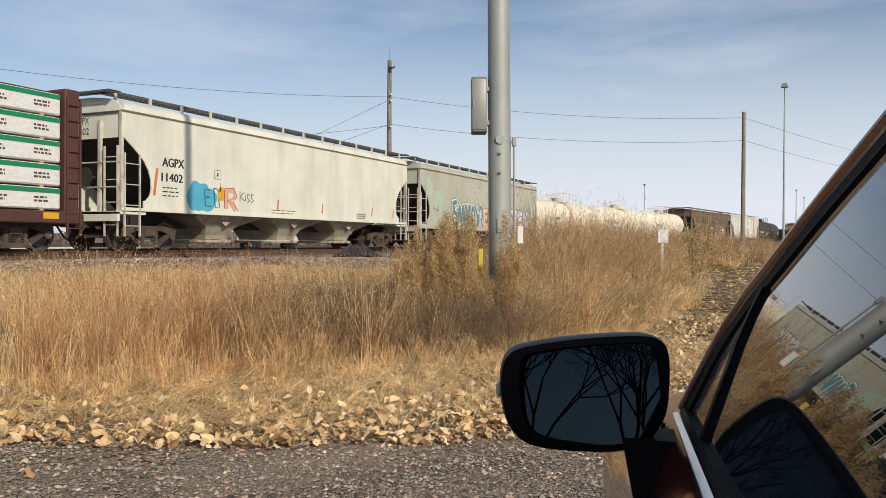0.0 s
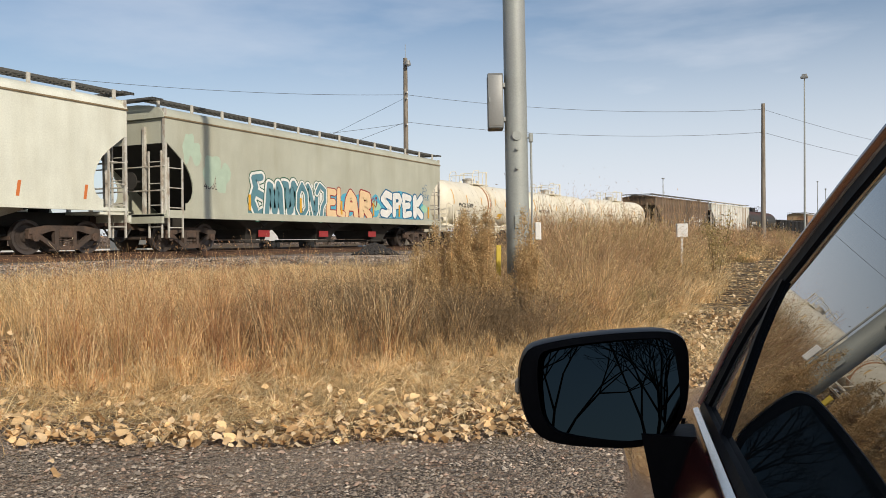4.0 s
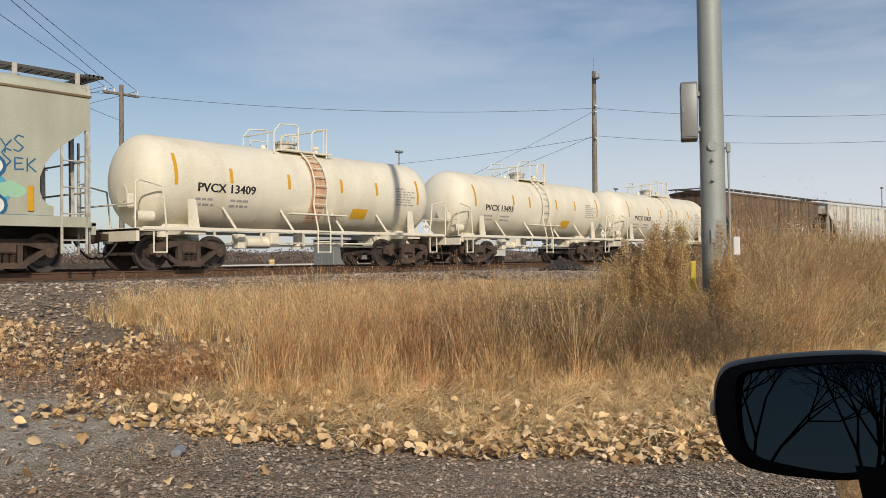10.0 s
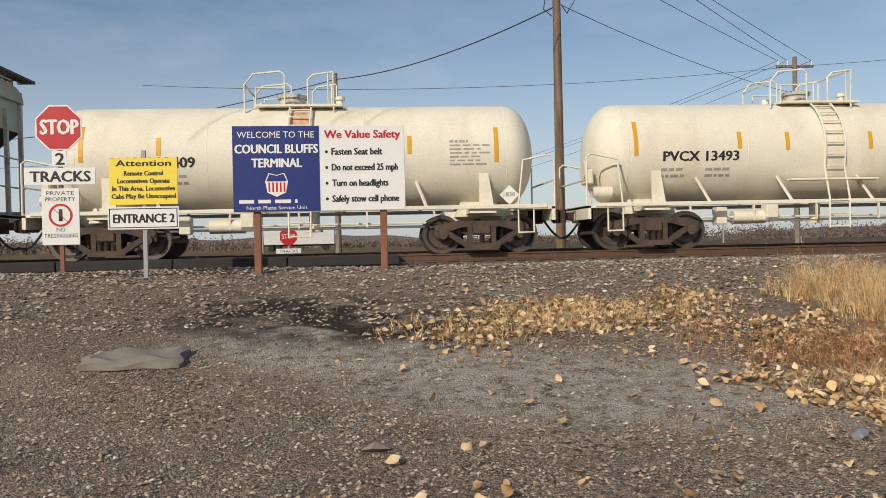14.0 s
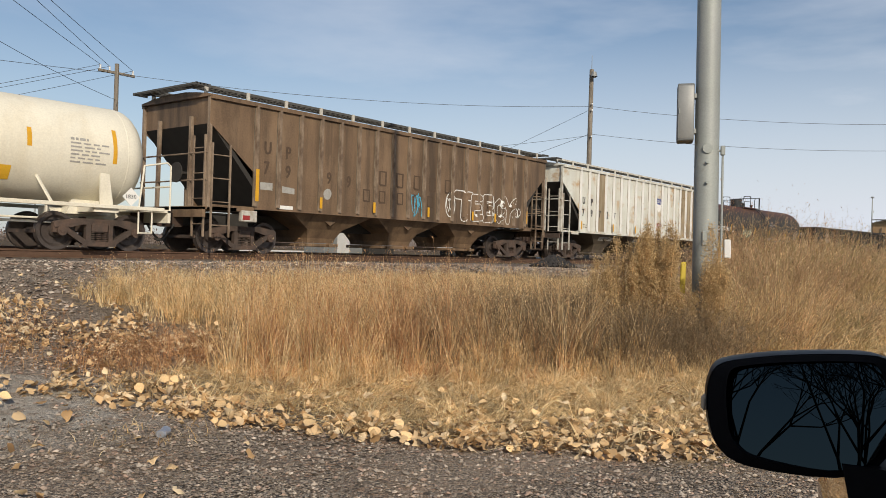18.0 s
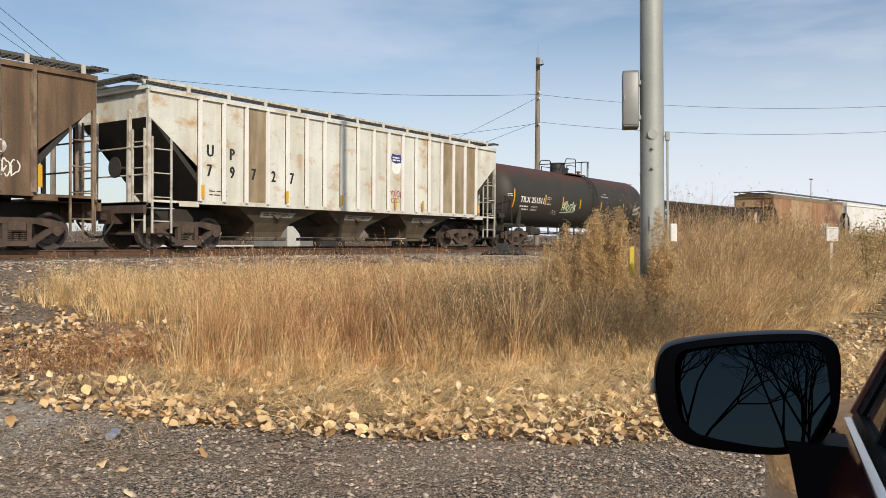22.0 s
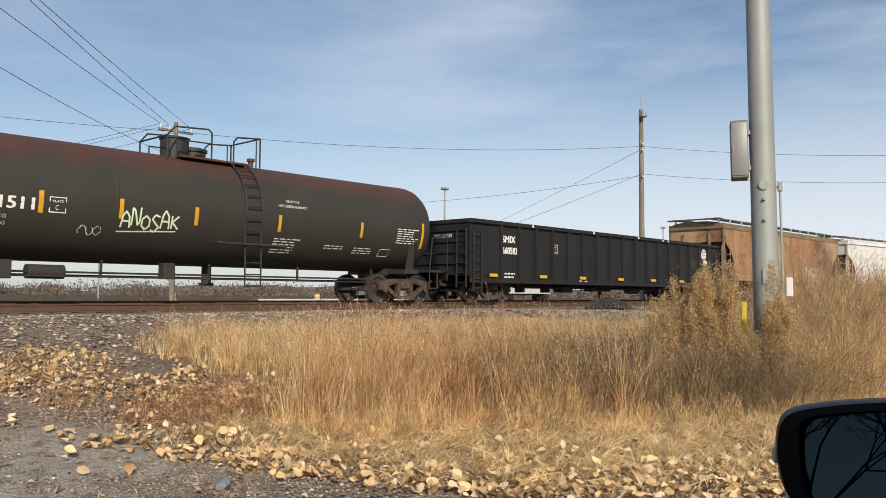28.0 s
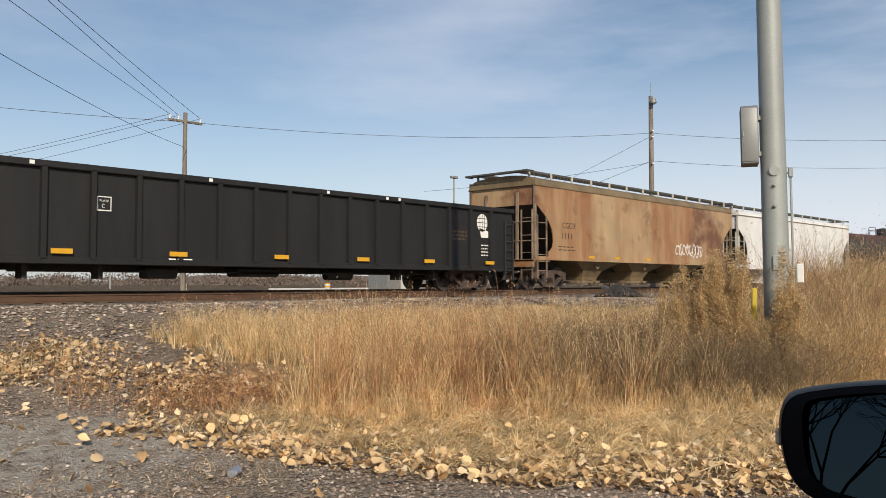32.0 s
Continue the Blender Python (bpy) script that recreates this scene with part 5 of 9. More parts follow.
for x0, x1 in ((-0.8, 0.2), (0.35, 1.0), (1.15, 1.7), (1.8, 2.5)):
    spray(graffiti_car, red_spray, lambda b: b.add([side(-1.604)(x, z) for x, z in ((x0, 1.05), (x1, 1.04), (x1, 1.17), (x0, 1.19))], [(0, 1, 2, 3)]))
spray(graffiti_car, sky_spray, lambda b: blob(b, 5.2, 1.80, 2.0, 0.66, side(-1.602), 44, 0.06))
spray(graffiti_car, teal, lambda b: b.add([side(-1.603)(x, z) for x, z in ((2.9, 1.02), (8.1, 1.02), (8.1, 1.24), (3.1, 1.28))], [(0, 1, 2, 3)]))
for i, (kind, x, w) in enumerate(((SNAKE, 3.28, 0.92), (POST, 4.22, 0.82), (COMB, 5.10, 0.84), (STEM, 6.06, 0.98))):
    letter_shape(graffiti_car, kind, x, 1.38, w, 0.90, pale_spray, pale_spray, blue_spray, -1.605 - 0.009 * (i % 2), 20 + i, (0.48, 0.34, 0.2))
spray(graffiti_car, mint_spray, lambda b: [blob(b, 2.85, 1.75, 0.35, 0.2, side(-1.605), 50, 0.15), blob(b, 7.2, 1.75, 0.28, 0.2, side(-1.605), 51, 0.15)])
spray(graffiti_car, blue_spray, lambda b: [tag(b, (PEAK, SNAKE, COMB, STEM), 6.75, 2.18, 1.0, 0.36, 0.032, side(-1.603)), tag(b, (FORK, SNAKE), 7.0, 2.5, 0.5, 0.34, 0.03, side(-1.603))])
spray(graffiti_car, red_spray, lambda b: squiggle(b, 2.3, 1.7, 0.6, 0.4, 3, 0.035, side(-1.616), 13))
haze_spray = graffiti_ink("faint_mint_spray", (0.39, 0.49, 0.385))
spray(graffiti_car, haze_spray, lambda b: [blob(b, x, z, rx, rz, side(-1.6015 - 0.0006 * i), 52 + i, 0.22) for i, (x, z, rx, rz) in enumerate(((-8.0, 3.15, 0.22, 0.42), (-7.7, 3.0, 0.3, 0.3), (-7.0, 2.55, 0.42, 0.42), (-6.5, 2.3, 0.3, 0.5)))], "faint mint spray clouds")
for x in (-5.3, -2.5, 0.15, 2.55, 4.75, 7.55):
    strip(graffiti_car, x, 1.32, 1.85, reflector, -1.628, 0.12)
for i in range(3):
    part("warning_plate", Build().box(-4.2 + 3.6 * i, -3.6 + 3.6 * i, -1.13, -1.11, 0.45, 0.68), red_spray, graffiti_car, "red plate on the discharge gate")

# white tank cars
paper = material("yellow_warning_placard", (0.70, 0.40, 0.03), 0.5, 0, 0.12, 8)
for (car, wrap, number, l), second in zip(TANKS, (-3.0, -2.2, -2.5)):
    lettering(number, -3.97, 2.02, 0.23, black_ink, car, 1.78, wrap, 0.01)
    bars(car, -4.0, 1.80, 0.7, 2, grey_ink, 0, 0.14, 0.06, wrap, 3)
    bars(car, -2.95, 1.80, 0.65, 2, grey_ink, 0, 0.14, 0.06, wrap, 5)
    for x, a, b in ((-4.65, 2.15, 2.95), (second, 2.28, 2.68), (-1.05, 2.24, 2.66), (0.97, 2.25, 2.66), (2.49, 2.25, 2.66), (4.45, 2.05, 2.85)):
        wrap_strip(car, wrap, x, a, b, reflector)
    b = Build()
    for a, c in zip(np.linspace(1.50, 1.80, 4)[:-1], np.linspace(1.50, 1.80, 4)[1:]):
        b.add([wrap(1.55, a), wrap(2.22, a), wrap(2.22, c), wrap(1.55, c)], [(0, 1, 2, 3)])
    part("placard", b, paper, car, "yellow warning placard")
    for k in range(6):
        bars(car, 3.44, 2.42 - 0.085 * k, 0.95, 1, grey_ink, 0, 0.1, 0.035, wrap, k, "data_panel")
    bars(car, 3.44, 2.50, 0.5, 1, grey_ink, 0, 0.1, 0.06, wrap, 9, "data_panel")
    dx = l / 2 - 0.75
    part("hazard_diamond", Build().add([(dx - 0.22, -1.36, 1.30), (dx, -1.36, 1.08), (dx + 0.22, -1.36, 1.30), (dx, -1.36, 1.52), (dx - 0.22, -1.35, 1.30), (dx, -1.35, 1.08), (dx + 0.22, -1.35, 1.30), (dx, -1.35, 1.52)], [(0, 1, 2, 3), (7, 6, 5, 4), (0, 4, 5, 1), (1, 5, 6, 2), (2, 6, 7, 3), (3, 7, 4, 0)]), white_ink, car)
    lettering("1830", dx - 0.13, 1.26, 0.10, black_ink, car, 0.26, side(-1.363))

# brown ribbed hopper
yb = side(-1.606)
for ch, x, z in (("U", -6.3, 2.72), ("P", -5.55, 2.66), ("7", -6.3, 2.18), ("9", -5.55, 2.14), ("9", -4.0, 2.10), ("9", -3.2, 2.06)):
    lettering(ch, x, z, 0.36, faded_ink, brown_car, None, yb, 0.02)
for i, x in enumerate((-1.75, -0.95, -0.1, 0.7, 1.55)):
    spray(brown_car, faded_ink, lambda b: stroke(b, [(x, 2.25), (x, 2.68), (x + 0.28, 2.68), (x + 0.28, 2.25), (x, 2.25)], 0.08, yb))
for i, x in enumerate((-2.45, -1.75, -0.9, -0.1, 0.62)):
    spray(brown_car, faded_ink, lambda b: stroke(b, [(x, 1.70), (x, 2.05), (x + 0.25, 2.05), (x + 0.25, 1.70), (x, 1.70)], 0.07, yb))
strip(brown_car, -6.62, 1.42, 2.28, reflector, -1.70, 0.11)
for x in (-4.32, -2.1, 0.52, 3.0, 4.4):
    strip(brown_car, x, 1.36, 1.68, reflector, -1.70, 0.10)
strip(brown_car, 6.65, 1.4, 1.9, reflector, -1.62, 0.10)


def over_ribs(x):
    """Across the ribbed side of the brown car: the face of a rib or of the sheet behind it."""
    first, last = -16.05 / 2 + 1.46, 16.05 / 2 - 1.46
    step = (last - first) / 17
    return -1.688 if abs((x - first + step / 2) % step - step / 2) < 0.06 else -1.606


for i, (kind, x, w, h) in enumerate(((CROWN, 2.15, 0.95, 0.88), (COMB, 3.0, 0.75, 0.86), (BELLY, 3.72, 0.8, 0.9), (LOOP, 4.5, 0.62, 0.8), (FORK, 5.1, 0.8, 0.86))):
    letter_shape(brown_car, kind, x, 1.40, w, h, brown_paint, brown_paint, pale_spray, -1.606, 60 + i, (0.36, 0.29, 0.2), lambda px, i=i: over_ribs(px) - 0.009 * (i % 2))
spray(brown_car, pale_spray, lambda b: [stroke(b, [(1.85 + 0.26 * math.cos(a), 1.85 + 0.42 * math.sin(a)) for a in np.linspace(0, 6.3, 18)], 0.04, side(-1.606)), squiggle(b, 1.65, 1.6, 0.4, 0.5, 3, 0.03, side(-1.606), 4), squiggle(b, 5.7, 1.6, 0.55, 0.4, 3, 0.03, side(-1.606), 5)])
spray(brown_car, sky_spray, lambda b: squiggle(b, -0.2, 1.4, 0.5, 0.7, 3, 0.03, side(-1.606), 24))
spray(brown_car, grey_ink, lambda b: [blob(b, -3.95, 1.80, 0.16, 0.16, side(-1.606), 2, 0.05), b.add([yb(x, z) for x, z in ((-5.65, 1.72), (-5.2, 1.70), (-5.2, 1.86), (-5.65, 1.9))], [(0, 1, 2, 3)]), b.add([yb(x, z) for x, z in ((-6.4, 1.75), (-5.98, 1.75), (-5.98, 1.95), (-6.4, 1.95))], [(0, 1, 2, 3)])])
strip(brown_car, -5.8, 1.26, 1.36, white_ink, -1.62, 0.55, name="pale_plate")
part("sensor_box", Build().bev(-7.0, -6.5, -1.66, -1.5, 0.85, 1.15, 0.02), ladder_white, brown_car, "small grey box with a red label")
part("red_label", Build().box(-6.98, -6.75, -1.665, -1.662, 0.9, 1.02), red_spray, brown_car)

# white ribbed hopper
for ch, x, z in (("U", -6.38, 2.48), ("P", -5.62, 2.44), ("7", -6.38, 1.95), ("9", -5.62, 1.95), ("7", -4.86, 1.95), ("2", -4.12, 1.94), ("7", -3.40, 1.93)):
    lettering(ch, x, z, 0.33, black_ink, white_car, None, yb, 0.015)
for x in (-6.62, -3.62, -1.28, 1.42, 3.0, 6.6):
    strip(white_car, x, 1.36, 1.70, reflector, -1.70, 0.10)
spray(white_car, white_ink, lambda b: b.add([yb(x, z) for x, z in ((1.36, 2.80), (1.40, 2.66), (1.50, 2.59), (1.61, 2.57), (1.72, 2.59), (1.82, 2.66), (1.86, 2.80), (1.86, 3.0), (1.36, 3.0))], [tuple(range(9))]))
shield_blue = material("dark_blue_shield_enamel", (0.02, 0.04, 0.20), 0.4, 0, 0.1, 8, bump=0)
spray(white_car, shield_blue, lambda b: b.add([side(-1.610)(x, z) for x, z in ((1.37, 2.98), (1.61, 2.93), (1.85, 2.98), (1.90, 3.12), (1.83, 3.27), (1.61, 3.23), (1.39, 3.27), (1.32, 3.12))], [tuple(range(8))]))
bars(white_car, 1.40, 3.11, 0.42, 2, white_ink, -1.613, 0.09, 0.05, seed=33, name="emblem_print")
spray(white_car, red_spray, lambda b: [squiggle(b, 1.2, 1.76, 0.75, 0.24, 5, 0.022, yb, 31), squiggle(b, 1.35, 1.56, 0.42, 0.18, 3, 0.022, yb, 32)])
brown_panel = material("brown_rusted_patch", (0.23, 0.175, 0.105), 0.7, 0, 0.3, 2, (0.40, 0.34, 0.24), 0.6, (2, 2, 0.3))
for x in (-4.99, 4.33, 5.11, 5.89):
    strip(white_car, x, 1.32, 3.93, brown_panel, -1.605, 0.66, name="rusted_panel")
def on_bay(x, z):
    """The near sloping face of a discharge bay."""
    return (x, -1.506 + (1.26 - z) / 0.50 * 0.42, z)


for c in (-3.58, 0.0, 3.58):
    spray(white_car, grey_ink, lambda b: b.add([on_bay(x, z) for x, z in ((c - 0.62, 0.92), (c + 0.62, 0.92), (c + 0.70, 1.08), (c - 0.70, 1.08))], [(0, 1, 2, 3)]), "pale stencilled patch on the bay")
    bars(white_car, c - 0.55, 1.03, 1.1, 2, black_ink, 0, 0.06, 0.022, lambda x, z: (x, on_bay(x, z)[1] - 0.003, z), int(c * 3) + 20)
bars(white_car, -6.3, 1.55, 0.8, 2, faded_ink, -1.606, 0.1, 0.03, seed=14)

# black tank car
lettering("TILX 251511", -6.75, 2.0, 0.26, white_ink, black_car, 2.15, black_wrap, 0.01)
bars(black_car, -6.7, 1.80, 0.9, 2, white_ink, 0, 0.13, 0.055, black_wrap, 41)
lettering("85550 KG", -5.65, 1.80, 0.075, white_ink, black_car, 0.55, black_wrap)
lettering("33750 KG", -5.65, 1.66, 0.075, white_ink, black_car, 0.55, black_wrap)
for x, a, b in ((-7.35, 1.75, 2.55), (-4.5, 1.95, 2.42), (-2.75, 1.95, 2.40), (-0.86, 1.92, 2.36), (1.6, 1.92, 2.36), (4.5, 1.92, 2.36), (7.05, 1.7, 2.5)):
    wrap_strip(black_car, black_wrap, x, a, b, reflector)
spray(black_car, white_ink, lambda b: stroke(b, [(-4.27, 1.98), (-3.93, 1.98), (-3.93, 2.30), (-4.27, 2.30), (-4.27, 1.98)], 0.025, black_wrap))
lettering("PLATE", -4.21, 2.19, 0.055, white_ink, black_car, 0.22, black_wrap)
lettering("C", -4.15, 2.03, 0.11, white_ink, black_car, None, black_wrap)
pale_green_spray = graffiti_ink("pale_green_spray", (0.62, 0.72, 0.52))
spray(black_car, pale_green_spray, lambda b: [tag(b, (PEAK, NOTCH, LOOP, SNAKE, PEAK, STEM), -2.7, 1.74, 1.45, 0.44, 0.042, black_wrap), stroke(b, [(-2.75, 1.66), (-1.3, 1.74)], 0.03, black_wrap)], "pale green spray scrawl")
spray(black_car, white_ink, lambda b: squiggle(b, -3.6, 1.55, 0.5, 0.2, 3, 0.012, black_wrap, 52))
lettering("CAUTION", 1.85, 2.72, 0.07, white_ink, black_car, 0.42, black_wrap)
lettering("NITROGEN BLANKET", 1.6, 2.58, 0.07, white_ink, black_car, 0.95, black_wrap)
for x, z, n, w in ((1.55, 1.72, 6, 0.9), (3.3, 1.62, 2, 0.8), (4.4, 1.60, 3, 0.9), (-7.9, 2.3, 2, 0.5)):
    bars(black_car, x, z, w, n, white_ink, 0, 0.07, 0.025, black_wrap, int(x * 7) + 60)
for k in range(7):
    bars(black_car, 6.0, 2.25 - 0.07 * k, 0.95, 1, white_ink, 0, 0.1, 0.025, black_wrap, 70 + k, "data_panel")
spray(black_car, white_ink, lambda b: stroke(b, [(5.45, 1.42), (5.85, 1.42), (5.85, 1.62), (5.45, 1.62), (5.45, 1.42)], 0.02, black_wrap))
# gondola
yg = side(-1.655)
lettering("SMIX", -7.94, 2.10, 0.25, white_ink, gondola, 0.74, side(-1.553), 0.035)
lettering("660583", -7.94, 1.70, 0.25, white_ink, gondola, 0.86, side(-1.553), 0.030)
for word, a in (("SMIX", 0.10), ("660583", -0.28)):
    lettering(word, -a, 2.22, 0.13, white_ink, gondola, 0.30 if word == "SMIX" else 0.46, lambda u, z: (-9.654, -u, z))
bars(gondola, -7.8, 0.98, 0.7, 2, white_ink, -1.553, 0.12, 0.05, seed=81)
spray(gondola, white_ink, lambda b: stroke(b, [(-4.85, 1.86), (-4.55, 1.86), (-4.55, 2.16), (-4.85, 2.16), (-4.85, 1.86)], 0.03, side(-1.553)))
lettering("PLATE", -4.80, 2.05, 0.05, white_ink, gondola, 0.2, side(-1.553))
lettering("C", -4.75, 1.91, 0.10, white_ink, gondola, None, side(-1.553))
for x in (-8.75, -5.85, -3.2, -0.3, 2.5, 5.2, 8.1):
    strip(gondola, x, 0.88, 0.99, reflector, -1.665, 0.45)
spray(gondola, white_ink, lambda b: [blob(b, 8.05, 2.28, 0.27, 0.30, side(-1.553), 2, 0.0), b.add([side(-1.553)(x, z) for x, z in ((8.0, 1.78), (8.48, 1.78), (8.48, 1.98), (7.9, 2.1))], [(0, 1, 2, 3)])], "white globe emblem")
spray(gondola, black_ink, lambda b: [stroke(b, [(7.8, 2.28 + d), (8.3, 2.28 + d)], 0.02, side(-1.557)) for d in (-0.14, 0, 0.14)] + [stroke(b, [(8.05 + d, 2.0), (8.05 + d, 2.56)], 0.02, side(-1.557)) for d in (-0.12, 0, 0.12)])
bars(gondola, 6.6, 1.9, 0.8, 3, faded_ink, -1.553, 0.12, 0.06, seed=83)
bars(gondola, 8.0, 1.5, 0.4, 4, white_ink, -1.553, 0.11, 0.04, seed=84)
bars(gondola, -3.2, 0.80, 0.8, 1, white_ink, -1.625, 0.1, 0.03, seed=85)
for x in (-6.3, -2.2, 1.4, 3.6, 4.1):
    strip(gondola, x, 2.72, 2.80, white_ink, -1.656, 0.1, name="scraped_paint")

# tan hopper
lettering("CGOX", -6.63, 2.32, 0.24, black_ink, tan_car, 0.9, Y0)
lettering("1111", -6.63, 1.92, 0.24, black_ink, tan_car, 0.6, Y0)
for x in (-4.9, -3.0, -0.5):
    strip(tan_car, x, 1.22, 1.32, reflector, -1.64, 0.4)
spray(tan_car, pale_spray, lambda b: squiggle(b, 2.3, 1.5, 2.6, 0.55, 8, 0.05, Y0, 91))
bars(tan_car, -6.9, 1.6, 1.2, 2, faded_ink, -1.602, 0.12, 0.04, seed=92)

# lumber car
wrap_white = material("white_lumber_wrap", (0.66, 0.66, 0.64), 0.35, 0, 0.08, 3, (0.5, 0.5, 0.5), 0.5, (6, 6, 14), bump=0.3)
wrap_green = material("green_lumber_wrap_band", (0.01, 0.20, 0.08), 0.35, 0, 0.1, 4)
raw_wood = material("raw_lumber", (0.50, 0.33, 0.14), 0.7, 0, 0.2, 4)
lumber_c = 4.1
lumber = joins(thing("lumber_flatcar", pose(0, 0, 0), "maroon centre-beam flatcar stacked with white-wrapped lumber", "flatcar", "cars of the goods train"), lumber_c)
part("deck", Build().bev(-11, 11, -1.55, 1.55, 0.72, 1.04, 0.03), maroon_steel, lumber)
part("centre_beam", Build().box(-10.6, 10.6, -0.12, 0.12, 1.04, 4.3).bev(-10.9, 10.9, -0.3, 0.3, 4.16, 4.32, 0.03), maroon_steel, lumber)
for s in (-1, 1):
    part("bulkhead", Build().bev(*sorted((s * 10.48, s * 10.92)), -1.52, 1.52, 1.0, 4.22, 0.04), maroon_steel, lumber)
    coupler(lumber, s * 11.0, s)
    truck(lumber, s * 9.4, lumber_c)
    ladder(lumber, s * 10.7, -1.56, 0.4, 4.0, 0.4, 9, maroon_steel)
for t in range(5):
    for k in range(5):
        x0 = 10.42 - 2.55 * (k + 1)
        for s in (-1, 1):
            z0 = 1.08 + 0.60 * t
            p = part("lumber_pack", Build().bev(x0, x0 + 2.48, *sorted((s * 0.16, s * 1.5)), z0, z0 + 0.55, 0.035), wrap_white, lumber)
            if k < 2:
                part("green_band", Build().box(x0 + 0.02, x0 + 2.46, *sorted((s * 1.503, s * 1.507)), z0 + 0.41, z0 + 0.53), wrap_green, p)
                for q in range(2):
                    bars(p, x0 + 0.5 + 1.2 * q, z0 + 0.27, 0.5, 2, faded_ink, s * 1.506, 0.09, 0.05, seed=t * 9 + k * 3 + q)
                part("spacer", Build().box(x0 + 0.4, x0 + 0.5, *sorted((s * 0.2, s * 1.48)), z0 - 0.045, z0).box(x0 + 1.9, x0 + 2.0, *sorted((s * 0.2, s * 1.48)), z0 - 0.045, z0), raw_wood, p)
for x in (-10.2, 9.8, 3.0):
    strip(lumber, x, 0.84, 1.0, reflector, -1.56, 0.45)

# the number on the end of the off-white hopper
ends = lambda u, z: (-8.525 + 0.05, -u, z)
lettering("AGPX", -0.35, 3.62, 0.20, black_ink, agpx, 0.62, ends)
lettering("11402", -0.35, 3.32, 0.20, black_ink, agpx, 0.62, ends)

# ---- the tall pole ----
galv = material("galvanised_steel", (0.30, 0.322, 0.305), 0.6, 0.25, 0.15, 2, (0.28, 0.29, 0.30), 0.5, (3, 3, 0.6))
grey_box = material("grey_enclosure_paint", (0.24, 0.25, 0.245), 0.5, 0.2, 0.1, 3, (0.24, 0.24, 0.23), 0.4, (4, 4, 1))
box_grey = material("dark_grey_enclosure_paint", (0.175, 0.185, 0.185), 0.55, 0.1, 0.12, 3, (0.13, 0.135, 0.135), 0.4, (4, 4, 1))
yellow_plastic = material("yellow_marker_plastic", (0.52, 0.40, 0.05), 0.6, 0, 0.15, 4)
white_plastic = material("white_plastic_box", (0.66, 0.66, 0.64), 0.5, 0, 0.1, 5)
wood_pole = material("weathered_pole_timber", (0.20, 0.135, 0.085), 0.85, 0, 0.25, 3, (0.10, 0.07, 0.05), 0.8, (9, 9, 0.5), bump=0.3)
grey_pole = material("grey_weathered_timber", (0.23, 0.20, 0.16), 0.85, 0, 0.25, 3, (0.12, 0.10, 0.08), 0.8, (9, 9, 0.5), bump=0.3)
black_cable = material("black_cable_sheath", (0.05, 0.05, 0.055), 0.6, 0, 0.1, 3, bump=0)
px, py = 9.815, 3.745
pz = ground_z(px, py)
pole = thing("steel_pole", pose(px, py, pz, 0, -0.7, -65), "tall galvanised steel pole rising from dry weeds", "pole")
part("shaft", Build().cyl((0, 0, -0.2), (0, 0, 14.5), 0.155, 0.118, n=32), galv, pole)
part("base_plate", Build().bev(-0.26, 0.26, -0.26, 0.26, 0.0, 0.05, 0.01).cyl((0, 0, 0.05), (0, 0, 0.12), 0.2, n=24), galv, pole)
for x, y in ((-0.2, -0.2), (0.2, -0.2), (0.2, 0.2), (-0.2, 0.2)):
    part("anchor_bolt", Build().cyl((x, y, 0), (x, y, 0.16), 0.018, n=8), galv, pole)
bx = part("control_box", Build().bev(-0.365, -0.165, -0.16, 0.16, 2.72, 3.43, 0.012), box_grey, pole, "grey steel control box strapped to the pole")
part("box_door", Build().bev(-0.36, -0.175, -0.172, -0.16, 2.75, 3.40, 0.008), grey_box, bx)
part("box_latch", Build().bev(-0.35, -0.335, -0.185, -0.17, 3.05, 3.12, 0.004), galv, bx)
part("box_bracket", Build().bev(-0.2, -0.1, -0.06, 0.06, 2.82, 2.88, 0.005).bev(-0.2, -0.1, -0.06, 0.06, 3.26, 3.32, 0.005), galv, bx)
part("conduit", Build().cyl((0.185, -0.06, 0), (0.185, -0.06, 2.55), 0.014, n=10).bev(0.158, 0.212, -0.09, -0.03, 2.54, 2.66, 0.01).cyl((0.185, -0.06, 2.6), (0.1, -0.06, 2.6), 0.012, n=8), galv, pole)
part("junction_box", Build().bev(0.215, 0.295, -0.10, -0.02, 1.27, 1.50, 0.01), white_plastic, pole, "small white junction box")
part("junction_bracket", Build().box(0.14, 0.22, -0.07, -0.05, 1.36, 1.41), galv, pole)
part("hand_hole_cover", Build().bev(-0.05, 0.05, -0.166, -0.14, 1.42, 1.60, 0.008), galv, pole)
part("cable_boss", Build().cyl((0.0, -0.12, 2.62), (0.0, -0.165, 2.62), 0.06, n=16), galv, pole)
for z in (2.2, 2.45):
    part("pole_bolt", Build().cyl((0.0, -0.13, z), (0.0, -0.19, z), 0.02, n=8), galv, pole)


def marker(x, y, h, mat, label, w=0.06):
    z = ground_z(x, y)
    return whole("marker_post", Build().bev(-w / 2, w / 2, -0.012, 0.012, -0.1, h, 0.004).bev(-w / 2 + 0.008, w / 2 - 0.008, -0.02, 0.02, h - 0.28, h - 0.02, 0.004), mat, pose(x, y, z, 0, 1, -60), label, "marker post")


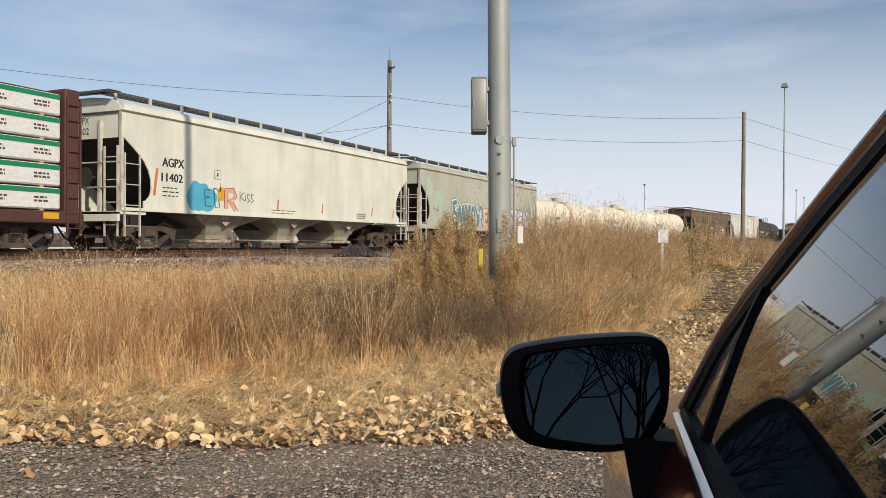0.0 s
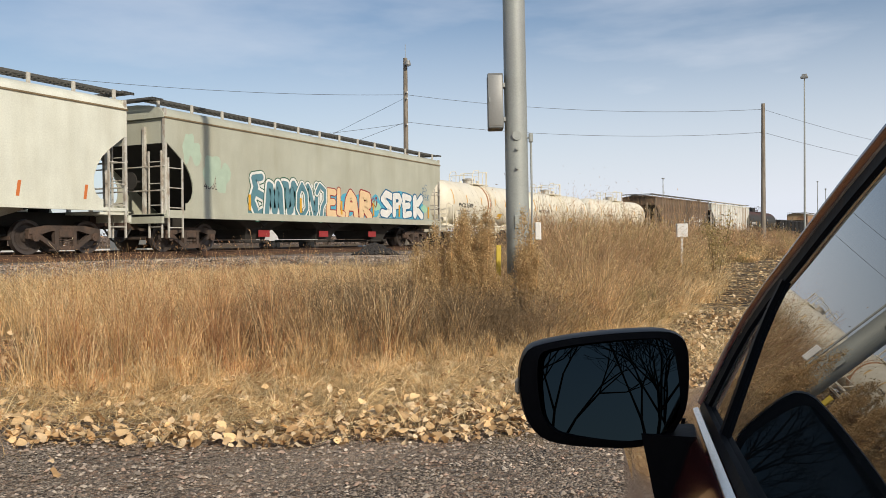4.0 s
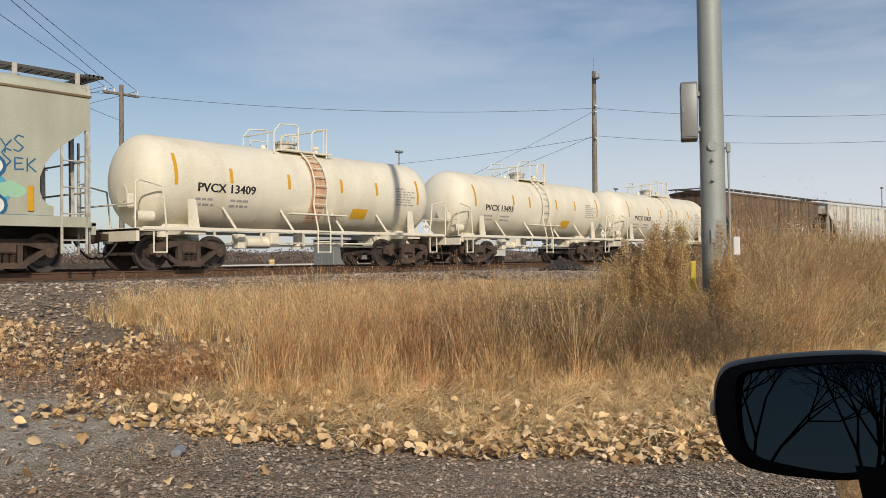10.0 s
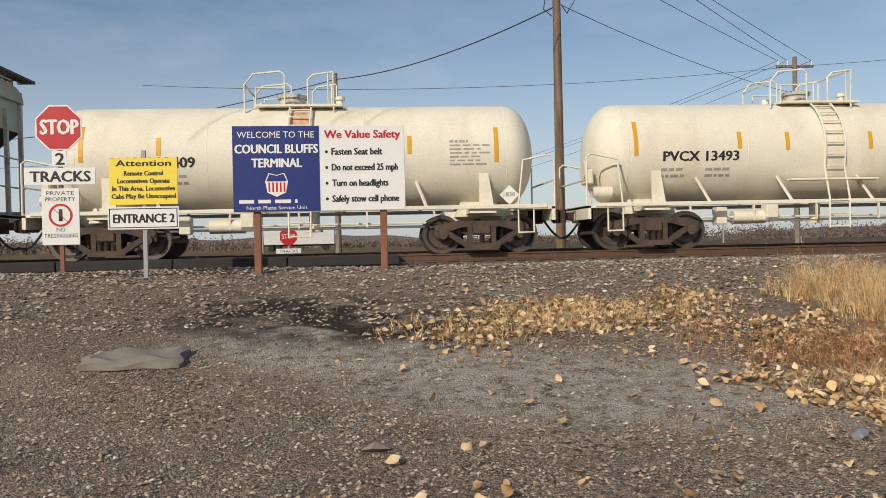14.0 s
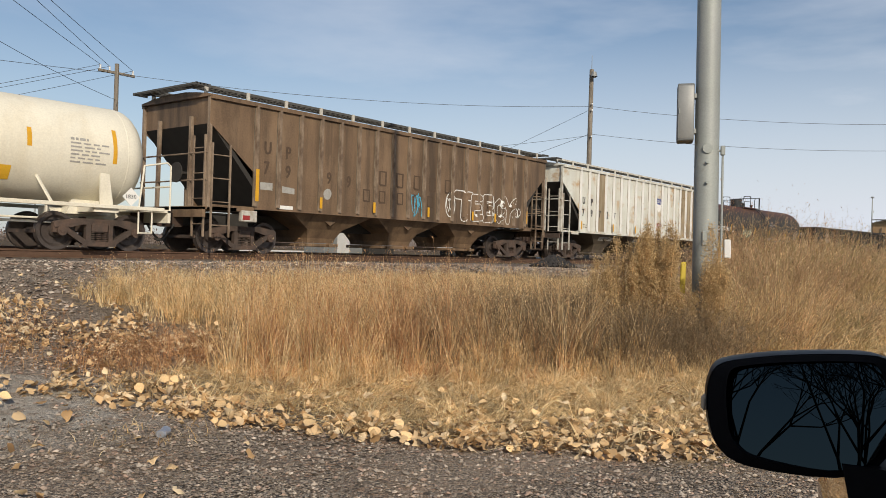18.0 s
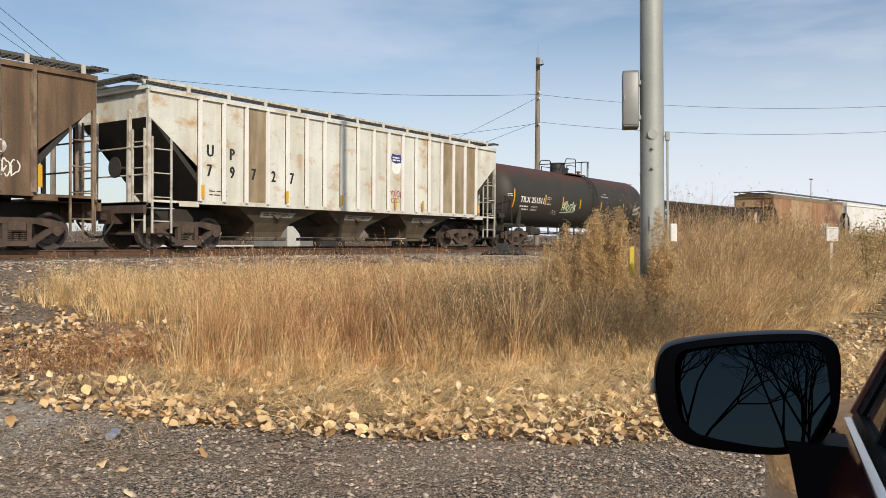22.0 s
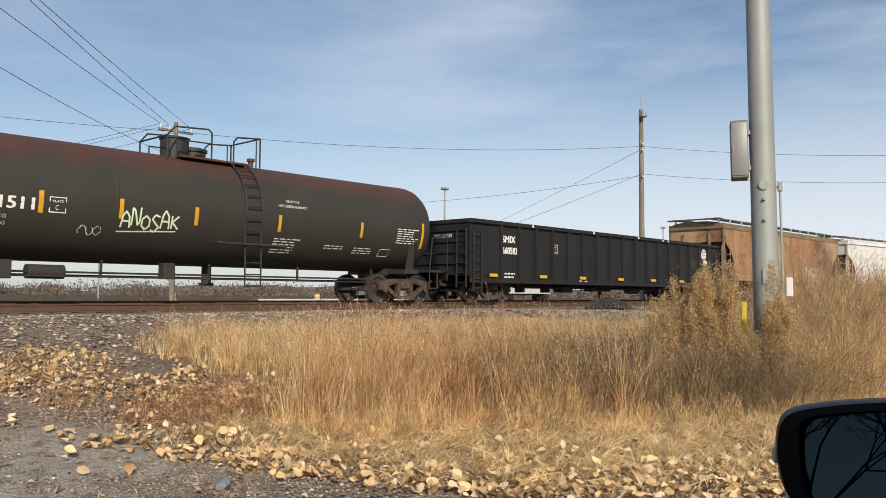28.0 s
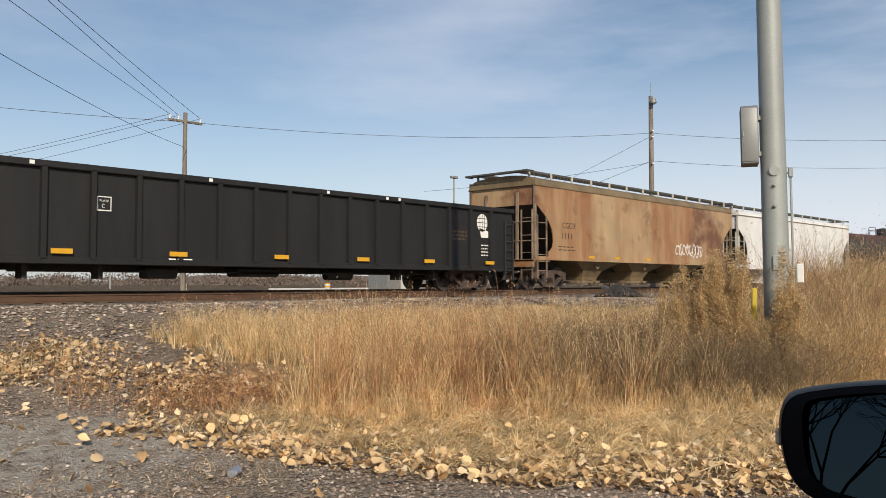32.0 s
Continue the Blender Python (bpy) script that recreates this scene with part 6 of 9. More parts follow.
marker(9.50, 3.93, 1.20, yellow_plastic, "yellow utility marker post beside the steel pole", 0.065)
wb = thing("utility_pedestal", pose(18.7, 3.2, ground_z(18.7, 3.2), 0, 0, -70), "white utility pedestal on a thin stake", "utility box")
part("stake", Build().bar((0, 0, -0.1), (0, 0, 1.3), 0.05, 0.05), white_plastic, wb)
part("box", Build().bev(-0.12, 0.12, -0.08, 0.08, 1.30, 1.58, 0.012), white_plastic, wb)
part("cover", Build().bev(-0.128, 0.128, -0.088, 0.088, 1.57, 1.61, 0.01), white_plastic, wb)


# ---- wooden poles and wires ----
def timber_pole(x, y, top, r, mat, label, lean=0.0):
    z = ground_z(x, y)
    p = thing("utility_pole", pose(x, y, z, 0, lean, 0), label, "utility pole", "utility poles")
    part("shaft", Build().cyl((0, 0, -0.3), (0, 0, top - z), r, r * 0.72, n=16), mat, p)
    return p, top - z


lp, h = timber_pole(46.3, 25.6, 13.3, 0.19, grey_pole, "grey timber pole with a lamp and wires behind the train")
part("lamp_bracket", Build().tube([(0, 0, h - 0.5), (-0.25, -0.3, h - 0.35)], 0.03).cyl((0, 0, h), (0, 0, h + 0.9), 0.02, n=6), galv, lp)
part("lamp_head", Build().cyl((-0.3, -0.35, h - 0.55), (-0.3, -0.35, h - 0.25), 0.22, 0.14, n=14).cyl((-0.3, -0.35, h - 0.62), (-0.3, -0.35, h - 0.55), 0.12, n=12), grey_box, lp)
for z in (h - 2.3, h - 2.7, h - 4.4):
    part("insulator", Build().cyl((-0.13, -0.13, z), (-0.28, -0.28, z), 0.05, n=8).cyl((0.13, 0.13, z), (0.28, 0.2, z), 0.05, n=8), white_plastic, lp)
p2, h2 = timber_pole(59.8, 4.7, 10.6, 0.17, grey_pole, "grey timber pole beside the curving track")
xp, hx = timber_pole(5.95, 26.1, 12.6, 0.165, wood_pole, "brown timber pole carrying three transformers")
part("cross_arm", Build().bev(-0.9, 0.9, -0.06, 0.06, hx - 0.6, hx - 0.48, 0.01), wood_pole, xp)
for dx, dy, z in ((-0.46, -0.1, hx - 3.22), (-0.22, -0.42, hx - 3.05), (0.52, -0.1, hx - 2.95)):
    t = part("transformer", Build().cyl((dx, dy, z), (dx, dy, z + 0.75), 0.20, n=20).cyl((dx, dy, z + 0.75), (dx, dy, z + 0.82), 0.22, 0.12, n=20), white_plastic, xp, "pale grey cylindrical transformer")
    part("bushing", Build().cyl((dx + 0.06, dy, z + 0.8), (dx + 0.06, dy, z + 1.0), 0.035, n=8).cyl((dx - 0.08, dy, z + 0.8), (dx - 0.08, dy, z + 0.98), 0.035, n=8), grey_box, t)
    part("transformer_bracket", Build().bar((0, 0, z + 0.3), (dx, dy, z + 0.3), 0.05, 0.06), galv, t)
part("cable_loop", Build().tube([(0.5, -0.1, hx - 2.9), (0.55, -0.2, hx - 3.5), (0.3, -0.2, hx - 3.9), (0.1, -0.18, hx - 3.6)], 0.015).tube([(-0.4, -0.3, hx - 3.2), (-0.5, -0.3, hx - 3.8), (-0.2, -0.2, hx - 4.0)], 0.015), black_cable, xp)
lpole, hl = timber_pole(-2.1, 40.0, 9.75, 0.16, grey_pole, "dark timber pole far behind the train")
ap, ha = timber_pole(21.6, 40.0, 10.5, 0.15, grey_pole, "grey timber pole with a cross arm behind the tracks")
part("cross_arm", Build().bev(-1.0, 1.0, -0.06, 0.06, ha - 0.55, ha - 0.42, 0.01), grey_pole, ap)
for dx in (-0.9, -0.4, 0.9):
    part("insulator", Build().cyl((dx, 0, ha - 0.42), (dx, 0, ha - 0.2), 0.05, n=8), white_plastic, ap)
lt = thing("light_mast", pose(74.9, 2.6, ground_z(74.9, 2.6)), "thin tall steel light mast with a small head", "light mast")
part("mast", Build().cyl((0, 0, 0), (0, 0, 15), 0.10, 0.05, n=12), galv, lt)
part("lamp_head", Build().bev(-0.35, 0.35, -0.2, 0.2, 14.9, 15.15, 0.04).bev(-0.5, -0.2, -0.3, 0.3, 14.75, 14.95, 0.04), grey_box, lt)


def wire(a, b, sag, r=0.012, label="thin black overhead wire between timber poles"):
    a, b = Vector(a), Vector(b)
    pts = [a.lerp(b, i / 18) - Vector((0, 0, sag * 4 * (i / 18) * (1 - i / 18))) for i in range(19)]
    whole("overhead_wire", Build().tube(pts, r, 5), black_cable, pose(0, 0, 0), label, "wire", "overhead wires")


LP = (46.3, 25.6)
wire((*LP, 10.9), (59.8, 4.7, 10.2), 0.55)
wire((*LP, 9.1), (59.8, 4.7, 8.6), 0.55)
wire((*LP, 10.9), (21.6, 40.0, 10.0), 0.55)
wire((21.6, 40.0, 10.0), (-12.0, 42.0, 9.6), 0.6)
wire((*LP, 10.7), (56.2, 49.0, 6.7), 0.1)
wire((*LP, 9.1), (39.8, 38.6, 3.9), 0.1)
wire((*LP, 9.0), (44.2, 44.2, 8.4), 0.2)
wire((59.8, 4.7, 10.2), (110, -14, 10.5), 0.6)
wire((59.8, 4.7, 8.6), (110, -14, 8.8), 0.6)
for x0, x1 in ((-0.9, -12.2), (-0.4, -8.6), (0.9, -9.5)):
    wire((21.6 + x0, 40.0, 10.3), (x1, 6.0, 11.2), 0.3, 0.012)
    wire((21.6 + x0, 40.0, 10.3), (6.0 + x0 * 2, 75.0, 6.5), 0.5)
wire((5.95, 26.1, 9.1), (21.6, 40.0, 8.6), 0.3)
wire((5.95, 26.1, 9.0), (-2.1, 40.0, 9.45), 0.45, 0.024)
wire((5.95, 26.1, 9.9), (-16.0, 34.0, 12.5), 0.3)
wire((-2.1, 40.0, 9.45), (-22, 44.0, 7.0), 0.5, 0.024)
wire((-2.1, 40.0, 6.8), (-22, 44.0, 5.6), 0.3)

# ---- signs ----
sign_white = material("white_sign_sheeting", (0.72, 0.72, 0.70), 0.4, 0, 0.05, 4)
sign_blue = material("dark_blue_sign_sheeting", (0.015, 0.030, 0.16), 0.4, 0, 0.08, 4)
sign_yellow = material("yellow_sign_sheeting", (0.80, 0.62, 0.06), 0.4, 0, 0.06, 4)
sign_red = material("red_sign_sheeting", (0.45, 0.015, 0.02), 0.4, 0, 0.08, 4)
post_brown = material("rust_brown_post", (0.22, 0.10, 0.06), 0.8, 0, 0.25, 5)


def on_board(y):
    return lambda x, z: (x, y, z)


def text_mid(word, x, z, cap, mat, parent, width, y, bold=0.0):
    lettering(word, x - width / 2, z, cap, mat, parent, width, on_board(y), bold)


gz = ground_z(-0.85, 11.55)
ws = thing("welcome_sign", pose(-0.855, 11.55, 0, 0, 0, 1.2), "blue and white site welcome board on two brown posts", "sign")
part("board", Build().bev(-1.22, 1.22, -0.02, 0.02, 1.75, 2.97, 0.006), sign_white, ws)
part("blue_panel", Build().box(-1.218, 0.0, -0.026, -0.021, 1.752, 2.968), sign_blue, ws)
for x in (-0.90, 0.90):
    part("post", Build().bev(x - 0.05, x + 0.05, 0.02, 0.12, gz - 0.2, 1.9, 0.008), post_brown, ws)
text_mid("WELCOME TO THE", -0.61, 2.80, 0.095, sign_white, ws, 1.08, -0.029)
text_mid("COUNCIL BLUFFS", -0.61, 2.58, 0.13, sign_white, ws, 1.16, -0.029, 0.012)
text_mid("TERMINAL", -0.61, 2.38, 0.13, sign_white, ws, 0.70, -0.029, 0.012)
text_mid("North Platte Service Unit", -0.61, 1.78, 0.055, sign_white, ws, 0.85, -0.029)
bars(ws, -1.14, 1.87, 1.06, 1, sign_white, -0.029, 0.1, 0.05, seed=3, name="address_line")
part("shield", Build().prism([(-0.74, 2.02), (-0.61, 1.96), (-0.48, 2.02), (-0.45, 2.18), (-0.50, 2.30), (-0.61, 2.27), (-0.72, 2.30), (-0.77, 2.18)], "y", -0.031, -0.028), sign_white, ws, "railway shield emblem")
part("shield_top", Build().prism([(-0.755, 2.18), (-0.465, 2.18), (-0.51, 2.285), (-0.61, 2.26), (-0.71, 2.285)], "y", -0.034, -0.032), sign_blue, ws)
for i in range(5):
    x = -0.725 + i * 0.053
    part("shield_stripe", Build().box(x, x + 0.024, -0.034, -0.032, 2.03, 2.165), sign_red, ws)
lettering("We Value Safety", 0.07, 2.79, 0.115, sign_red, ws, 1.08, on_board(-0.024), 0.008)
for i, w in enumerate(("Fasten Seat belt", "Do not exceed 25 mph", "Turn on headlights", "Safely stow cell phone")):
    z = 2.55 - 0.225 * i
    lettering(w, 0.17, z, 0.10, black_ink, ws, (0.72, 0.94, 0.80, 0.95)[i], on_board(-0.024), 0.005)
    part("bullet", Build().cyl((0.10, -0.021, z + 0.045), (0.10, -0.024, z + 0.045), 0.022, n=12), black_ink, ws)

gz = ground_z(-3.3, 11.3)
at = thing("attention_sign", pose(-3.25, 11.3, 0), "yellow attention sign above a white entrance plate on one post", "sign")
part("post", Build().bev(-0.03, 0.03, 0.012, 0.05, gz - 0.2, 2.62, 0.004), galv, at)
part("yellow_plate", Build().bev(-0.46, 0.46, -0.008, 0.008, 1.87, 2.51, 0.003), sign_yellow, at)
part("white_plate", Build().bev(-0.49, 0.47, -0.008, 0.008, 1.53, 1.84, 0.003), sign_white, at)
part("plate_border", Build().box(-0.47, 0.45, -0.0105, -0.009, 1.55, 1.562).box(-0.47, 0.45, -0.0105, -0.009, 1.808, 1.82).box(-0.47, -0.458, -0.0105, -0.009, 1.55, 1.82).box(0.438, 0.45, -0.0105, -0.009, 1.55, 1.82), black_ink, at)
text_mid("Attention", 0, 2.40, 0.085, black_ink, at, 0.74, -0.011, 0.008)
for i, (w, wd) in enumerate((("Remote Control", 0.52), ("Locomotives Operate", 0.70), ("In This Area. Locomotive", 0.84), ("Cabs May Be Unoccupied", 0.86))):
    text_mid(w, 0, 2.27 - 0.105 * i, 0.068, black_ink, at, wd, -0.011, 0.004)
text_mid("ENTRANCE 2", -0.01, 1.62, 0.125, black_ink, at, 0.82, -0.011, 0.01)

gz = ground_z(-5.25, 13.6)
sp = thing("stop_sign", pose(-5.25, 13.6, 0), "red stop sign with track and no-trespassing plates on a post", "sign")
part("post", Build().bev(-0.035, 0.035, 0.012, 0.06, gz - 0.2, 3.6, 0.004), post_brown, sp)
octa = [(0.40 * math.cos(math.pi / 8 + k * math.pi / 4), 3.28 + 0.40 * math.sin(math.pi / 8 + k * math.pi / 4)) for k in range(8)]
part("octagon", Build().prism(octa, "y", -0.008, 0.008), sign_white, sp)
part("octagon_face", Build().prism([(x * 0.94, 3.28 + (z - 3.28) * 0.94) for x, z in octa], "y", -0.012, -0.0085), sign_red, sp)
text_mid("STOP", 0, 3.17, 0.25, sign_white, sp, 0.60, -0.015, 0.015)
part("count_plate", Build().bev(-0.12, 0.12, -0.008, 0.008, 2.64, 2.90, 0.003), sign_white, sp)
text_mid("2", 0, 2.67, 0.20, black_ink, sp, 0.13, -0.011, 0.012)
part("tracks_plate", Build().bev(-0.57, 0.57, -0.008, 0.008, 2.34, 2.62, 0.003), sign_white, sp)
text_mid("TRACKS", 0, 2.39, 0.18, black_ink, sp, 0.96, -0.011, 0.014)
part("notice_plate", Build().bev(-0.30, 0.30, -0.008, 0.008, 1.35, 2.28, 0.003), sign_white, sp)
text_mid("PRIVATE", 0, 2.17, 0.07, black_ink, sp, 0.44, -0.011)
text_mid("PROPERTY", 0, 2.07, 0.07, black_ink, sp, 0.48, -0.011)
text_mid("NO", 0, 1.57, 0.07, black_ink, sp, 0.14, -0.011)
text_mid("TRESPASSING", 0, 1.47, 0.07, black_ink, sp, 0.54, -0.011)
ring = Build()
ring.loft([[(r * math.cos(a), -0.011 - d, 1.84 + r * math.sin(a)) for a in np.linspace(0, 2 * math.pi, 29)[:-1]] for r, d in ((0.155, 0), (0.155, 0.003), (0.19, 0.003), (0.19, 0))], caps=False)
ring.bar((-0.115, -0.0135, 1.955), (0.115, -0.0135, 1.725), 0.004, 0.035, (0, 1, 0))
part("prohibition_ring", ring, sign_red, sp)
part("symbol", Build().bev(-0.03, 0.03, -0.0105, -0.009, 1.74, 1.94, 0.001), black_ink, sp)

fs = thing("far_stop_sign", pose(-3.0, 24.5 + 1.8, 0), "small red stop sign beyond the tracks", "sign")
part("post", Build().bev(-0.03, 0.03, 0.01, 0.05, 0.3, 1.9, 0.004), galv, fs)
part("octagon", Build().prism([(0.3 * math.cos(math.pi / 8 + k * math.pi / 4), 1.55 + 0.3 * math.sin(math.pi / 8 + k * math.pi / 4)) for k in range(8)], "y", -0.008, 0.008), sign_red, fs)
text_mid("STOP", 0, 1.48, 0.16, sign_white, fs, 0.42, -0.012)
part("plate", Build().bev(-0.4, 0.4, -0.008, 0.008, 1.0, 1.16, 0.003), sign_white, fs)
text_mid("TRACKS", 0, 1.03, 0.1, black_ink, fs, 0.6, -0.011)

# ---- rubber crossing panels, mat, loose things ----
panel_mat = material("black_rubber_crossing_panel", (0.03, 0.028, 0.026), 0.85, 0, 0.3, 3)
for k, x in enumerate((-10.4, -8.0, -5.6, -3.2, -0.8)):
    whole("crossing_panel", Build().bev(-1.19, 1.19, -0.5, 0.5, -0.20, 0.015, 0.02), panel_mat, pose(x, TRACK_Y - 1.35, RAIL_Z), "black rubber level crossing panel against the rail", "crossing panel", "crossing panels")
canvas = material("grey_brown_canvas", (0.24, 0.215, 0.18), 0.9, 0, 0.15, 4, (0.17, 0.15, 0.125), 0.5, (3, 3, 3))
mb = Build()
nu, nv = 14, 9
top = [[(-0.40 + 0.80 * i / nu + 0.03 * math.sin(j), -0.24 + 0.48 * j / nv + 0.02 * math.sin(i * 0.9), 0.055 + 0.018 * math.sin(i * 0.8 + j * 0.5) - (0.03 if j in (0, nv) or i in (0, nu) else 0)) for i in range(nu + 1)] for j in range(nv + 1)]
vs = [p for r in top for p in r] + [(p[0], p[1], -0.02) for r in top for p in r]
n1 = (nu + 1) * (nv + 1)
fs_ = [(j * (nu + 1) + i, j * (nu + 1) + i + 1, (j + 1) * (nu + 1) + i + 1, (j + 1) * (nu + 1) + i) for j in range(nv) for i in range(nu)]
rim = [i for i in range(nu + 1)] + [(nu + 1) * j + nu for j in range(1, nv + 1)] + [(nu + 1) * nv + i for i in range(nu - 1, -1, -1)] + [(nu + 1) * j for j in range(nv - 1, 0, -1)]
fs_ += [(a, b, b + n1, a + n1) for a, b in zip(rim, rim[1:] + rim[:1])]
mb.add(vs, fs_)
whole("folded_mat", mb, canvas, pose(-2.1, 6.92, ground_z(-2.1, 6.92) + 0.03, 6, 0, 4), "grey-brown folded canvas mat lying on gravel", "mat")
can_mat = material("crushed_aluminium", (0.5, 0.52, 0.56), 0.35, 0.7, 0.2, 20)
whole("crushed_can", Build().loft([[(x, r * math.cos(a) * 1.1, 0.03 + r * math.sin(a) * k) for a in np.linspace(0, 2 * math.pi, 15)[:-1]] for x, r, k in ((-0.055, 0.022, 1), (-0.045, 0.032, 0.8), (-0.01, 0.030, 0.55), (0.02, 0.033, 0.7), (0.05, 0.031, 1), (0.058, 0.024, 1))]), can_mat, pose(2.8, 4.5, ground_z(2.8, 4.5), 0, 0, 40), "crushed aluminium can lying on gravel", "can")
rubble = material("dark_rubble", (0.035, 0.032, 0.03), 0.9, 0, 0.4, 5)

# ---- the parked car beside the camera ----
def car_paint():
    m = material("maroon_metallic_car_paint", (0.10, 0.016, 0.015), 0.22, 0.35, 0.06, 3, bump=0, spec=0.5)
    p = m.node_tree.nodes["Principled BSDF"]
    p.inputs["Coat Weight"].default_value, p.inputs["Coat Roughness"].default_value = 0.5, 0.03
    return m


maroon_paint = car_paint()
gloss_black = material("gloss_black_plastic", (0.008, 0.008, 0.009), 0.45, 0, 0.05, 5, bump=0, spec=0.14)
matte_black = material("matte_black_plastic", (0.006, 0.006, 0.007), 0.6, 0, 0.1, 60, bump=0.05, spec=0.12)
chrome_trim = material("satin_chrome_trim", (0.66, 0.65, 0.63), 0.25, 1.0, 0.04, 6, bump=0)
side_glass = material("dark_tinted_side_glass", (0.012, 0.014, 0.015), 0.0, 0, 0.02, 3, bump=0, spec=0.85)
mirror_glass = material("dimmed_mirror_glass", (0.017, 0.026, 0.032), 0.0, 1.0, 0.0, 3, bump=0)
lamp_plastic = material("beige_lamp_plastic", (0.45, 0.38, 0.28), 0.3, 0, 0.05, 6, bump=0)
tyre_rubber = material("tyre_rubber", (0.02, 0.02, 0.02), 0.8, 0, 0.2, 20)
alloy = material("silver_alloy", (0.5, 0.5, 0.5), 0.3, 0.9, 0.05, 6)
car = thing("parked_car", pose(1.11, 0.16, 0, 0, 0, 14), "dark maroon parked car with black door mirror and chrome trim", "car")
CW = -1.78


def belt(x):
    return 1.034 - 0.07 * max(x, -0.7) if x < 0.2 else 1.020 - 0.085 * (x - 0.2) - 0.10 * (x - 0.2) ** 2


def body_ring(x):
    zb = belt(x)
    tuck = 0.10 * smooth(1.0, 1.75, x)
    top = [(-0.030, zb + 0.006), (-0.012, zb), (0.012, zb - 0.03), (0.038, zb - 0.11)] if x < 0.25 else [(-0.075, zb + 0.012), (-0.030, zb - 0.008), (0.006, zb - 0.045), (0.036, zb - 0.12)]
    half = top + [ (0.048, 0.78), (0.040, 0.52), (0.010, 0.30), (-0.05, 0.20)]
    swell = 0.055 * math.exp(-((x - 0.95) / 0.55) ** 2)
    half = [(y - tuck + (swell if z < zb - 0.05 else swell * 0.5), z) for y, z in half]
    crown = [(-0.25, zb + 0.045), (-0.89, zb + 0.085), (CW + 0.25, zb + 0.045)] if x > 0.35 else [(-0.25, zb - 0.02), (-0.89, zb - 0.02), (CW + 0.25, zb - 0.02)]
    far = [(CW - y, z) for y, z in half]
    ring = list(reversed(half)) + crown + far
    return [(x, y, z) for y, z in ring]


stations = [-2.9, -2.6, -2.2, -1.7, -1.2, -0.8, -0.4, -0.1, 0.2, 0.32, 0.38, 0.6, 0.9, 1.3, 1.6, 1.72]
part("body", Build().loft([body_ring(x) for x in stations]), maroon_paint, car, angle=40)
part("front_fascia", Build().bev(1.69, 1.745, CW + 0.06, -0.06, 0.22, 0.675, 0.02), maroon_paint, car)
part("grille", Build().bev(1.74, 1.76, CW + 0.45, -0.45, 0.62, 0.66, 0.008), gloss_black, car)
for y in (-0.26, CW + 0.26):
    part("headlight", Build().bev(1.735, 1.77, y - 0.16, y + 0.16, 0.625, 0.67, 0.01), chrome_trim, car)
part("bumper", Build().bev(1.66, 1.82, CW + 0.14, -0.14, 0.28, 0.62, 0.05), maroon_paint, car)
# glasshouse: the side glass lies in one leaning plane; the rail follows its upper edge, then its mirror image
GN = Vector((0.065, 0.908, 0.413)).normalized()


def gy(x, z):
    """Across the car, where the plane of the side glass lies."""
    return -0.015 - ((x + 0.093) * 0.065 + (z - 1.05) * 0.413) / 0.908


edge_xz = [(0.185, 1.020), (0.180, 1.060), (0.172, 1.105), (0.145, 1.152), (0.085, 1.198), (0.002, 1.240), (-0.098, 1.296), (-0.158, 1.327), (-0.305, 1.394), (-0.55, 1.448), (-0.95, 1.482), (-1.5, 1.484), (-2.0, 1.44), (-2.45, 1.30), (-2.8, 1.12)]
rail = [(x, gy(x, z), z) for x, z in edge_xz]


def strip_along(pts, w, t, up=(0.2, 1, 0.5)):
    b = Build()
    for a, c in zip(pts[:-1], pts[1:]):
        b.bar(Vector(a), Vector(c), w, t, up)
    return b


def rail_strip(section, side=1):
    """A section of (outwards, upwards in the glass plane) metres swept along the rail."""
    rows = []
    for i, p in enumerate(rail):
        t = (Vector(rail[min(i + 1, len(rail) - 1)]) - Vector(rail[max(i - 1, 0)])).normalized()
        w = GN.cross(t)
        if w.z < 0 and i > 4:
            w = -w
        if i <= 4 and w.x < 0:
            w = -w
        rows.append([Vector(p) + GN * a + w * c for a, c in section])
    if side < 0:
        rows = [[Vector((q.x, CW - q.y, q.z)) for q in r] for r in rows]
    return Build().loft(rows, closed=False, caps=False)


for side in (1, -1):
    part("roof_rail", rail_strip([(0.0085, 0.0135), (0.0150, 0.0185), (0.0165, 0.0230), (0.0140, 0.0290), (0.004, 0.036), (-0.02, 0.043), (-0.06, 0.050)], side), maroon_paint, car, "maroon roof rail and windscreen pillar", angle=60)
    part("rail_trim", rail_strip([(0.0070, 0.0100), (0.0100, 0.0118), (0.0085, 0.0140)], side), chrome_trim, car, "thin satin chrome strip round the windows", angle=60)
    part("window_seal", rail_strip([(-0.004, -0.006), (0.003, -0.004), (0.005, 0.004), (0.0075, 0.0105)], side), matte_black, car, "black rubber window seal", angle=60)
rows = []
for (x, y, z) in rail[8:13]:
    ya, yb_ = y - 0.05, CW - y + 0.05
    rows.append([(x, ya + (yb_ - ya) * k / 8, z + 0.025 + 0.03 * math.sin(math.pi * k / 8)) for k in range(9)])
part("roof", Build().loft(rows, closed=False, caps=False), maroon_paint, car, angle=60)
ws_rows = []
for (x, y, z) in rail[2:9]:
    ya, yb_ = y - 0.05, CW - y + 0.05
    ws_rows.append([(x + 0.02 + 0.28 * math.sin(math.pi * k / 8), ya + (yb_ - ya) * k / 8, z + 0.02 + 0.03 * math.sin(math.pi * k / 8)) for k in range(9)])
part("windscreen", Build().loft(ws_rows, closed=False, caps=False), side_glass, car, angle=60)
bw_rows = []
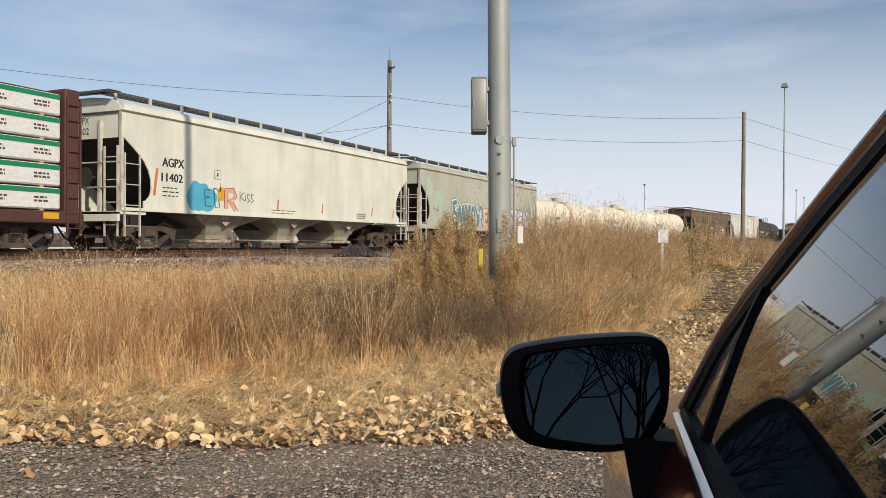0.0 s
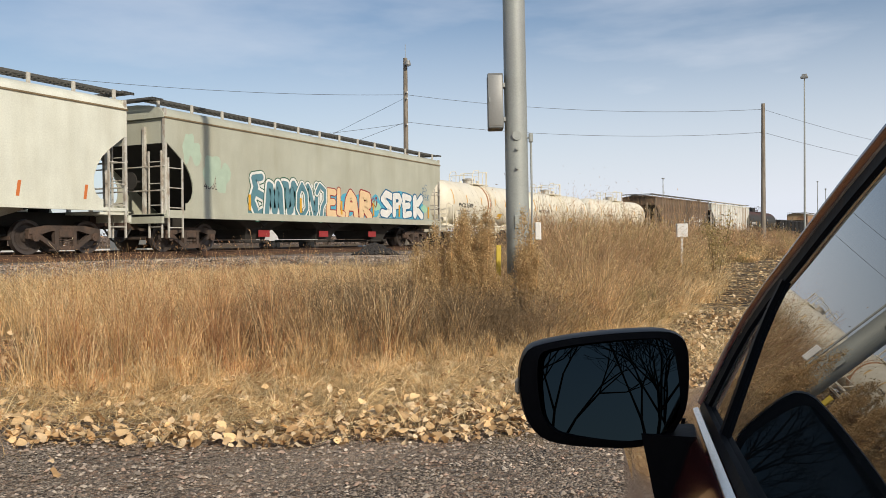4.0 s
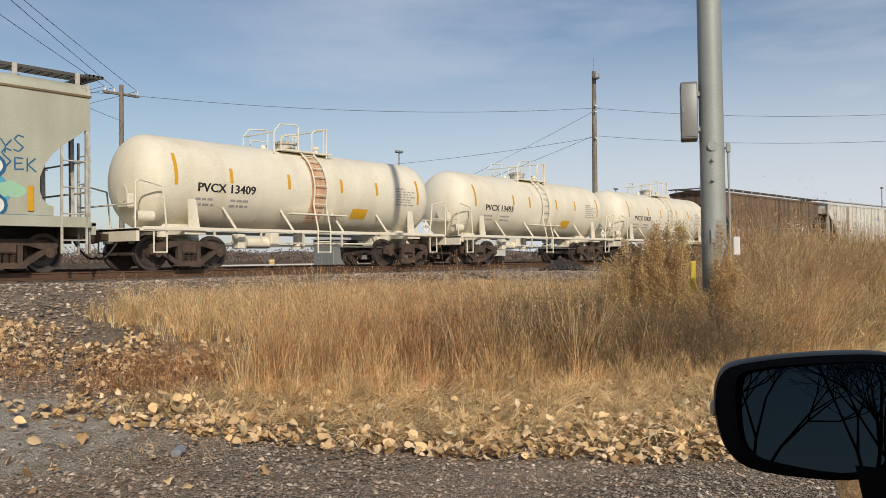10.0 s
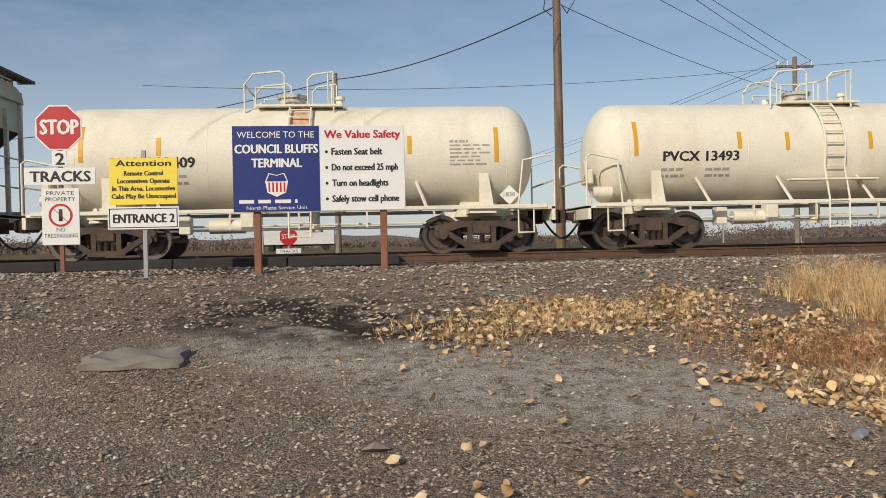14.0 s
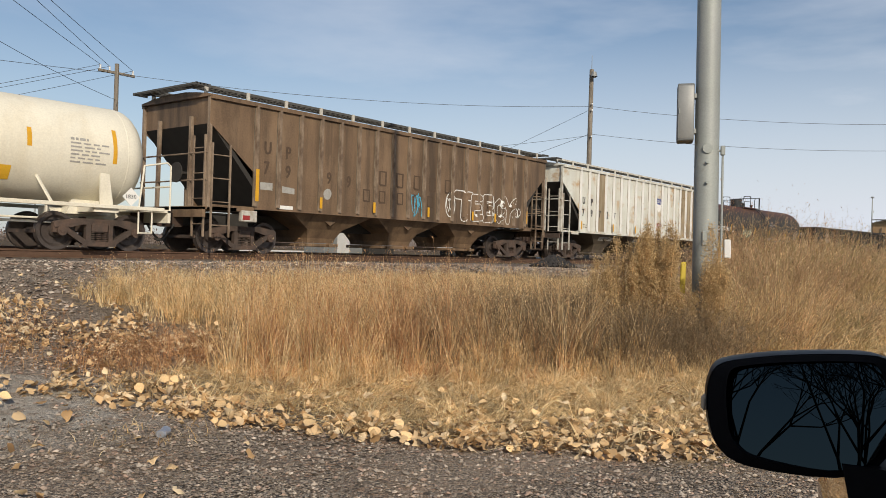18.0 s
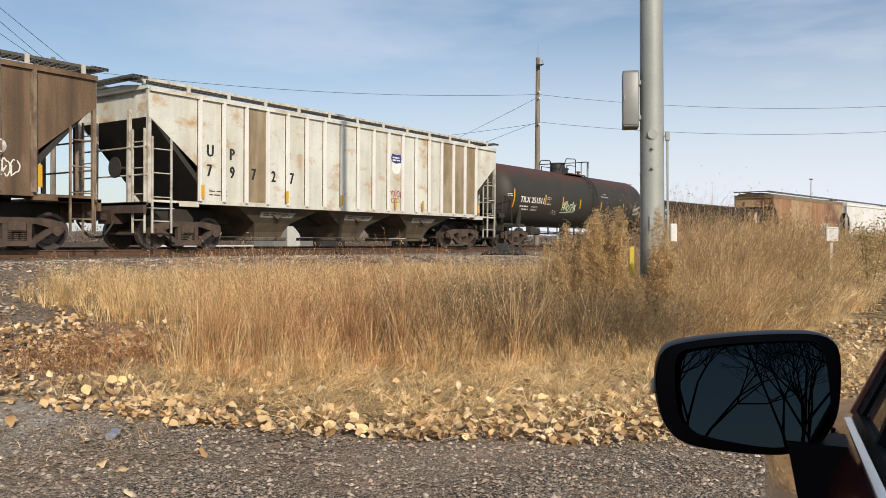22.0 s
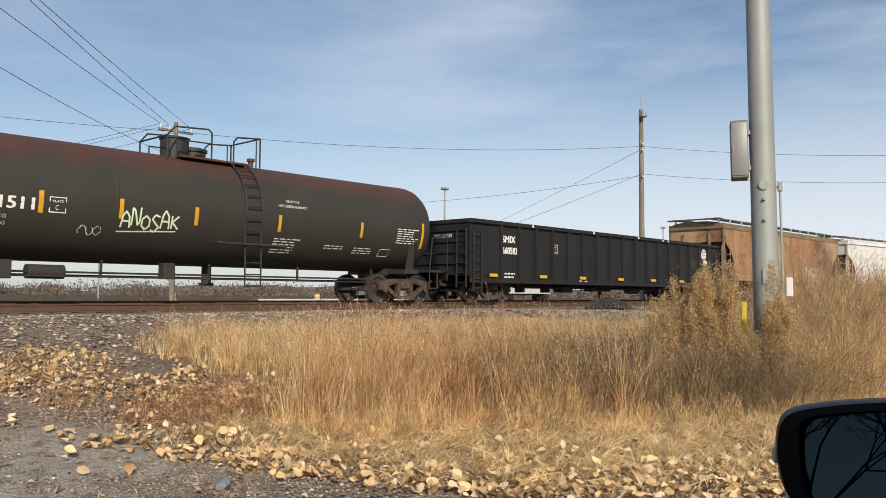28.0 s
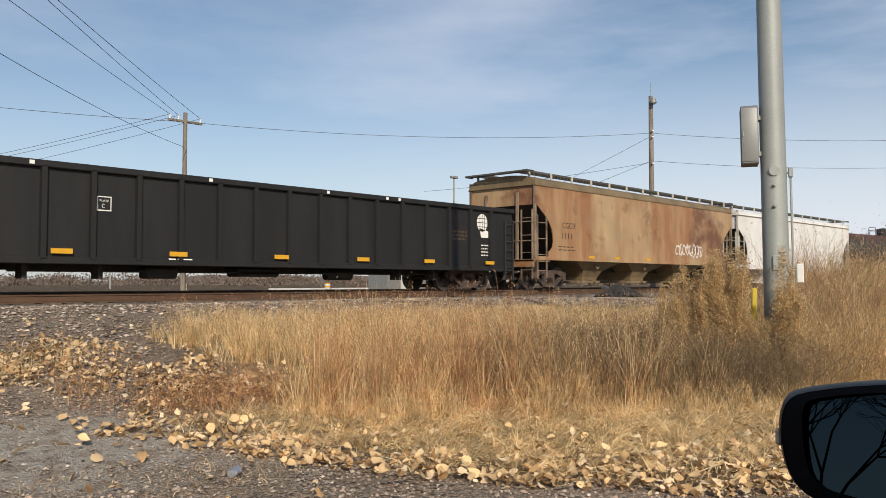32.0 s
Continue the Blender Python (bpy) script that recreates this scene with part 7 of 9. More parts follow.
for (x, y, z) in rail[12:]:
    ya, yb_ = y - 0.05, CW - y + 0.05
    bw_rows.append([(x - 0.1 * math.sin(math.pi * k / 8), ya + (yb_ - ya) * k / 8, z + 0.03 * math.sin(math.pi * k / 8)) for k in range(9)])
part("rear_window", Build().loft(bw_rows, closed=False, caps=False), side_glass, car, angle=60)


def pane(xz, name, label=""):
    g = Build()
    g.add([(x, gy(x, z), z) for x, z in xz], [tuple(range(len(xz)))])
    return part(name, g, side_glass, car, label, smooth=False)


div = [(-0.090, 1.040), (-0.035, 1.098), (0.012, 1.150), (0.030, 1.190), (0.026, 1.230)]
pane(div + [edge_xz[4], edge_xz[3], edge_xz[2], edge_xz[1], (0.183, 1.02)], "quarter_glass")
pane(div + edge_xz[5:11] + [(-1.03, 1.482), (-1.03, belt(-1.03))], "front_door_glass", "dark glass mirroring pole and train")
pane([(-1.10, belt(-1.1)), (-1.10, 1.483), (-1.5, 1.484), (-1.85, 1.452), (-1.85, belt(-1.85))], "rear_door_glass")
bar = Build()
for (xa, za), (xc, zc) in zip(div[:-1], div[1:]):
    bar.bar(Vector((xa, gy(xa, za), za)), Vector((xc, gy(xc, zc), zc)), 0.020, 0.012, tuple(GN))
part("quarter_bar", bar, matte_black, car)
part("pillar", Build().bar((-1.065, gy(-1.065, 1.1) + 0.0, 1.07), (-1.065, gy(-1.065, 1.485), 1.485), 0.08, 0.01, tuple(GN)), matte_black, car)
bl = [0.20, 0.0, -0.3, -0.6, -1.1, -1.9]
part("belt_trim", strip_along([(x, gy(x, belt(x)) + 0.016, belt(x) - 0.004) for x in bl], 0.0085, 0.012, (0, 0.25, 1)), chrome_trim, car, "satin chrome belt trim")
part("belt_seal", strip_along([(x, gy(x, belt(x)) + 0.003, belt(x) + 0.004) for x in bl], 0.012, 0.012), matte_black, car)
part("door_seam", strip_along([(0.23, 0.010, belt(0.23) - 0.02), (0.245, 0.050, 0.80), (0.23, 0.046, 0.5)], 0.006, 0.006), matte_black, car)
# door mirror: shell, bezel, glass, arm
MC = Vector((0.066, 0.134, 1.071))


def rounded(corners, cx, cy, sx, sy):
    """A closed outline drawn smoothly through corner points, as outward and upward metres."""
    pts = [((cx - x) * sx, (cy - y) * sy) for x, y in corners]
    out = []
    n = len(pts)
    for k in range(n):
        p0, p1, p2, p3 = (Vector(pts[(k + d) % n]) for d in (-1, 0, 1, 2))
        for t in (0.0, 0.5):
            out.append(tuple(0.5 * (2 * p1 + (p2 - p0) * t + (2 * p0 - 5 * p1 + 4 * p2 - p3) * t * t + (3 * p1 - p0 - 3 * p2 + p3) * t ** 3)))
    return out


SHELL = [(22, 500), (26, 450), (45, 412), (90, 392), (200, 372), (320, 360), (420, 356), (465, 364), (492, 390), (500, 440), (499, 520), (490, 580), (465, 630), (430, 665), (350, 688), (240, 689), (140, 681), (80, 660), (45, 615), (28, 560)]
PANE = [(75, 490), (78, 440), (92, 416), (130, 405), (200, 393), (320, 381), (410, 377), (440, 384), (456, 410), (464, 450), (470, 540), (460, 590), (435, 625), (395, 650), (330, 665), (240, 662), (150, 650), (110, 630), (90, 600), (80, 550)]


def outline(points, k=1.0):
    return [(u * k, v * k) for u, v in rounded(points, 261, 523, 0.000503, 0.000503)]


def face_pts(ring, back):
    """Outward is +u: away from the car; back: metres towards the nose."""
    q = Matrix.Rotation(radians(8), 4, "Z")
    return [MC + (q @ Vector((back, u, v))) for u, v in ring]


shell_rings = [face_pts(outline(SHELL, k), d) for d, k in ((0.0, 0.985), (-0.004, 1.0), (0.012, 1.02), (0.05, 1.0), (0.085, 0.88), (0.105, 0.64), (0.112, 0.3))]
shell_rings.append(face_pts(outline(SHELL, 0.02), 0.114))
mirror = part("door_mirror", Build().loft(shell_rings, caps=False), gloss_black, car, "black door mirror shell", angle=60)
lip = outline(PANE, 1.015)
part("bezel", Build().loft([face_pts(outline(SHELL, 0.99), -0.004), face_pts(lip, -0.007), face_pts(lip, 0.03)], caps=False), matte_black, mirror, angle=40)
gl = Build()
tilted = [face_pts([(u, v)], 0.010 + 0.17 * v + 0.17 * u)[0] for u, v in outline(PANE, 1.015)]
gl.add(tilted, [tuple(range(40))])
part("mirror_glass", gl, mirror_glass, mirror, "dark dimmed mirror glass", smooth=False)
part("turn_lamp", Build().bev(0.05, 0.085, 0.252, 0.261, 1.062, 1.085, 0.004), lamp_plastic, mirror, "small beige turn lamp")
arm = [[(0.085 + dx, y + dy, z) for dx, dy in ((-0.03, -0.032 * s), (0.05, -0.032 * s), (0.05, 0.028 * s), (-0.03, 0.028 * s))] for y, z, s in ((0.045, 1.01, 1.3), (0.045, 0.975, 1.05), (0.038, 0.93, 1.0), (0.02, 0.88, 1.2), (0.0, 0.84, 1.6))]
part("mirror_arm", Build().loft(arm), matte_black, mirror)
for x in (-2.05, 0.95):
    for y in (-0.12, CW + 0.12):
        w = part("wheel", Build().cyl((x, y - 0.10, 0.32), (x, y + 0.10, 0.32), 0.32, n=32), tyre_rubber, car)
        part("rim", Build().cyl((x, y - 0.105, 0.32), (x, y + 0.105, 0.32), 0.21, n=24), alloy, w)

# ---- dry grass, weeds and leaves ----
def island_material(name, shades, rough=0.85, through=0.25, patchy=0.35):
    """Shades picked at random for each blade or leaf; a little light passes through."""
    m = bpy.data.materials.new(name)
    m.use_nodes = True
    n, l = m.node_tree.nodes, m.node_tree.links
    p = n["Principled BSDF"]
    p.inputs["Roughness"].default_value, p.inputs["Specular IOR Level"].default_value = rough, 0.25
    g = n.new("ShaderNodeNewGeometry")
    r = n.new("ShaderNodeValToRGB")
    e = r.color_ramp.elements
    while len(e) < len(shades):
        e.new(0.5)
    for k, (q, c) in enumerate(zip(e, shades)):
        q.position, q.color = k / (len(shades) - 1), (*c, 1)
    l.new(g.outputs["Random Per Island"], r.inputs[0])
    co = n.new("ShaderNodeTexCoord")
    nz = n.new("ShaderNodeTexNoise")
    nz.inputs["Scale"].default_value, nz.inputs["Detail"].default_value = 4.5, 3
    l.new(co.outputs["Object"], nz.inputs["Vector"])
    mr = n.new("ShaderNodeMapRange")
    mr.inputs["From Min"].default_value, mr.inputs["From Max"].default_value = 0.34, 0.66
    mr.inputs["To Min"].default_value, mr.inputs["To Max"].default_value = 1 - patchy, 1 + patchy
    l.new(nz.outputs[0], mr.inputs[0])
    sc = n.new("ShaderNodeVectorMath")
    sc.operation = "SCALE"
    l.new(r.outputs[0], sc.inputs[0])
    l.new(mr.outputs[0], sc.inputs["Scale"])
    l.new(sc.outputs[0], p.inputs["Base Color"])
    t = n.new("ShaderNodeBsdfTranslucent")
    l.new(sc.outputs[0], t.inputs["Color"])
    mx = n.new("ShaderNodeMixShader")
    mx.inputs[0].default_value = through
    l.new(p.outputs[0], mx.inputs[1])
    l.new(t.outputs[0], mx.inputs[2])
    l.new(mx.outputs[0], n["Material Output"].inputs["Surface"])
    return m


def quad_mesh(name, v, f):
    me = bpy.data.meshes.new(name)
    me.vertices.add(len(v))
    me.vertices.foreach_set("co", np.ascontiguousarray(v, np.float32).ravel())
    k = f.shape[1]
    me.loops.add(f.size)
    me.loops.foreach_set("vertex_index", np.ascontiguousarray(f, np.int32).ravel())
    me.polygons.add(len(f))
    me.polygons.foreach_set("loop_start", np.arange(0, f.size, k, dtype=np.int32))
    me.update(calc_edges=True)
    return me


def ground_many(x, y):
    return np.array([ground_z(a, b) for a, b in zip(x, y)])


RNG = np.random.default_rng(7)


def ribbons(x, y, z, h, lean, width, droop=0.5, seg=3, heading=None):
    """Blades as tapering ribbons: roots, heights, lean (metres the tip moves out) and width."""
    n = len(x)
    a = RNG.uniform(0, 2 * math.pi, n) if heading is None else heading
    dx, dy = np.cos(a), np.sin(a)
    b = RNG.uniform(0, 2 * math.pi, n)
    wx, wy, wz = np.cos(b), np.sin(b), RNG.uniform(-0.8, 0.8, n)
    vs = np.zeros((n, (seg + 1) * 2, 3))
    for k in range(seg + 1):
        u = k / seg
        o = lean * u ** 1.8
        zz = z + h * (u - droop * (lean / np.maximum(h, 0.01)) ** 2 * u ** 2 * 0.5)
        w = width * (1 - 0.8 * u) / 2
        for s, q in ((-1, 0), (1, 1)):
            vs[:, 2 * k + q, 0] = x + dx * o + s * wx * w
            vs[:, 2 * k + q, 1] = y + dy * o + s * wy * w
            vs[:, 2 * k + q, 2] = zz + s * wz * w
    base = (np.arange(n) * (seg + 1) * 2)[:, None, None]
    f = np.array([[2 * k, 2 * k + 1, 2 * k + 3, 2 * k + 2] for k in range(seg)])[None] + base
    tips = vs[:, -2:, :].mean(1)
    return vs.reshape(-1, 3), f.reshape(-1, 4), tips


def tufts(c, r, count, size, up=0.3, wid=0.45):
    """Small leaflets scattered round each centre, for seed heads and plumes."""
    n = len(c)
    p = np.repeat(c, count, 0) + RNG.normal(0, 1, (n * count, 3)) * np.repeat(np.atleast_2d(r) if np.ndim(r) > 1 else np.full((n, 3), r), count, 0)
    a = RNG.normal(0, 1, (n * count, 3))
    a[:, 2] += up
    a /= np.linalg.norm(a, axis=1)[:, None]
    b = np.cross(a, RNG.normal(0, 1, (n * count, 3)))
    b /= np.linalg.norm(b, axis=1)[:, None]
    s = (size * RNG.uniform(0.6, 1.4, n * count))[:, None]
    v = np.stack([p - a * s, p + b * s * wid, p + a * s, p - b * s * wid], 1)
    return v.reshape(-1, 3), np.arange(n * count * 4).reshape(-1, 4)


def merge(parts_):
    vs, fs, o = [], [], 0
    for v, f in parts_:
        vs.append(v)
        fs.append(f + o)
        o += len(v)
    return np.concatenate(vs), np.concatenate(fs)


def scatter(n, x0, x1, y0, y1, keep):
    """About n points in a box where keep(x, y) allows."""
    x, y = RNG.uniform(x0, x1, n), RNG.uniform(y0, y1, n)
    k = keep(x, y)
    k = k if k.dtype == bool else RNG.uniform(0, 1, n) < k
    return x[k], y[k]


def wobble(x, y, f=1.0, s=0.0):
    return np.sin(x * 1.7 * f + s) * np.cos(y * 1.3 * f - s) * 0.5 + np.sin(x * 0.63 * f + y * 0.9 * f + 2 * s) * 0.5


def front(x):
    """The near edge of the leaf litter, as y over x."""
    return np.interp(x, [1.5, 2.0, 2.5, 3.2, 3.9, 4.6, 6.0, 9.0, 16.0, 30.0], [7.2, 6.5, 6.0, 4.6, 3.3, 2.1, 1.2, 0.6, 0.6, 1.0])


def grass_front(x):
    """The near edge of the standing grass, as y over x."""
    return np.interp(x, [3.8, 4.0, 4.3, 5.5, 7.7, 10.7, 17.0, 20.0, 24.0, 40.0, 52.0, 70.0, 120.0], [5.7, 5.2, 5.0, 4.6, 3.3, 2.6, 2.4, 2.6, 3.6, 4.8, 3.6, 3.0, 3.0])


def grass_back(x):
    return np.interp(x, [4.0, 5.0, 8.0, 12.0, 18.0, 30.0, 45.0, 120.0], [9.4, 9.8, 9.7, 9.8, 11.0, 12.5, 13.0, 8.0])


def grass_left(y):
    """The left edge of the standing grass, as x over y."""
    return np.interp(y, [4.5, 5.1, 5.8, 6.3, 7.0, 7.6, 8.2, 9.0, 10.0], [4.5, 4.0, 4.0, 4.6, 5.1, 4.75, 4.5, 4.7, 5.3])


def in_grass(x, y):
    w = 0.30 * wobble(x, y, 2.2)
    return (x > grass_left(y) + 0.9 * w + 0.25 * np.sin(x * 9 + y * 13)) & (y > grass_front(x) + w) & (y < grass_back(x) + w)


straw_mat = island_material("dry_straw_blades", [(0.30, 0.18, 0.075), (0.74, 0.50, 0.235), (0.92, 0.69, 0.38), (0.97, 0.80, 0.50), (0.80, 0.55, 0.27), (0.46, 0.28, 0.12)], 0.75, 0.5)
pale_mat = island_material("bleached_straw_blades", [(0.50, 0.33, 0.15), (0.94, 0.73, 0.41), (0.98, 0.84, 0.54), (0.84, 0.61, 0.31), (0.36, 0.22, 0.095)], 0.7, 0.5)
red_mat = island_material("red_brown_grass_blades", [(0.20, 0.10, 0.05), (0.62, 0.36, 0.18), (0.82, 0.56, 0.31), (0.52, 0.28, 0.14), (0.34, 0.175, 0.085)], 0.8, 0.5)
weed_mat = island_material("grey_brown_weed_stems", [(0.18, 0.125, 0.072), (0.32, 0.225, 0.13), (0.46, 0.34, 0.20), (0.25, 0.17, 0.098)], 0.85, 0.4)
dark_weed_mat = island_material("dark_twiggy_weed_stems", [(0.10, 0.072, 0.045), (0.22, 0.16, 0.095), (0.38, 0.28, 0.165), (0.16, 0.115, 0.068)], 0.85, 0.3)
brush_mat = island_material("rust_brown_brush_stems", [(0.32, 0.175, 0.095), (0.54, 0.33, 0.185), (0.68, 0.46, 0.27), (0.42, 0.245, 0.13)], 0.85, 0.4)
olive_mat = island_material("olive_brown_brush_stems", [(0.24, 0.18, 0.075), (0.40, 0.31, 0.14), (0.53, 0.42, 0.205), (0.31, 0.235, 0.10)], 0.85, 0.4)
plume_mat = island_material("tan_seed_plumes", [(0.34, 0.235, 0.115), (0.57, 0.415, 0.21), (0.72, 0.55, 0.32), (0.46, 0.325, 0.165)], 0.95, 0.45, 0.12)
green_mat = island_material("dull_green_leaves", [(0.07, 0.085, 0.025), (0.12, 0.13, 0.045), (0.19, 0.18, 0.07)])
leaf_mat = island_material("fallen_cottonwood_leaves", [(0.34, 0.20, 0.09), (0.60, 0.41, 0.215), (0.76, 0.57, 0.345), (0.84, 0.68, 0.45), (0.64, 0.44, 0.235), (0.44, 0.265, 0.12)], 0.7, 0.2, 0.2)


def dark_spot(x, y):
    """Where the grey weeds crowd in front of the pole."""
    return 1.2 * np.exp(-(((x - 7.9) / 1.0) ** 2 + ((y - 5.1) / 0.7) ** 2)) + np.exp(-(((x - 8.9) / 0.9) ** 2 + ((y - 4.0) / 0.8) ** 2))


def stand(x, y, per, spread, h, lean, width, seg=3, heading=None, wind=0.0):
    """Clumps of blades that fan out from each root point; gives mesh data, tips, and the clump of each blade."""
    k = np.repeat(np.arange(len(x)), per)
    n = len(k)
    a = RNG.uniform(0, 2 * math.pi, n)
    r = np.abs(RNG.normal(0, 1, n)) * spread
    hh = h[k] * RNG.uniform(0.35, 1.0, n) ** 0.6
    ln = hh * RNG.uniform(lean[0], lean[1], n)
    hx, hy = np.cos(a) + wind, np.sin(a) - wind * 0.5
    v, f, tips = ribbons(x[k] + np.cos(a) * r, y[k] + np.sin(a) * r, ground_many(x, y)[k] - 0.02, hh, ln, width if np.ndim(width) == 0 else width[k], seg=seg, heading=np.arctan2(hy, hx) + RNG.normal(0, 0.4, n))
    return v, f, tips, hh


def sheet(name, sets, mat, label, category):
    v, f = merge(sets)
    return tagged(part(name, quad_mesh(name, v, f), mat, None), label, category, "", "stuff")


def top_limit(x, y, drop=0.032):
    """How tall the stand grows before the line: it thins out towards the track."""
    return np.clip(1.33 - drop * np.hypot(x, y) - ground_many(x, y), 0.14, 0.95)


# standing straw, in clumps of its own shade and height
x, y = scatter(3500, 3.8, 14.5, 2.5, 10.5, lambda a, b: np.where(in_grass(a, b), np.clip(1 - 0.95 * dark_spot(a, b), 0.03, 1), 0.0))
inside = y - grass_front(x)
edge = np.clip(inside / 0.6, 0.40, 1) * np.clip(0.7 + (x - grass_left(y)) / 1.1, 0.6, 1)
h = top_limit(x, y) * edge * RNG.uniform(0.34, 1.26, len(x)) * (1 + 0.30 * wobble(x, y, 2.6, 1.5))
shade = 0.10 + 0.70 * RNG.uniform(0, 1, len(x)) + 0.26 * wobble(x, y, 2.1, 4.0) + 0.24 * np.exp(-((inside - 1.0) / 1.1) ** 2) * np.clip((8.0 - x) / 1.5, 0, 1) - 0.14 * np.clip(inside - 1.8, 0, 1)
for lo, hi, mat, name, label in ((-9, 0.40, pale_mat, "bleached_grass", "bleached pale straw grass standing in clumps"), (0.40, 0.70, straw_mat, "dry_grass", "tall dry straw-coloured grass standing in clumps"), (0.70, 9, red_mat, "red_grass", "tall reddish-brown dry grass mixed with straw")):
    q = (shade >= lo) & (shade < hi)
    v, f, tips, hh = stand(x[q], y[q], 24, 0.055, h[q], (0.05, 0.62), 0.0062, wind=-0.20)
    pick = RNG.uniform(0, 1, len(tips)) < 0.5
    reach = 0.16 * hh[pick]
    tv, tf = tufts(tips[pick] - np.stack([0 * reach, 0 * reach, 0.7 * reach], 1), np.stack([0.010 + 0 * reach, 0.010 + 0 * reach, 0.5 * reach], 1), 5, 0.0120, 1.6, 0.22)
    sheet(name, [(v, f), (tv, tf)], mat, label, "grass")

# bent and matted straw at the foot of the stand and over the leaf litter
def mat_share(a, b):
    return np.where((b > front(a) + 0.30) & (b < grass_front(a) + 0.9) & ((a > 4.1) | (b < 6.0)), 0.12 + 0.95 * np.clip((b - front(a)) / np.maximum(grass_front(a) - front(a), 0.3), 0, 1) ** 1.0, 0.0) * np.clip((a - 3.0) / 1.2, 0.15, 1) * np.where(b < grass_front(a) - 0.25, np.clip((11.5 - a) / 3, 0.08, 1), 1)


x, y = scatter(9500, 2.6, 15, 0.8, 7.0, mat_share)
v, f, tips, hh = stand(x, y, 14, 0.11, RNG.uniform(0.06, 0.32, len(x)), (0.4, 1.9), 0.0066, wind=0.2)
x, y = scatter(90000, 2.6, 15, 0.8, 7.0, mat_share)
v2, f2, _ = ribbons(x, y, ground_many(x, y) + 0.01, RNG.uniform(0.02, 0.12, len(x)), RNG.uniform(0.06, 0.26, len(x)), 0.0068, 0.1, seg=2)
sheet("matted_straw", [(v, f), (v2, f2)], pale_mat, "pale matted straw bent over fallen leaves", "grass")

# grey twiggy weeds before the pole
x, y = scatter(3400, 5.6, 11.0, 2.6, 7.0, lambda a, b: np.where(in_grass(a, b), np.clip(1.1 * dark_spot(a, b), 0, 1), 0.0))
h = np.clip(top_limit(x, y, 0.034), 0.3, 0.9) * RNG.uniform(0.6, 1.0, len(x))
h *= 1 + 0.2 * wobble(x, y, 4.0, 3.0)
v, f, tips, hh = stand(x, y, 26, 0.10, h, (0.15, 1.0), 0.0044)
pick = RNG.uniform(0, 1, len(tips)) < 0.6
tv, tf = tufts(tips[pick] - [0, 0, 0.08], np.tile([0.04, 0.04, 0.10], (pick.sum(), 1)), 6, 0.022, 0.8, 0.12)
sheet("grey_weeds", [(v, f), (tv, tf)], dark_weed_mat, "grey-brown twiggy dead weeds before the pole", "weeds")

# brush along the line, past the pole
near = scatter(1150, 9.6, 24.0, 2.2, 9.5, lambda a, b: np.where((b > grass_front(a) + 0.2 * wobble(a, b, 3)) & (b < grass_back(a)), np.clip(1.15 - (b - grass_front(a)) / 5, 0.15, 1), 0.0))
away = scatter(1150, 24.0, 95.0, 2.6, 13.0, lambda a, b: np.where((b > grass_front(a)) & (b < grass_back(a)), np.clip(1.3 - (b - grass_front(a)) / 5, 0.15, 1), 0.0))
x, y = np.concatenate([near[0], away[0]]), np.concatenate([near[1], away[1]])
vigour, kind = RNG.uniform(0.62, 1.16, len(x)), RNG.uniform(0, 1, len(x))
own = np.repeat(np.arange(len(x)), 2)
wide = 0.10 * (1 + np.clip(x[own] - 16, 0, 60) / 20)
x, y, vigour, kind = x[own] + RNG.normal(0, 1, len(own)) * wide, y[own] + RNG.normal(0, 1, len(own)) * wide, vigour[own], kind[own]
inside = y - grass_front(x)
h = 0.45 + 1.45 * np.clip(inside / 1.4, 0, 1)
h *= vigour * RNG.uniform(0.85, 1.08, len(x)) * (1 + 0.14 * wobble(x, y, 1.6, 2.0))
bearing = np.degrees(np.arctan2(y, x))
side_mix = np.clip((21.6 - bearing) / 1.2, 0, 1)
h = h * side_mix + np.minimum(h, top_limit(x, y)) * (1 - side_mix)
tint = kind + 0.30 * wobble(x, y, 0.6, 7.0) - 0.35 * (inside < 0.9)
for lo, hi, mat, name, label in ((-9, 0.14, straw_mat, "straw_brush", "straw-coloured arching stalks along the railway"), (0.14, 0.38, olive_mat, "olive_brush", "olive-brown dead brush along the railway"), (0.38, 0.62, weed_mat, "grey_brush", "grey-brown dead brush along the railway"), (0.62, 9, brush_mat, "rust_brush", "rust-brown feathery dead brush along the railway")):
    q = (tint >= lo) & (tint < hi)
    far = 1 + np.clip(x[q] - 13, 0, 45) / 16
    v, f, tips, hh = stand(x[q], y[q], 30, 0.12, h[q], (0.05, 1.05) if mat is straw_mat else (0.08, 0.80), 0.0072 * far, seg=3)
    pick = RNG.uniform(0, 1, len(tips)) < 0.8
    big = 0.020 * np.repeat(far, 30)[pick]
    tv, tf = tufts(tips[pick] - np.stack([0 * hh[pick], 0 * hh[pick], 0.12 * hh[pick]], 1), np.stack([0.045 + 0 * hh[pick], 0.045 + 0 * hh[pick], 0.14 * hh[pick]], 1), 5, np.repeat(big, 5), 1.3, 0.18)
    sheet(name, [(v, f), (tv, tf)], mat, label, "weeds")

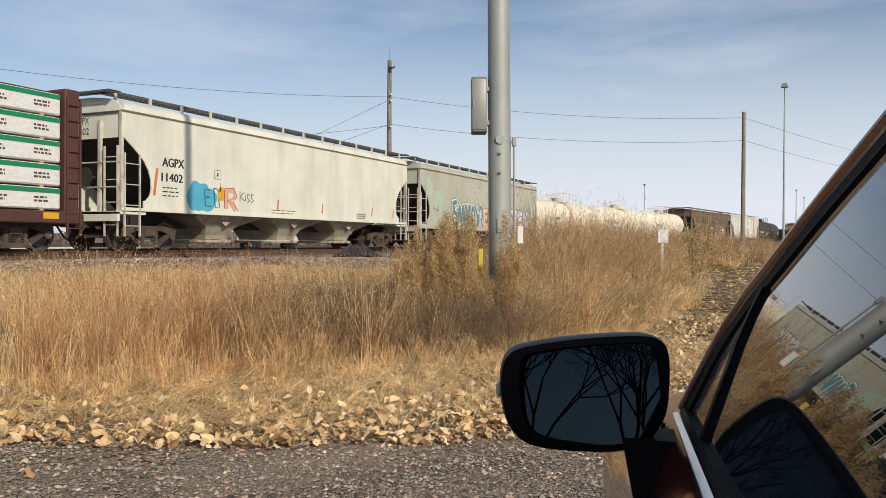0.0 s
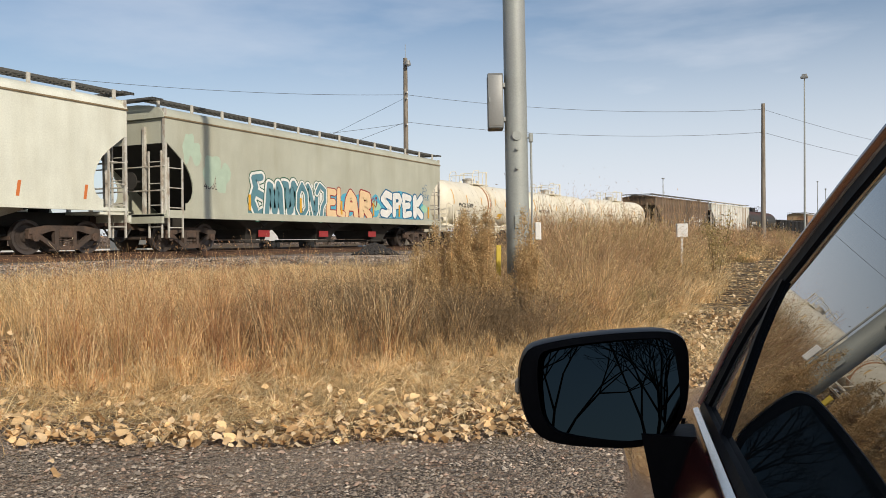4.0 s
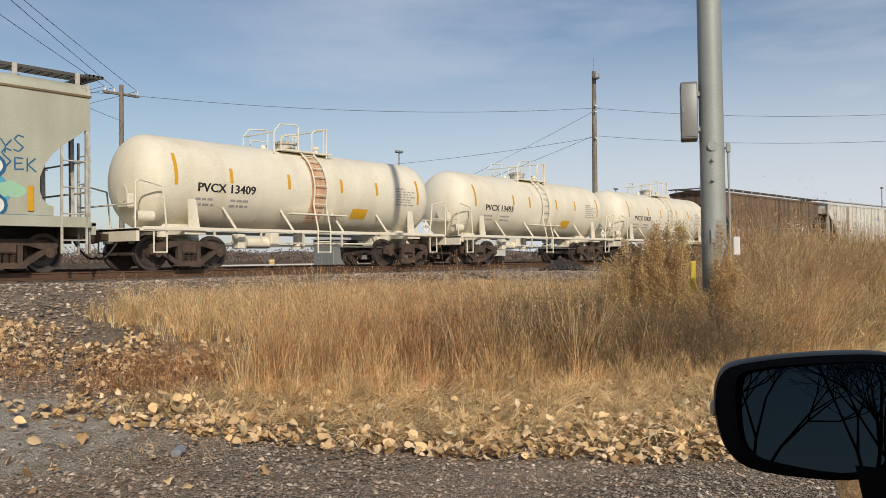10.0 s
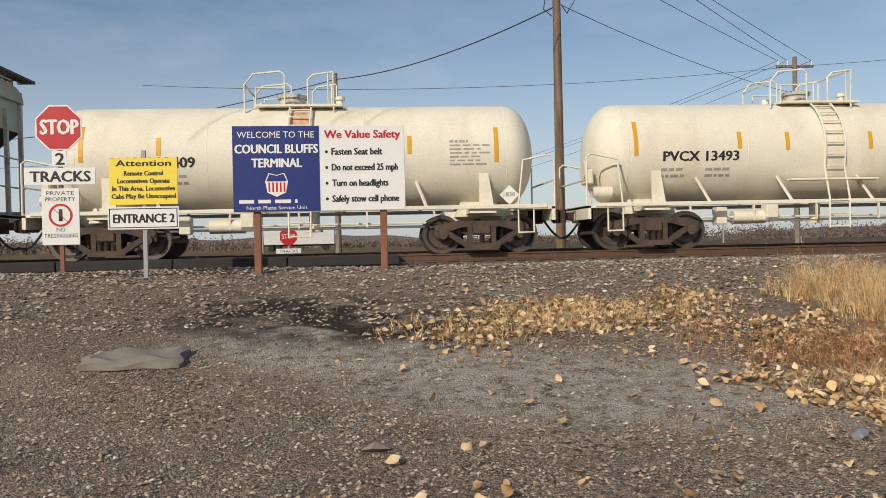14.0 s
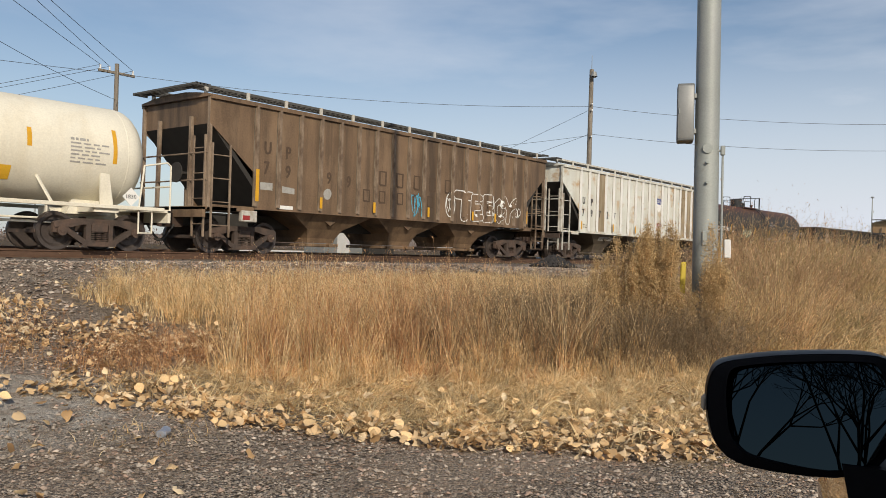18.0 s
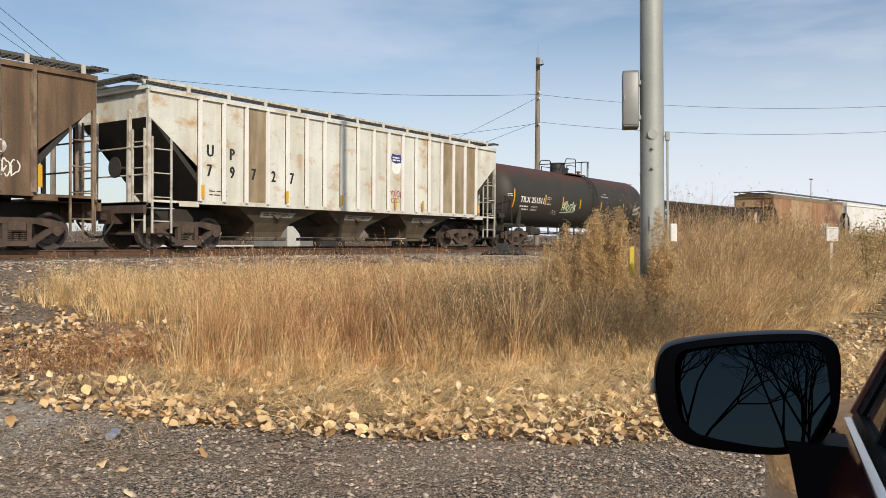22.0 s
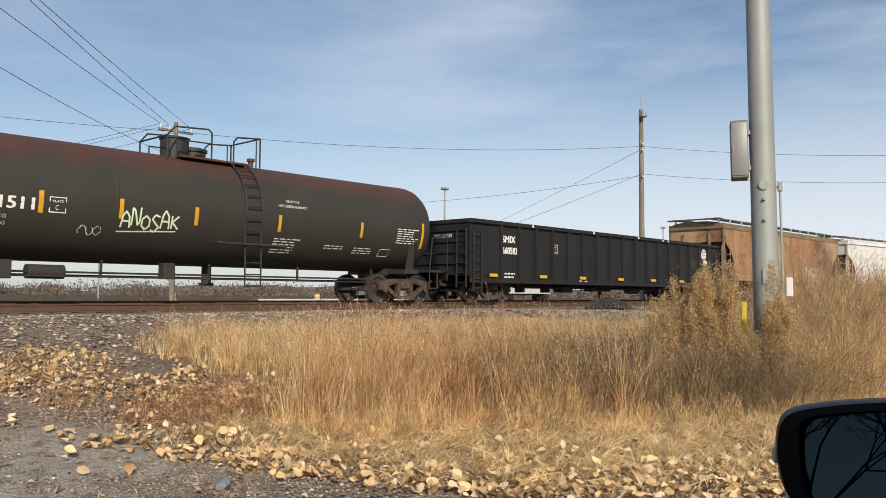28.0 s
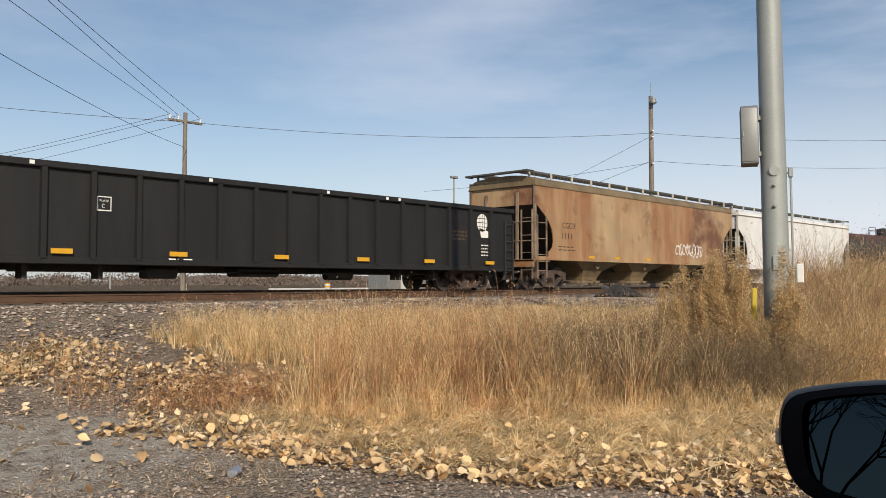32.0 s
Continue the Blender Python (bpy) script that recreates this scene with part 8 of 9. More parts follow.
# golden arching grass at the foot of the brush and among it
x, y = scatter(420, 9.8, 26.0, 2.3, 5.8, lambda a, b: np.where((b > grass_front(a) - 0.15) & (b < grass_front(a) + 1.5), 0.75, 0.0))
v, f, tips, hh = stand(x, y, 22, 0.06, RNG.uniform(0.45, 1.0, len(x)), (0.25, 1.25), 0.0105 + 0.0004 * np.clip(x - 10, 0, 16), seg=4, wind=0.15)
sheet("arching_grass", [(v, f)], pale_mat, "golden arching dry grass at the foot of the brush", "grass")

# loose tall stalks rising over the stand
x, y = scatter(700, 4.2, 9.5, 4.6, 9.5, lambda a, b: np.where(in_grass(a, b), 0.6, 0.0))
h = np.clip(1.36 - 0.028 * np.hypot(x, y) - ground_many(x, y), 0.3, 1.2) * RNG.uniform(0.7, 1.12, len(x))
xb, yb2 = scatter(300, 10.0, 30.0, 3.4, 7.5, lambda a, b: np.where(in_grass(a, b) & (b / a < 0.37), 0.5, 0.0))
x, y, h = np.concatenate([x, xb]), np.concatenate([y, yb2]), np.concatenate([h, RNG.uniform(1.6, 2.35, len(xb))])
v, f, tips = ribbons(x, y, ground_many(x, y), h, h * RNG.uniform(0.05, 0.35, len(x)), 0.006 + 0.0007 * np.clip(x - 8, 0, 25), seg=4)
c = np.concatenate([tips - [0, 0, 0.07 * k] for k in range(5)])
tv, tf = tufts(c, np.tile([0.022, 0.022, 0.035], (len(c), 1)), 6, 0.013, 1.0, 0.2)
sheet("tall_stalks", [(v, f), (tv, tf)], red_mat, "thin tall reddish seed stalks rising over the grass", "grass")

# chips, straw and soil clods on the footpath past the pole
x, y = scatter(17000, 6.5, 50.0, -3.5, 5.6, lambda a, b: np.where((b < grass_front(a) + 0.3) & (b > -3.5 + 0.06 * a), np.clip(1.25 - a / 45, 0.3, 1) * np.clip(0.75 + 0.6 * wobble(a, b, 2.6, 1.0), 0.1, 1) * ((b < front(a) + 3) | (a > 9)) * (a > 8.0 - b), 0.0))
far = 1 + np.clip(x - 10, 0, 40) / 14
v, f, _ = ribbons(x, y, ground_many(x, y) + 0.008, RNG.uniform(0.01, 0.06, len(x)), RNG.uniform(0.05, 0.18, len(x)) * far ** 0.5, 0.020 * far, 0.1, seg=1)
sheet("path_litter", [(v, f)], straw_mat, "straw and leaf chips littering the footpath", "litter")


# ---- goldenrod clumps: each plant is a thing ----
def goldenrod(x, y, h, seed, label):
    """A few bare stems, each with a long soft column of seed fluff on its upper part."""
    rnd = np.random.default_rng(seed)
    zx = ground_z(x, y)
    stem = Build()
    heads = []
    for i in range(7):
        a, r0 = rnd.uniform(0, 6.28), rnd.uniform(0.01, 0.06)
        hh = h * (1.0 if i == 0 else rnd.uniform(0.55, 0.95))
        out = rnd.uniform(0.03, 0.13)
        p = [(r0 * math.cos(a), r0 * math.sin(a), -0.05), ((r0 + out * 0.3) * math.cos(a), (r0 + out * 0.3) * math.sin(a), hh * 0.5), ((r0 + out) * math.cos(a), (r0 + out) * math.sin(a), hh * 0.97)]
        stem.tube(p, 0.004, 4)
        for k in range(20):
            u = k / 19
            q = np.array(p[1]) * (1 - u) + np.array(p[2]) * u
            side = rnd.uniform(0, 6.28)
            w = 0.052 * math.sin(math.pi * (0.12 + 0.83 * u)) ** 0.7
            heads.append((q[0] + w * math.cos(side), q[1] + w * math.sin(side), q[2] + 0.02, 0.020 + 0.25 * w))
    heads = np.array(heads)
    plant = thing("goldenrod_plant", pose(x, y, zx), label, "weed plant", "goldenrod plants round the pole")
    part("stem", stem, straw_mat, plant)
    v, f = tufts(heads[:, :3], np.repeat(heads[:, 3:], 3, 1) * [1, 1, 1.6], 84, 0.0105, 0.3, 0.5)
    part("plume", quad_mesh("plume", v, f), plume_mat, plant)
    return plant


for i, (x, y, h) in enumerate(((8.84, 4.42, 1.44), (8.92, 4.32, 1.30), (9.00, 4.10, 1.64), (9.02, 4.16, 1.5), (9.08, 3.95, 1.66), (9.12, 4.0, 1.52), (9.36, 3.42, 1.66), (9.40, 3.50, 1.45), (8.75, 4.62, 1.15), (9.22, 3.80, 0.85), (9.5, 4.3, 1.5), (9.30, 4.22, 1.62))):
    goldenrod(x, y, h, 30 + i, "tan fluffy goldenrod gone to seed beside the pole")

# a green sprig low in the brush
x, y = scatter(1500, 12.2, 14.2, 2.5, 3.5, lambda a, b: ((a - 13.1) / 0.8) ** 2 + ((b - 2.95) / 0.4) ** 2 < 1)
v, f, _ = ribbons(x, y, ground_many(x, y), RNG.uniform(0.2, 0.62, len(x)), RNG.uniform(0.05, 0.3, len(x)), 0.012)
tagged(part("green_weeds", quad_mesh("green_weeds", v, f), green_mat, None), "low dull green weeds among dead brush", "weeds", "", "stuff")
tall_weed = thing("leafy_weed", pose(18.9, 2.5, ground_z(18.9, 2.5)), "tall leafy grey-green weed at the brush edge", "weed plant")
st = Build()
at = []
for k in range(7):
    a, q = 0.9 * k, 0.10 + 0.05 * k
    st.tube([(0, 0, -0.05), (q * 0.4 * math.cos(a), q * 0.4 * math.sin(a), 0.8), (q * math.cos(a), q * math.sin(a), 1.45 + 0.06 * k)], 0.008, 4)
    at += [(q * u * math.cos(a), q * u * math.sin(a), 0.35 + (1.1 + 0.06 * k) * u) for u in (0.3, 0.5, 0.65, 0.8, 0.9, 1.0)]
part("stem", st, weed_mat, tall_weed)
lv, lf = tufts(np.array(at), 0.07, 16, 0.035, 0.5, 0.4)
part("foliage", quad_mesh("foliage", lv, lf), olive_mat, tall_weed)


# ---- low tufts and patches on the gravel to the left ----
def patch(x, y):
    p1 = ((x - 1.7) / 1.7) ** 2 + ((y - 8.0 - 0.25 * (x - 1.7)) / 0.95) ** 2
    p2 = ((x - 3.2) / 0.9) ** 2 + ((y - 8.6) / 0.7) ** 2
    return np.maximum(np.exp(-p1 * 1.2), 0.8 * np.exp(-p2)) + 0.18 * wobble(x, y, 3.0)


x, y = scatter(20000, -0.4, 4.6, 6.2, 10.5, lambda a, b: np.clip(patch(a, b) * 1.3 - 0.40, 0, 1))
z = ground_many(x, y)
v, f, _ = ribbons(x, y, z, RNG.uniform(0.03, 0.17, len(x)), RNG.uniform(0.03, 0.16, len(x)), 0.0070)
tagged(part("short_dry_grass", quad_mesh("short_dry_grass", v, f), straw_mat, None), "short dry grass growing out of the gravel", "grass", "", "stuff")
x, y = scatter(2600, 1.2, 4.2, 3.8, 5.6, lambda a, b: np.clip(0.8 * np.exp(-(((a - 2.75) / 0.45) ** 2 + ((b - 4.55) / 0.22) ** 2)) + 0.5 * np.exp(-(((a - 1.9) / 0.3) ** 2 + ((b - 4.9) / 0.12) ** 2)), 0, 1))
v, f, _ = ribbons(x, y, ground_many(x, y), RNG.uniform(0.02, 0.10, len(x)), RNG.uniform(0.02, 0.09, len(x)), 0.005)
tagged(part("gravel_weeds", quad_mesh("gravel_weeds", v, f), straw_mat, None), "small dry weed tufts in the gravel", "weeds", "", "stuff")


x, y = scatter(11000, 2.6, 5.0, 4.5, 8.0, lambda a, b: np.where((b > front(a) + 0.3) & (a < grass_left(b) + 0.4), np.clip(0.9 * np.exp(-(((a - 3.7) / 0.75) ** 2 + ((b - 6.35) / 0.45) ** 2)) + 0.25 * wobble(a, b, 2.4, 6.0), 0, 1), 0.0))
v, f, tips = ribbons(x, y, ground_many(x, y), RNG.uniform(0.06, 0.24, len(x)), RNG.uniform(0.03, 0.14, len(x)), 0.005)
tv, tf = tufts(tips, 0.012, 4, 0.010)
v, f = merge([(v, f), (tv, tf)])
tagged(part("low_red_weeds", quad_mesh("low_red_weeds", v, f), red_mat, None), "low twiggy reddish weeds among fallen leaves", "weeds", "", "stuff")


# ---- fallen leaves ----
def leaf_shape():
    """A cupped, curled heart-shaped leaf, about 1 across."""
    rows = [(-0.5, 0.10), (-0.28, 0.42), (0.0, 0.48), (0.28, 0.30), (0.55, 0.03)]
    vs = []
    for u, w in rows:
        for s in (-1, 0, 1):
            vs.append((u, s * w, 0.28 * (s * w) ** 2 * 2 + 0.22 * u * u))
    fs = [(r * 3 + c, r * 3 + c + 1, r * 3 + c + 4, r * 3 + c + 3) for r in range(4) for c in range(2)]
    return np.array(vs), np.array(fs)


LV, LF = leaf_shape()


def leaf_density(x, y):
    band = (y > front(x) + 0.15 * wobble(x, y, 4)) & (y < grass_front(x) + 0.6) & (x > 2.2) & ((x > grass_left(y) - 1.5) | (y < 6))
    fall = np.clip(1.15 - (y - front(x)) / 1.5, 0.10, 1) * np.where(x > 7, 0.55, 1)
    return np.where(band, fall, 0.0) + np.clip(patch(x, y) * 1.7 - 0.50, 0, 0.95) + 0.75 * np.exp(-(((x - 3.8) / 1.0) ** 2 + ((y - 7.2) / 1.0) ** 2)) * (wobble(x, y, 3.3, 2.0) > -0.25) + 0.012 * ((x < 6) & (y > 3.5) & (y < 11))


def leaves(n, seed, x0, x1, y0, y1):
    x, y = scatter(n, x0, x1, y0, y1, lambda a, b: np.clip(leaf_density(a, b), 0, 1))
    m = len(x)
    z = ground_many(x, y) + RNG.uniform(0.008, 0.05, m) + 0.07 * RNG.uniform(0, 1, m) * np.clip((y - front(x)) / 1.2, 0, 1) * (x > 2.8)
    s = RNG.uniform(0.028, 0.082, m) * (1 + np.clip(x - 12, 0, 30) / 60)
    e = RNG.normal(0, 0.5, (m, 2))
    a = RNG.uniform(0, 6.28, m)
    return x, y, z, s, e, a


def place_leaves(x, y, z, s, e, a):
    v = LV[None] * s[:, None, None] * np.stack([np.ones(len(x)), RNG.uniform(0.7, 1.1, len(x)), RNG.uniform(-3.0, 3.5, len(x))], 1)[:, None, :]
    v += RNG.normal(0, 0.075, v.shape) * s[:, None, None]
    for ax, an in ((0, e[:, 0]), (1, e[:, 1]), (2, a)):
        c, sn = np.cos(an)[:, None], np.sin(an)[:, None]
        i, j = [(1, 2), (2, 0), (0, 1)][ax]
        vi, vj = v[:, :, i].copy(), v[:, :, j].copy()
        v[:, :, i], v[:, :, j] = c * vi - sn * vj, sn * vi + c * vj
    v += np.stack([x, y, z], 1)[:, None, :]
    f = LF[None] + (np.arange(len(x)) * len(LV))[:, None, None]
    return v.reshape(-1, 3), f.reshape(-1, 4)


L = [np.concatenate(q) for q in zip(leaves(60000, 3, -0.5, 14.0, 0.8, 10.5), leaves(9000, 4, 10.0, 45.0, -2.0, 5.5))]
v, f = place_leaves(*L)
tagged(part("fallen_leaves", quad_mesh("fallen_leaves", v, f), leaf_mat, None), "curled tan cottonwood leaves littering the gravel edge", "leaves", "", "stuff")
x, y, z, s, e, a = leaves(1500, 5, 1.8, 5.5, 1.6, 7.0)
single = [quad_mesh("leaf", LV * [1, w, c], LF) for w, c in ((1.0, 1.6), (0.8, -1.4), (0.95, 2.4), (0.75, 0.6))]
leaf_each = material("single_leaf", (0.68, 0.47, 0.24), 0.7, 0, 0.2, 12, each=0.35, bump=0)
for i in range(min(300, len(x))):
    q = part("leaf", single[i % 4], leaf_each, ground)
    q.matrix_basis = Matrix.LocRotScale((x[i], y[i], z[i] + 0.02), Euler((e[i, 0], e[i, 1], a[i])), (s[i] * 1.15,) * 3)


# ---- loose stones on the gravel ----
def stone_mesh(seed):
    """An angular chip of stone."""
    rnd = random.Random(seed)
    ring = [(0.5 * rnd.uniform(0.7, 1.15) * math.cos(k * math.pi / 2.5 + rnd.uniform(-0.25, 0.25)), 0.5 * rnd.uniform(0.7, 1.15) * math.sin(k * math.pi / 2.5), rnd.uniform(-0.12, 0.12)) for k in range(5)]
    v = np.array(ring + [(rnd.uniform(-0.15, 0.15), rnd.uniform(-0.15, 0.15), 0.36), (0.0, 0.0, -0.3)])
    f = np.array([(k, (k + 1) % 5, 5) for k in range(5)] + [((k + 1) % 5, k, 6) for k in range(5)])
    return v, f


SV = [stone_mesh(i) for i in range(5)]
stone_mat = island_material("crushed_stone", [(0.10, 0.082, 0.066), (0.26, 0.215, 0.17), (0.40, 0.275, 0.205), (0.32, 0.265, 0.21), (0.18, 0.15, 0.125), (0.50, 0.42, 0.335), (0.30, 0.24, 0.19), (0.15, 0.125, 0.10), (0.58, 0.50, 0.405)], 0.9, 0.0)


def stones(n, x0, x1, y0, y1, lo, hi, keep):
    x, y = scatter(n, x0, x1, y0, y1, keep)
    m = len(x)
    z = ground_many(x, y)
    s = lo + (hi - lo) * RNG.beta(1, 4, m)
    out = []
    for k in range(5):
        q = np.arange(m) % 5 == k
        v0, f0 = SV[k]
        a = RNG.uniform(0, 6.28, q.sum())
        v = v0[None] * s[q][:, None, None]
        c, sn = np.cos(a)[:, None], np.sin(a)[:, None]
        vx, vy = v[:, :, 0].copy(), v[:, :, 1].copy()
        v[:, :, 0], v[:, :, 1] = (c * vx * 1.5 - sn * vy), (sn * vx * 1.5 + c * vy)
        v += np.stack([x[q], y[q], z[q] + s[q] * 0.18], 1)[:, None, :]
        out.append((v.reshape(-1, 3), (f0[None] + (np.arange(q.sum()) * len(v0))[:, None, None]).reshape(-1, 3)))
    return merge(out)


bare = lambda a, b: (b < front(a) + 0.5) | (a < 3.6)
spots = lambda a, b: (((a + 0.6) / 1.6) ** 2 + ((b - 8.3) / 0.8) ** 2 > 1) & (((a + 4.0) / 3.6) ** 2 + ((b - 12.6) / 1.2) ** 2 > 1)
v, f = merge([stones(66000, -6.0, 9.0, 1.0, 9.0, 0.012, 0.047, lambda a, b: np.where(bare(a, b), np.clip(1.9 - np.hypot(a, b) / 8, 0.12, 1) * np.where(spots(a, b), 1, 0.12) * np.where((((a - 1.6) / 1.6) ** 2 + ((b - 5.85) / 0.75) ** 2 > 1) & (((a + 0.3) / 1.2) ** 2 + ((b - 7.15) / 0.55) ** 2 > 1), 1, 0.25), 0.0)), stones(30000, -9.0, 24.0, 8.0, 16.3, 0.025, 0.10, lambda a, b: (a < 4.2) | (b > grass_back(a) - 0.3))])
stone_sheet = quad_mesh("loose_stones", v, f)
stone_sheet.shade_flat()
tagged(part("loose_stones", stone_sheet, stone_mat, None), "loose grey and reddish crushed stones on the lot", "stones", "", "stuff")
pale_stone = material("pale_limestone", (0.30, 0.25, 0.21), 0.85, 0, 0.2, 12, each=0.4)
sm = [quad_mesh("stone", *SV[i]) for i in range(5)]
for q in sm:
    q.shade_flat()
x, y = scatter(900, -5.5, 4.5, 3.8, 12.5, bare)
for i in range(min(160, len(x))):
    q = part("stone", sm[i % 5], pale_stone, ground)
    w = random.uniform(0.03, 0.065)
    q.matrix_basis = Matrix.LocRotScale((x[i], y[i], ground_z(x[i], y[i]) + 0.008), Euler((0, 0, random.uniform(0, 6))), (w * 1.4, w, w * 0.8))
for X, Y, w in ((-0.05, 4.72, 0.17), (-4.6, 9.6, 0.16), (-3.0, 8.1, 0.12)):
    q = part("stone", sm[int(w * 100) % 5], pale_stone, ground)
    q.matrix_basis = Matrix.LocRotScale((X, Y, ground_z(X, Y) + 0.02), Euler((0, 0, 0.7)), (w * 1.4, w, w * 0.7))
pv, pf = stones(900, 24.0, 26.6, 14.6, 16.0, 0.10, 0.34, lambda a, b: ((a - 25.3) / 1.2) ** 2 + ((b - 15.3) / 0.6) ** 2 < 1)
pv[:, 2] += 0.42 * np.exp(-(((pv[:, 0] - 25.3) / 0.8) ** 2 + ((pv[:, 1] - 15.3) / 0.45) ** 2))
tagged(part("rubble_pile", quad_mesh("rubble_pile", pv, pf), rubble, None), "low pile of dark rubble beside the track", "rubble", "", "stuff")

# ---- beyond the tracks ----
far_white = material("far_white_metal", (0.55, 0.55, 0.53), 0.6, 0, 0.15, 2)
cab = thing("signal_cabinet", pose(26.4, 28.2, ground_z(26.4, 28.2)), "grey railway signal cabinet with a pale roof", "cabinet")
part("body", Build().bev(-1.25, 1.25, -0.7, 0.7, 0.1, 1.45, 0.02), grey_box, cab)
part("roof", Build().prism([(-0.8, 1.45), (0.8, 1.45), (0.0, 1.66)], "x", -1.35, 1.35), far_white, cab)
part("door", Build().bev(-0.45, 0.35, -0.72, -0.7, 0.2, 1.35, 0.008), far_white, cab)
part("base", Build().box(-1.2, 1.2, -0.65, 0.65, -0.2, 0.1), black_and_shade, cab)
bx2 = thing("battery_box", pose(29.0, 28.0, ground_z(29, 28)), "low black battery box beside the signal cabinet", "cabinet")
part("body", Build().bev(-0.9, 0.9, -0.5, 0.5, 0.0, 0.62, 0.02), black_and_shade, bx2)
part("lid", Build().bev(-0.95, 0.95, -0.55, 0.55, 0.62, 0.70, 0.02), rubble, bx2)
gb2 = thing("electrical_cabinet", pose(7.4, 27.3, ground_z(7.4, 27.3)), "small white electrical cabinet with scrawl beside a pole", "cabinet")
part("body", Build().bev(-0.33, 0.33, -0.25, 0.25, 0.0, 0.85, 0.015), far_white, gb2)
part("graffiti", Build().box(-0.2, -0.12, -0.256, -0.252, 0.2, 0.7).box(0.0, 0.06, -0.256, -0.252, 0.3, 0.65).box(0.1, 0.2, -0.256, -0.252, 0.25, 0.4), black_ink, gb2)
sw = thing("switch_stand", pose(34.6, 21.5, RAIL_Z - 0.25), "small switch stand with a red target between the tracks", "switch stand")
part("base", Build().bev(-0.4, 0.4, -0.25, 0.25, 0.0, 0.3, 0.02), far_white, sw)
part("spindle", Build().cyl((0, 0, 0.3), (0, 0, 0.75), 0.03, n=8), black_and_shade, sw)
part("target", Build().bev(-0.16, 0.16, -0.02, 0.02, 0.5, 0.8, 0.005), sign_red, sw)
# a low guard rail and pale kerb blocks along the yard road
for k in range(2):
    x = 26.4 + 4.2 * k
    g = thing("guard_rail", pose(x, 36.0, ground_z(x, 36.0)), "low weathered white guard rail along the yard road", "guard rail", "guard rails")
    part("beam", Build().prism([(-0.04, 0.42), (0.02, 0.46), (-0.02, 0.56), (0.02, 0.66), (-0.04, 0.70), (-0.06, 0.56)], "x", -2.05, 2.05), far_white, g)
    for dx in (-1.6, 0.0, 1.6):
        part("post", Build().bev(dx - 0.06, dx + 0.06, -0.02, 0.1, -0.1, 0.68, 0.01), wood_pole, g)
for x, y in ((44.0, 56.0), (33.0, 61.0)):
    br = thing("traffic_barrel", pose(x, y, ground_z(x, y)), "orange and white traffic barrel beyond the tracks", "barrel", "traffic barrels")
    part("drum", Build().cyl((0, 0, 0.06), (0, 0, 0.95), 0.28, 0.24, n=16), orange_spray, br)
    part("band", Build().cyl((0, 0, 0.4), (0, 0, 0.55), 0.272, 0.268, n=16).cyl((0, 0, 0.7), (0, 0, 0.85), 0.264, 0.258, n=16), far_white, br)
    part("base", Build().cyl((0, 0, 0), (0, 0, 0.08), 0.36, n=16), black_and_shade, br)
for x, y, h in ((-16.0, 110.0, 13.0), (28.0, 120.0, 12.0), (52.0, 118.0, 14.0), (147.0, 28.4, 11.8), (200.0, 4.3, 14.0), (200.0, 2.65, 12.3), (106.4, 55.4, 10.8), (55.0, 51.0, 10.9)):
    m = thing("yard_light_mast", pose(x, y, ground_z(x, y)), "thin grey light mast far across the yard", "light mast", "yard light masts")
    part("mast", Build().cyl((0, 0, 0), (0, 0, h), 0.14, 0.07, n=10), galv, m)
    part("lamp_head", Build().bev(-0.4, 0.4, -0.2, 0.2, h - 0.1, h + 0.12, 0.04), grey_box, m)
for k, (x, y, l) in enumerate(((-14, 140, 12), (105, 80, 14))):
    tl = thing("parked_trailer", pose(x, y, ground_z(x, y), 0, 0, 4 * k), "white box trailer parked far across the yard", "trailer", "parked trailers")
    part("box", Build().bev(-l / 2, l / 2, -1.25, 1.25, 1.1, 3.6, 0.05), far_white, tl)
    part("chassis", Build().box(-l / 2, l / 2, -0.5, 0.5, 0.85, 1.1), black_and_shade, tl)
    for dx in (-l / 2 + 1.2, -l / 2 + 2.4, l / 2 - 1.5):
        part("wheel", Build().cyl((dx, -1.2, 0.5), (dx, 1.2, 0.5), 0.5, n=16), tyre_rubber, tl)
# short reeds and scrub between track and yard
x, y = scatter(26000, -40.0, 70.0, 27.0, 60.0, lambda a, b: np.clip(0.5 + 0.5 * wobble(a, b, 0.25, 3), 0.05, 1))
h = RNG.uniform(0.12, 0.38, len(x))
v, f, _ = ribbons(x, y, ground_many(x, y), h, h * 0.5, 0.035, seg=2)
tagged(part("yard_scrub", quad_mesh("yard_scrub", v, f), brush_mat, None), "low brown scrub beyond the tracks", "scrub", "", "stuff")
# a low ridge that closes the horizon, with bare woods before it
ridge_mat = material("brown_winter_hillside", (0.19, 0.15, 0.12), 0.95, 0, 0.3, 0.05, (0.12, 0.095, 0.08), 0.7, (0.03, 0.03, 0.1), fine=0.6, bump=0)
rings = []
for k in range(181):
    a = radians(-28 + k)
    h = 3.6 + 1.3 * math.sin(k * 0.11) + 0.7 * math.sin(k * 0.37 + 1) + 0.35 * math.sin(k * 1.3)
    rings.append([(r * math.cos(a), r * math.sin(a), z) for r, z in ((285, -1.5), (300, h * 0.55), (322, h * 0.9), (340, h), (380, h * 0.6), (420, -1.5))])
tagged(part("hillside", Build().loft(rings, closed=False, caps=False), ridge_mat, None, angle=180), "low brown wooded hillside on the horizon", "hill", "", "structure")
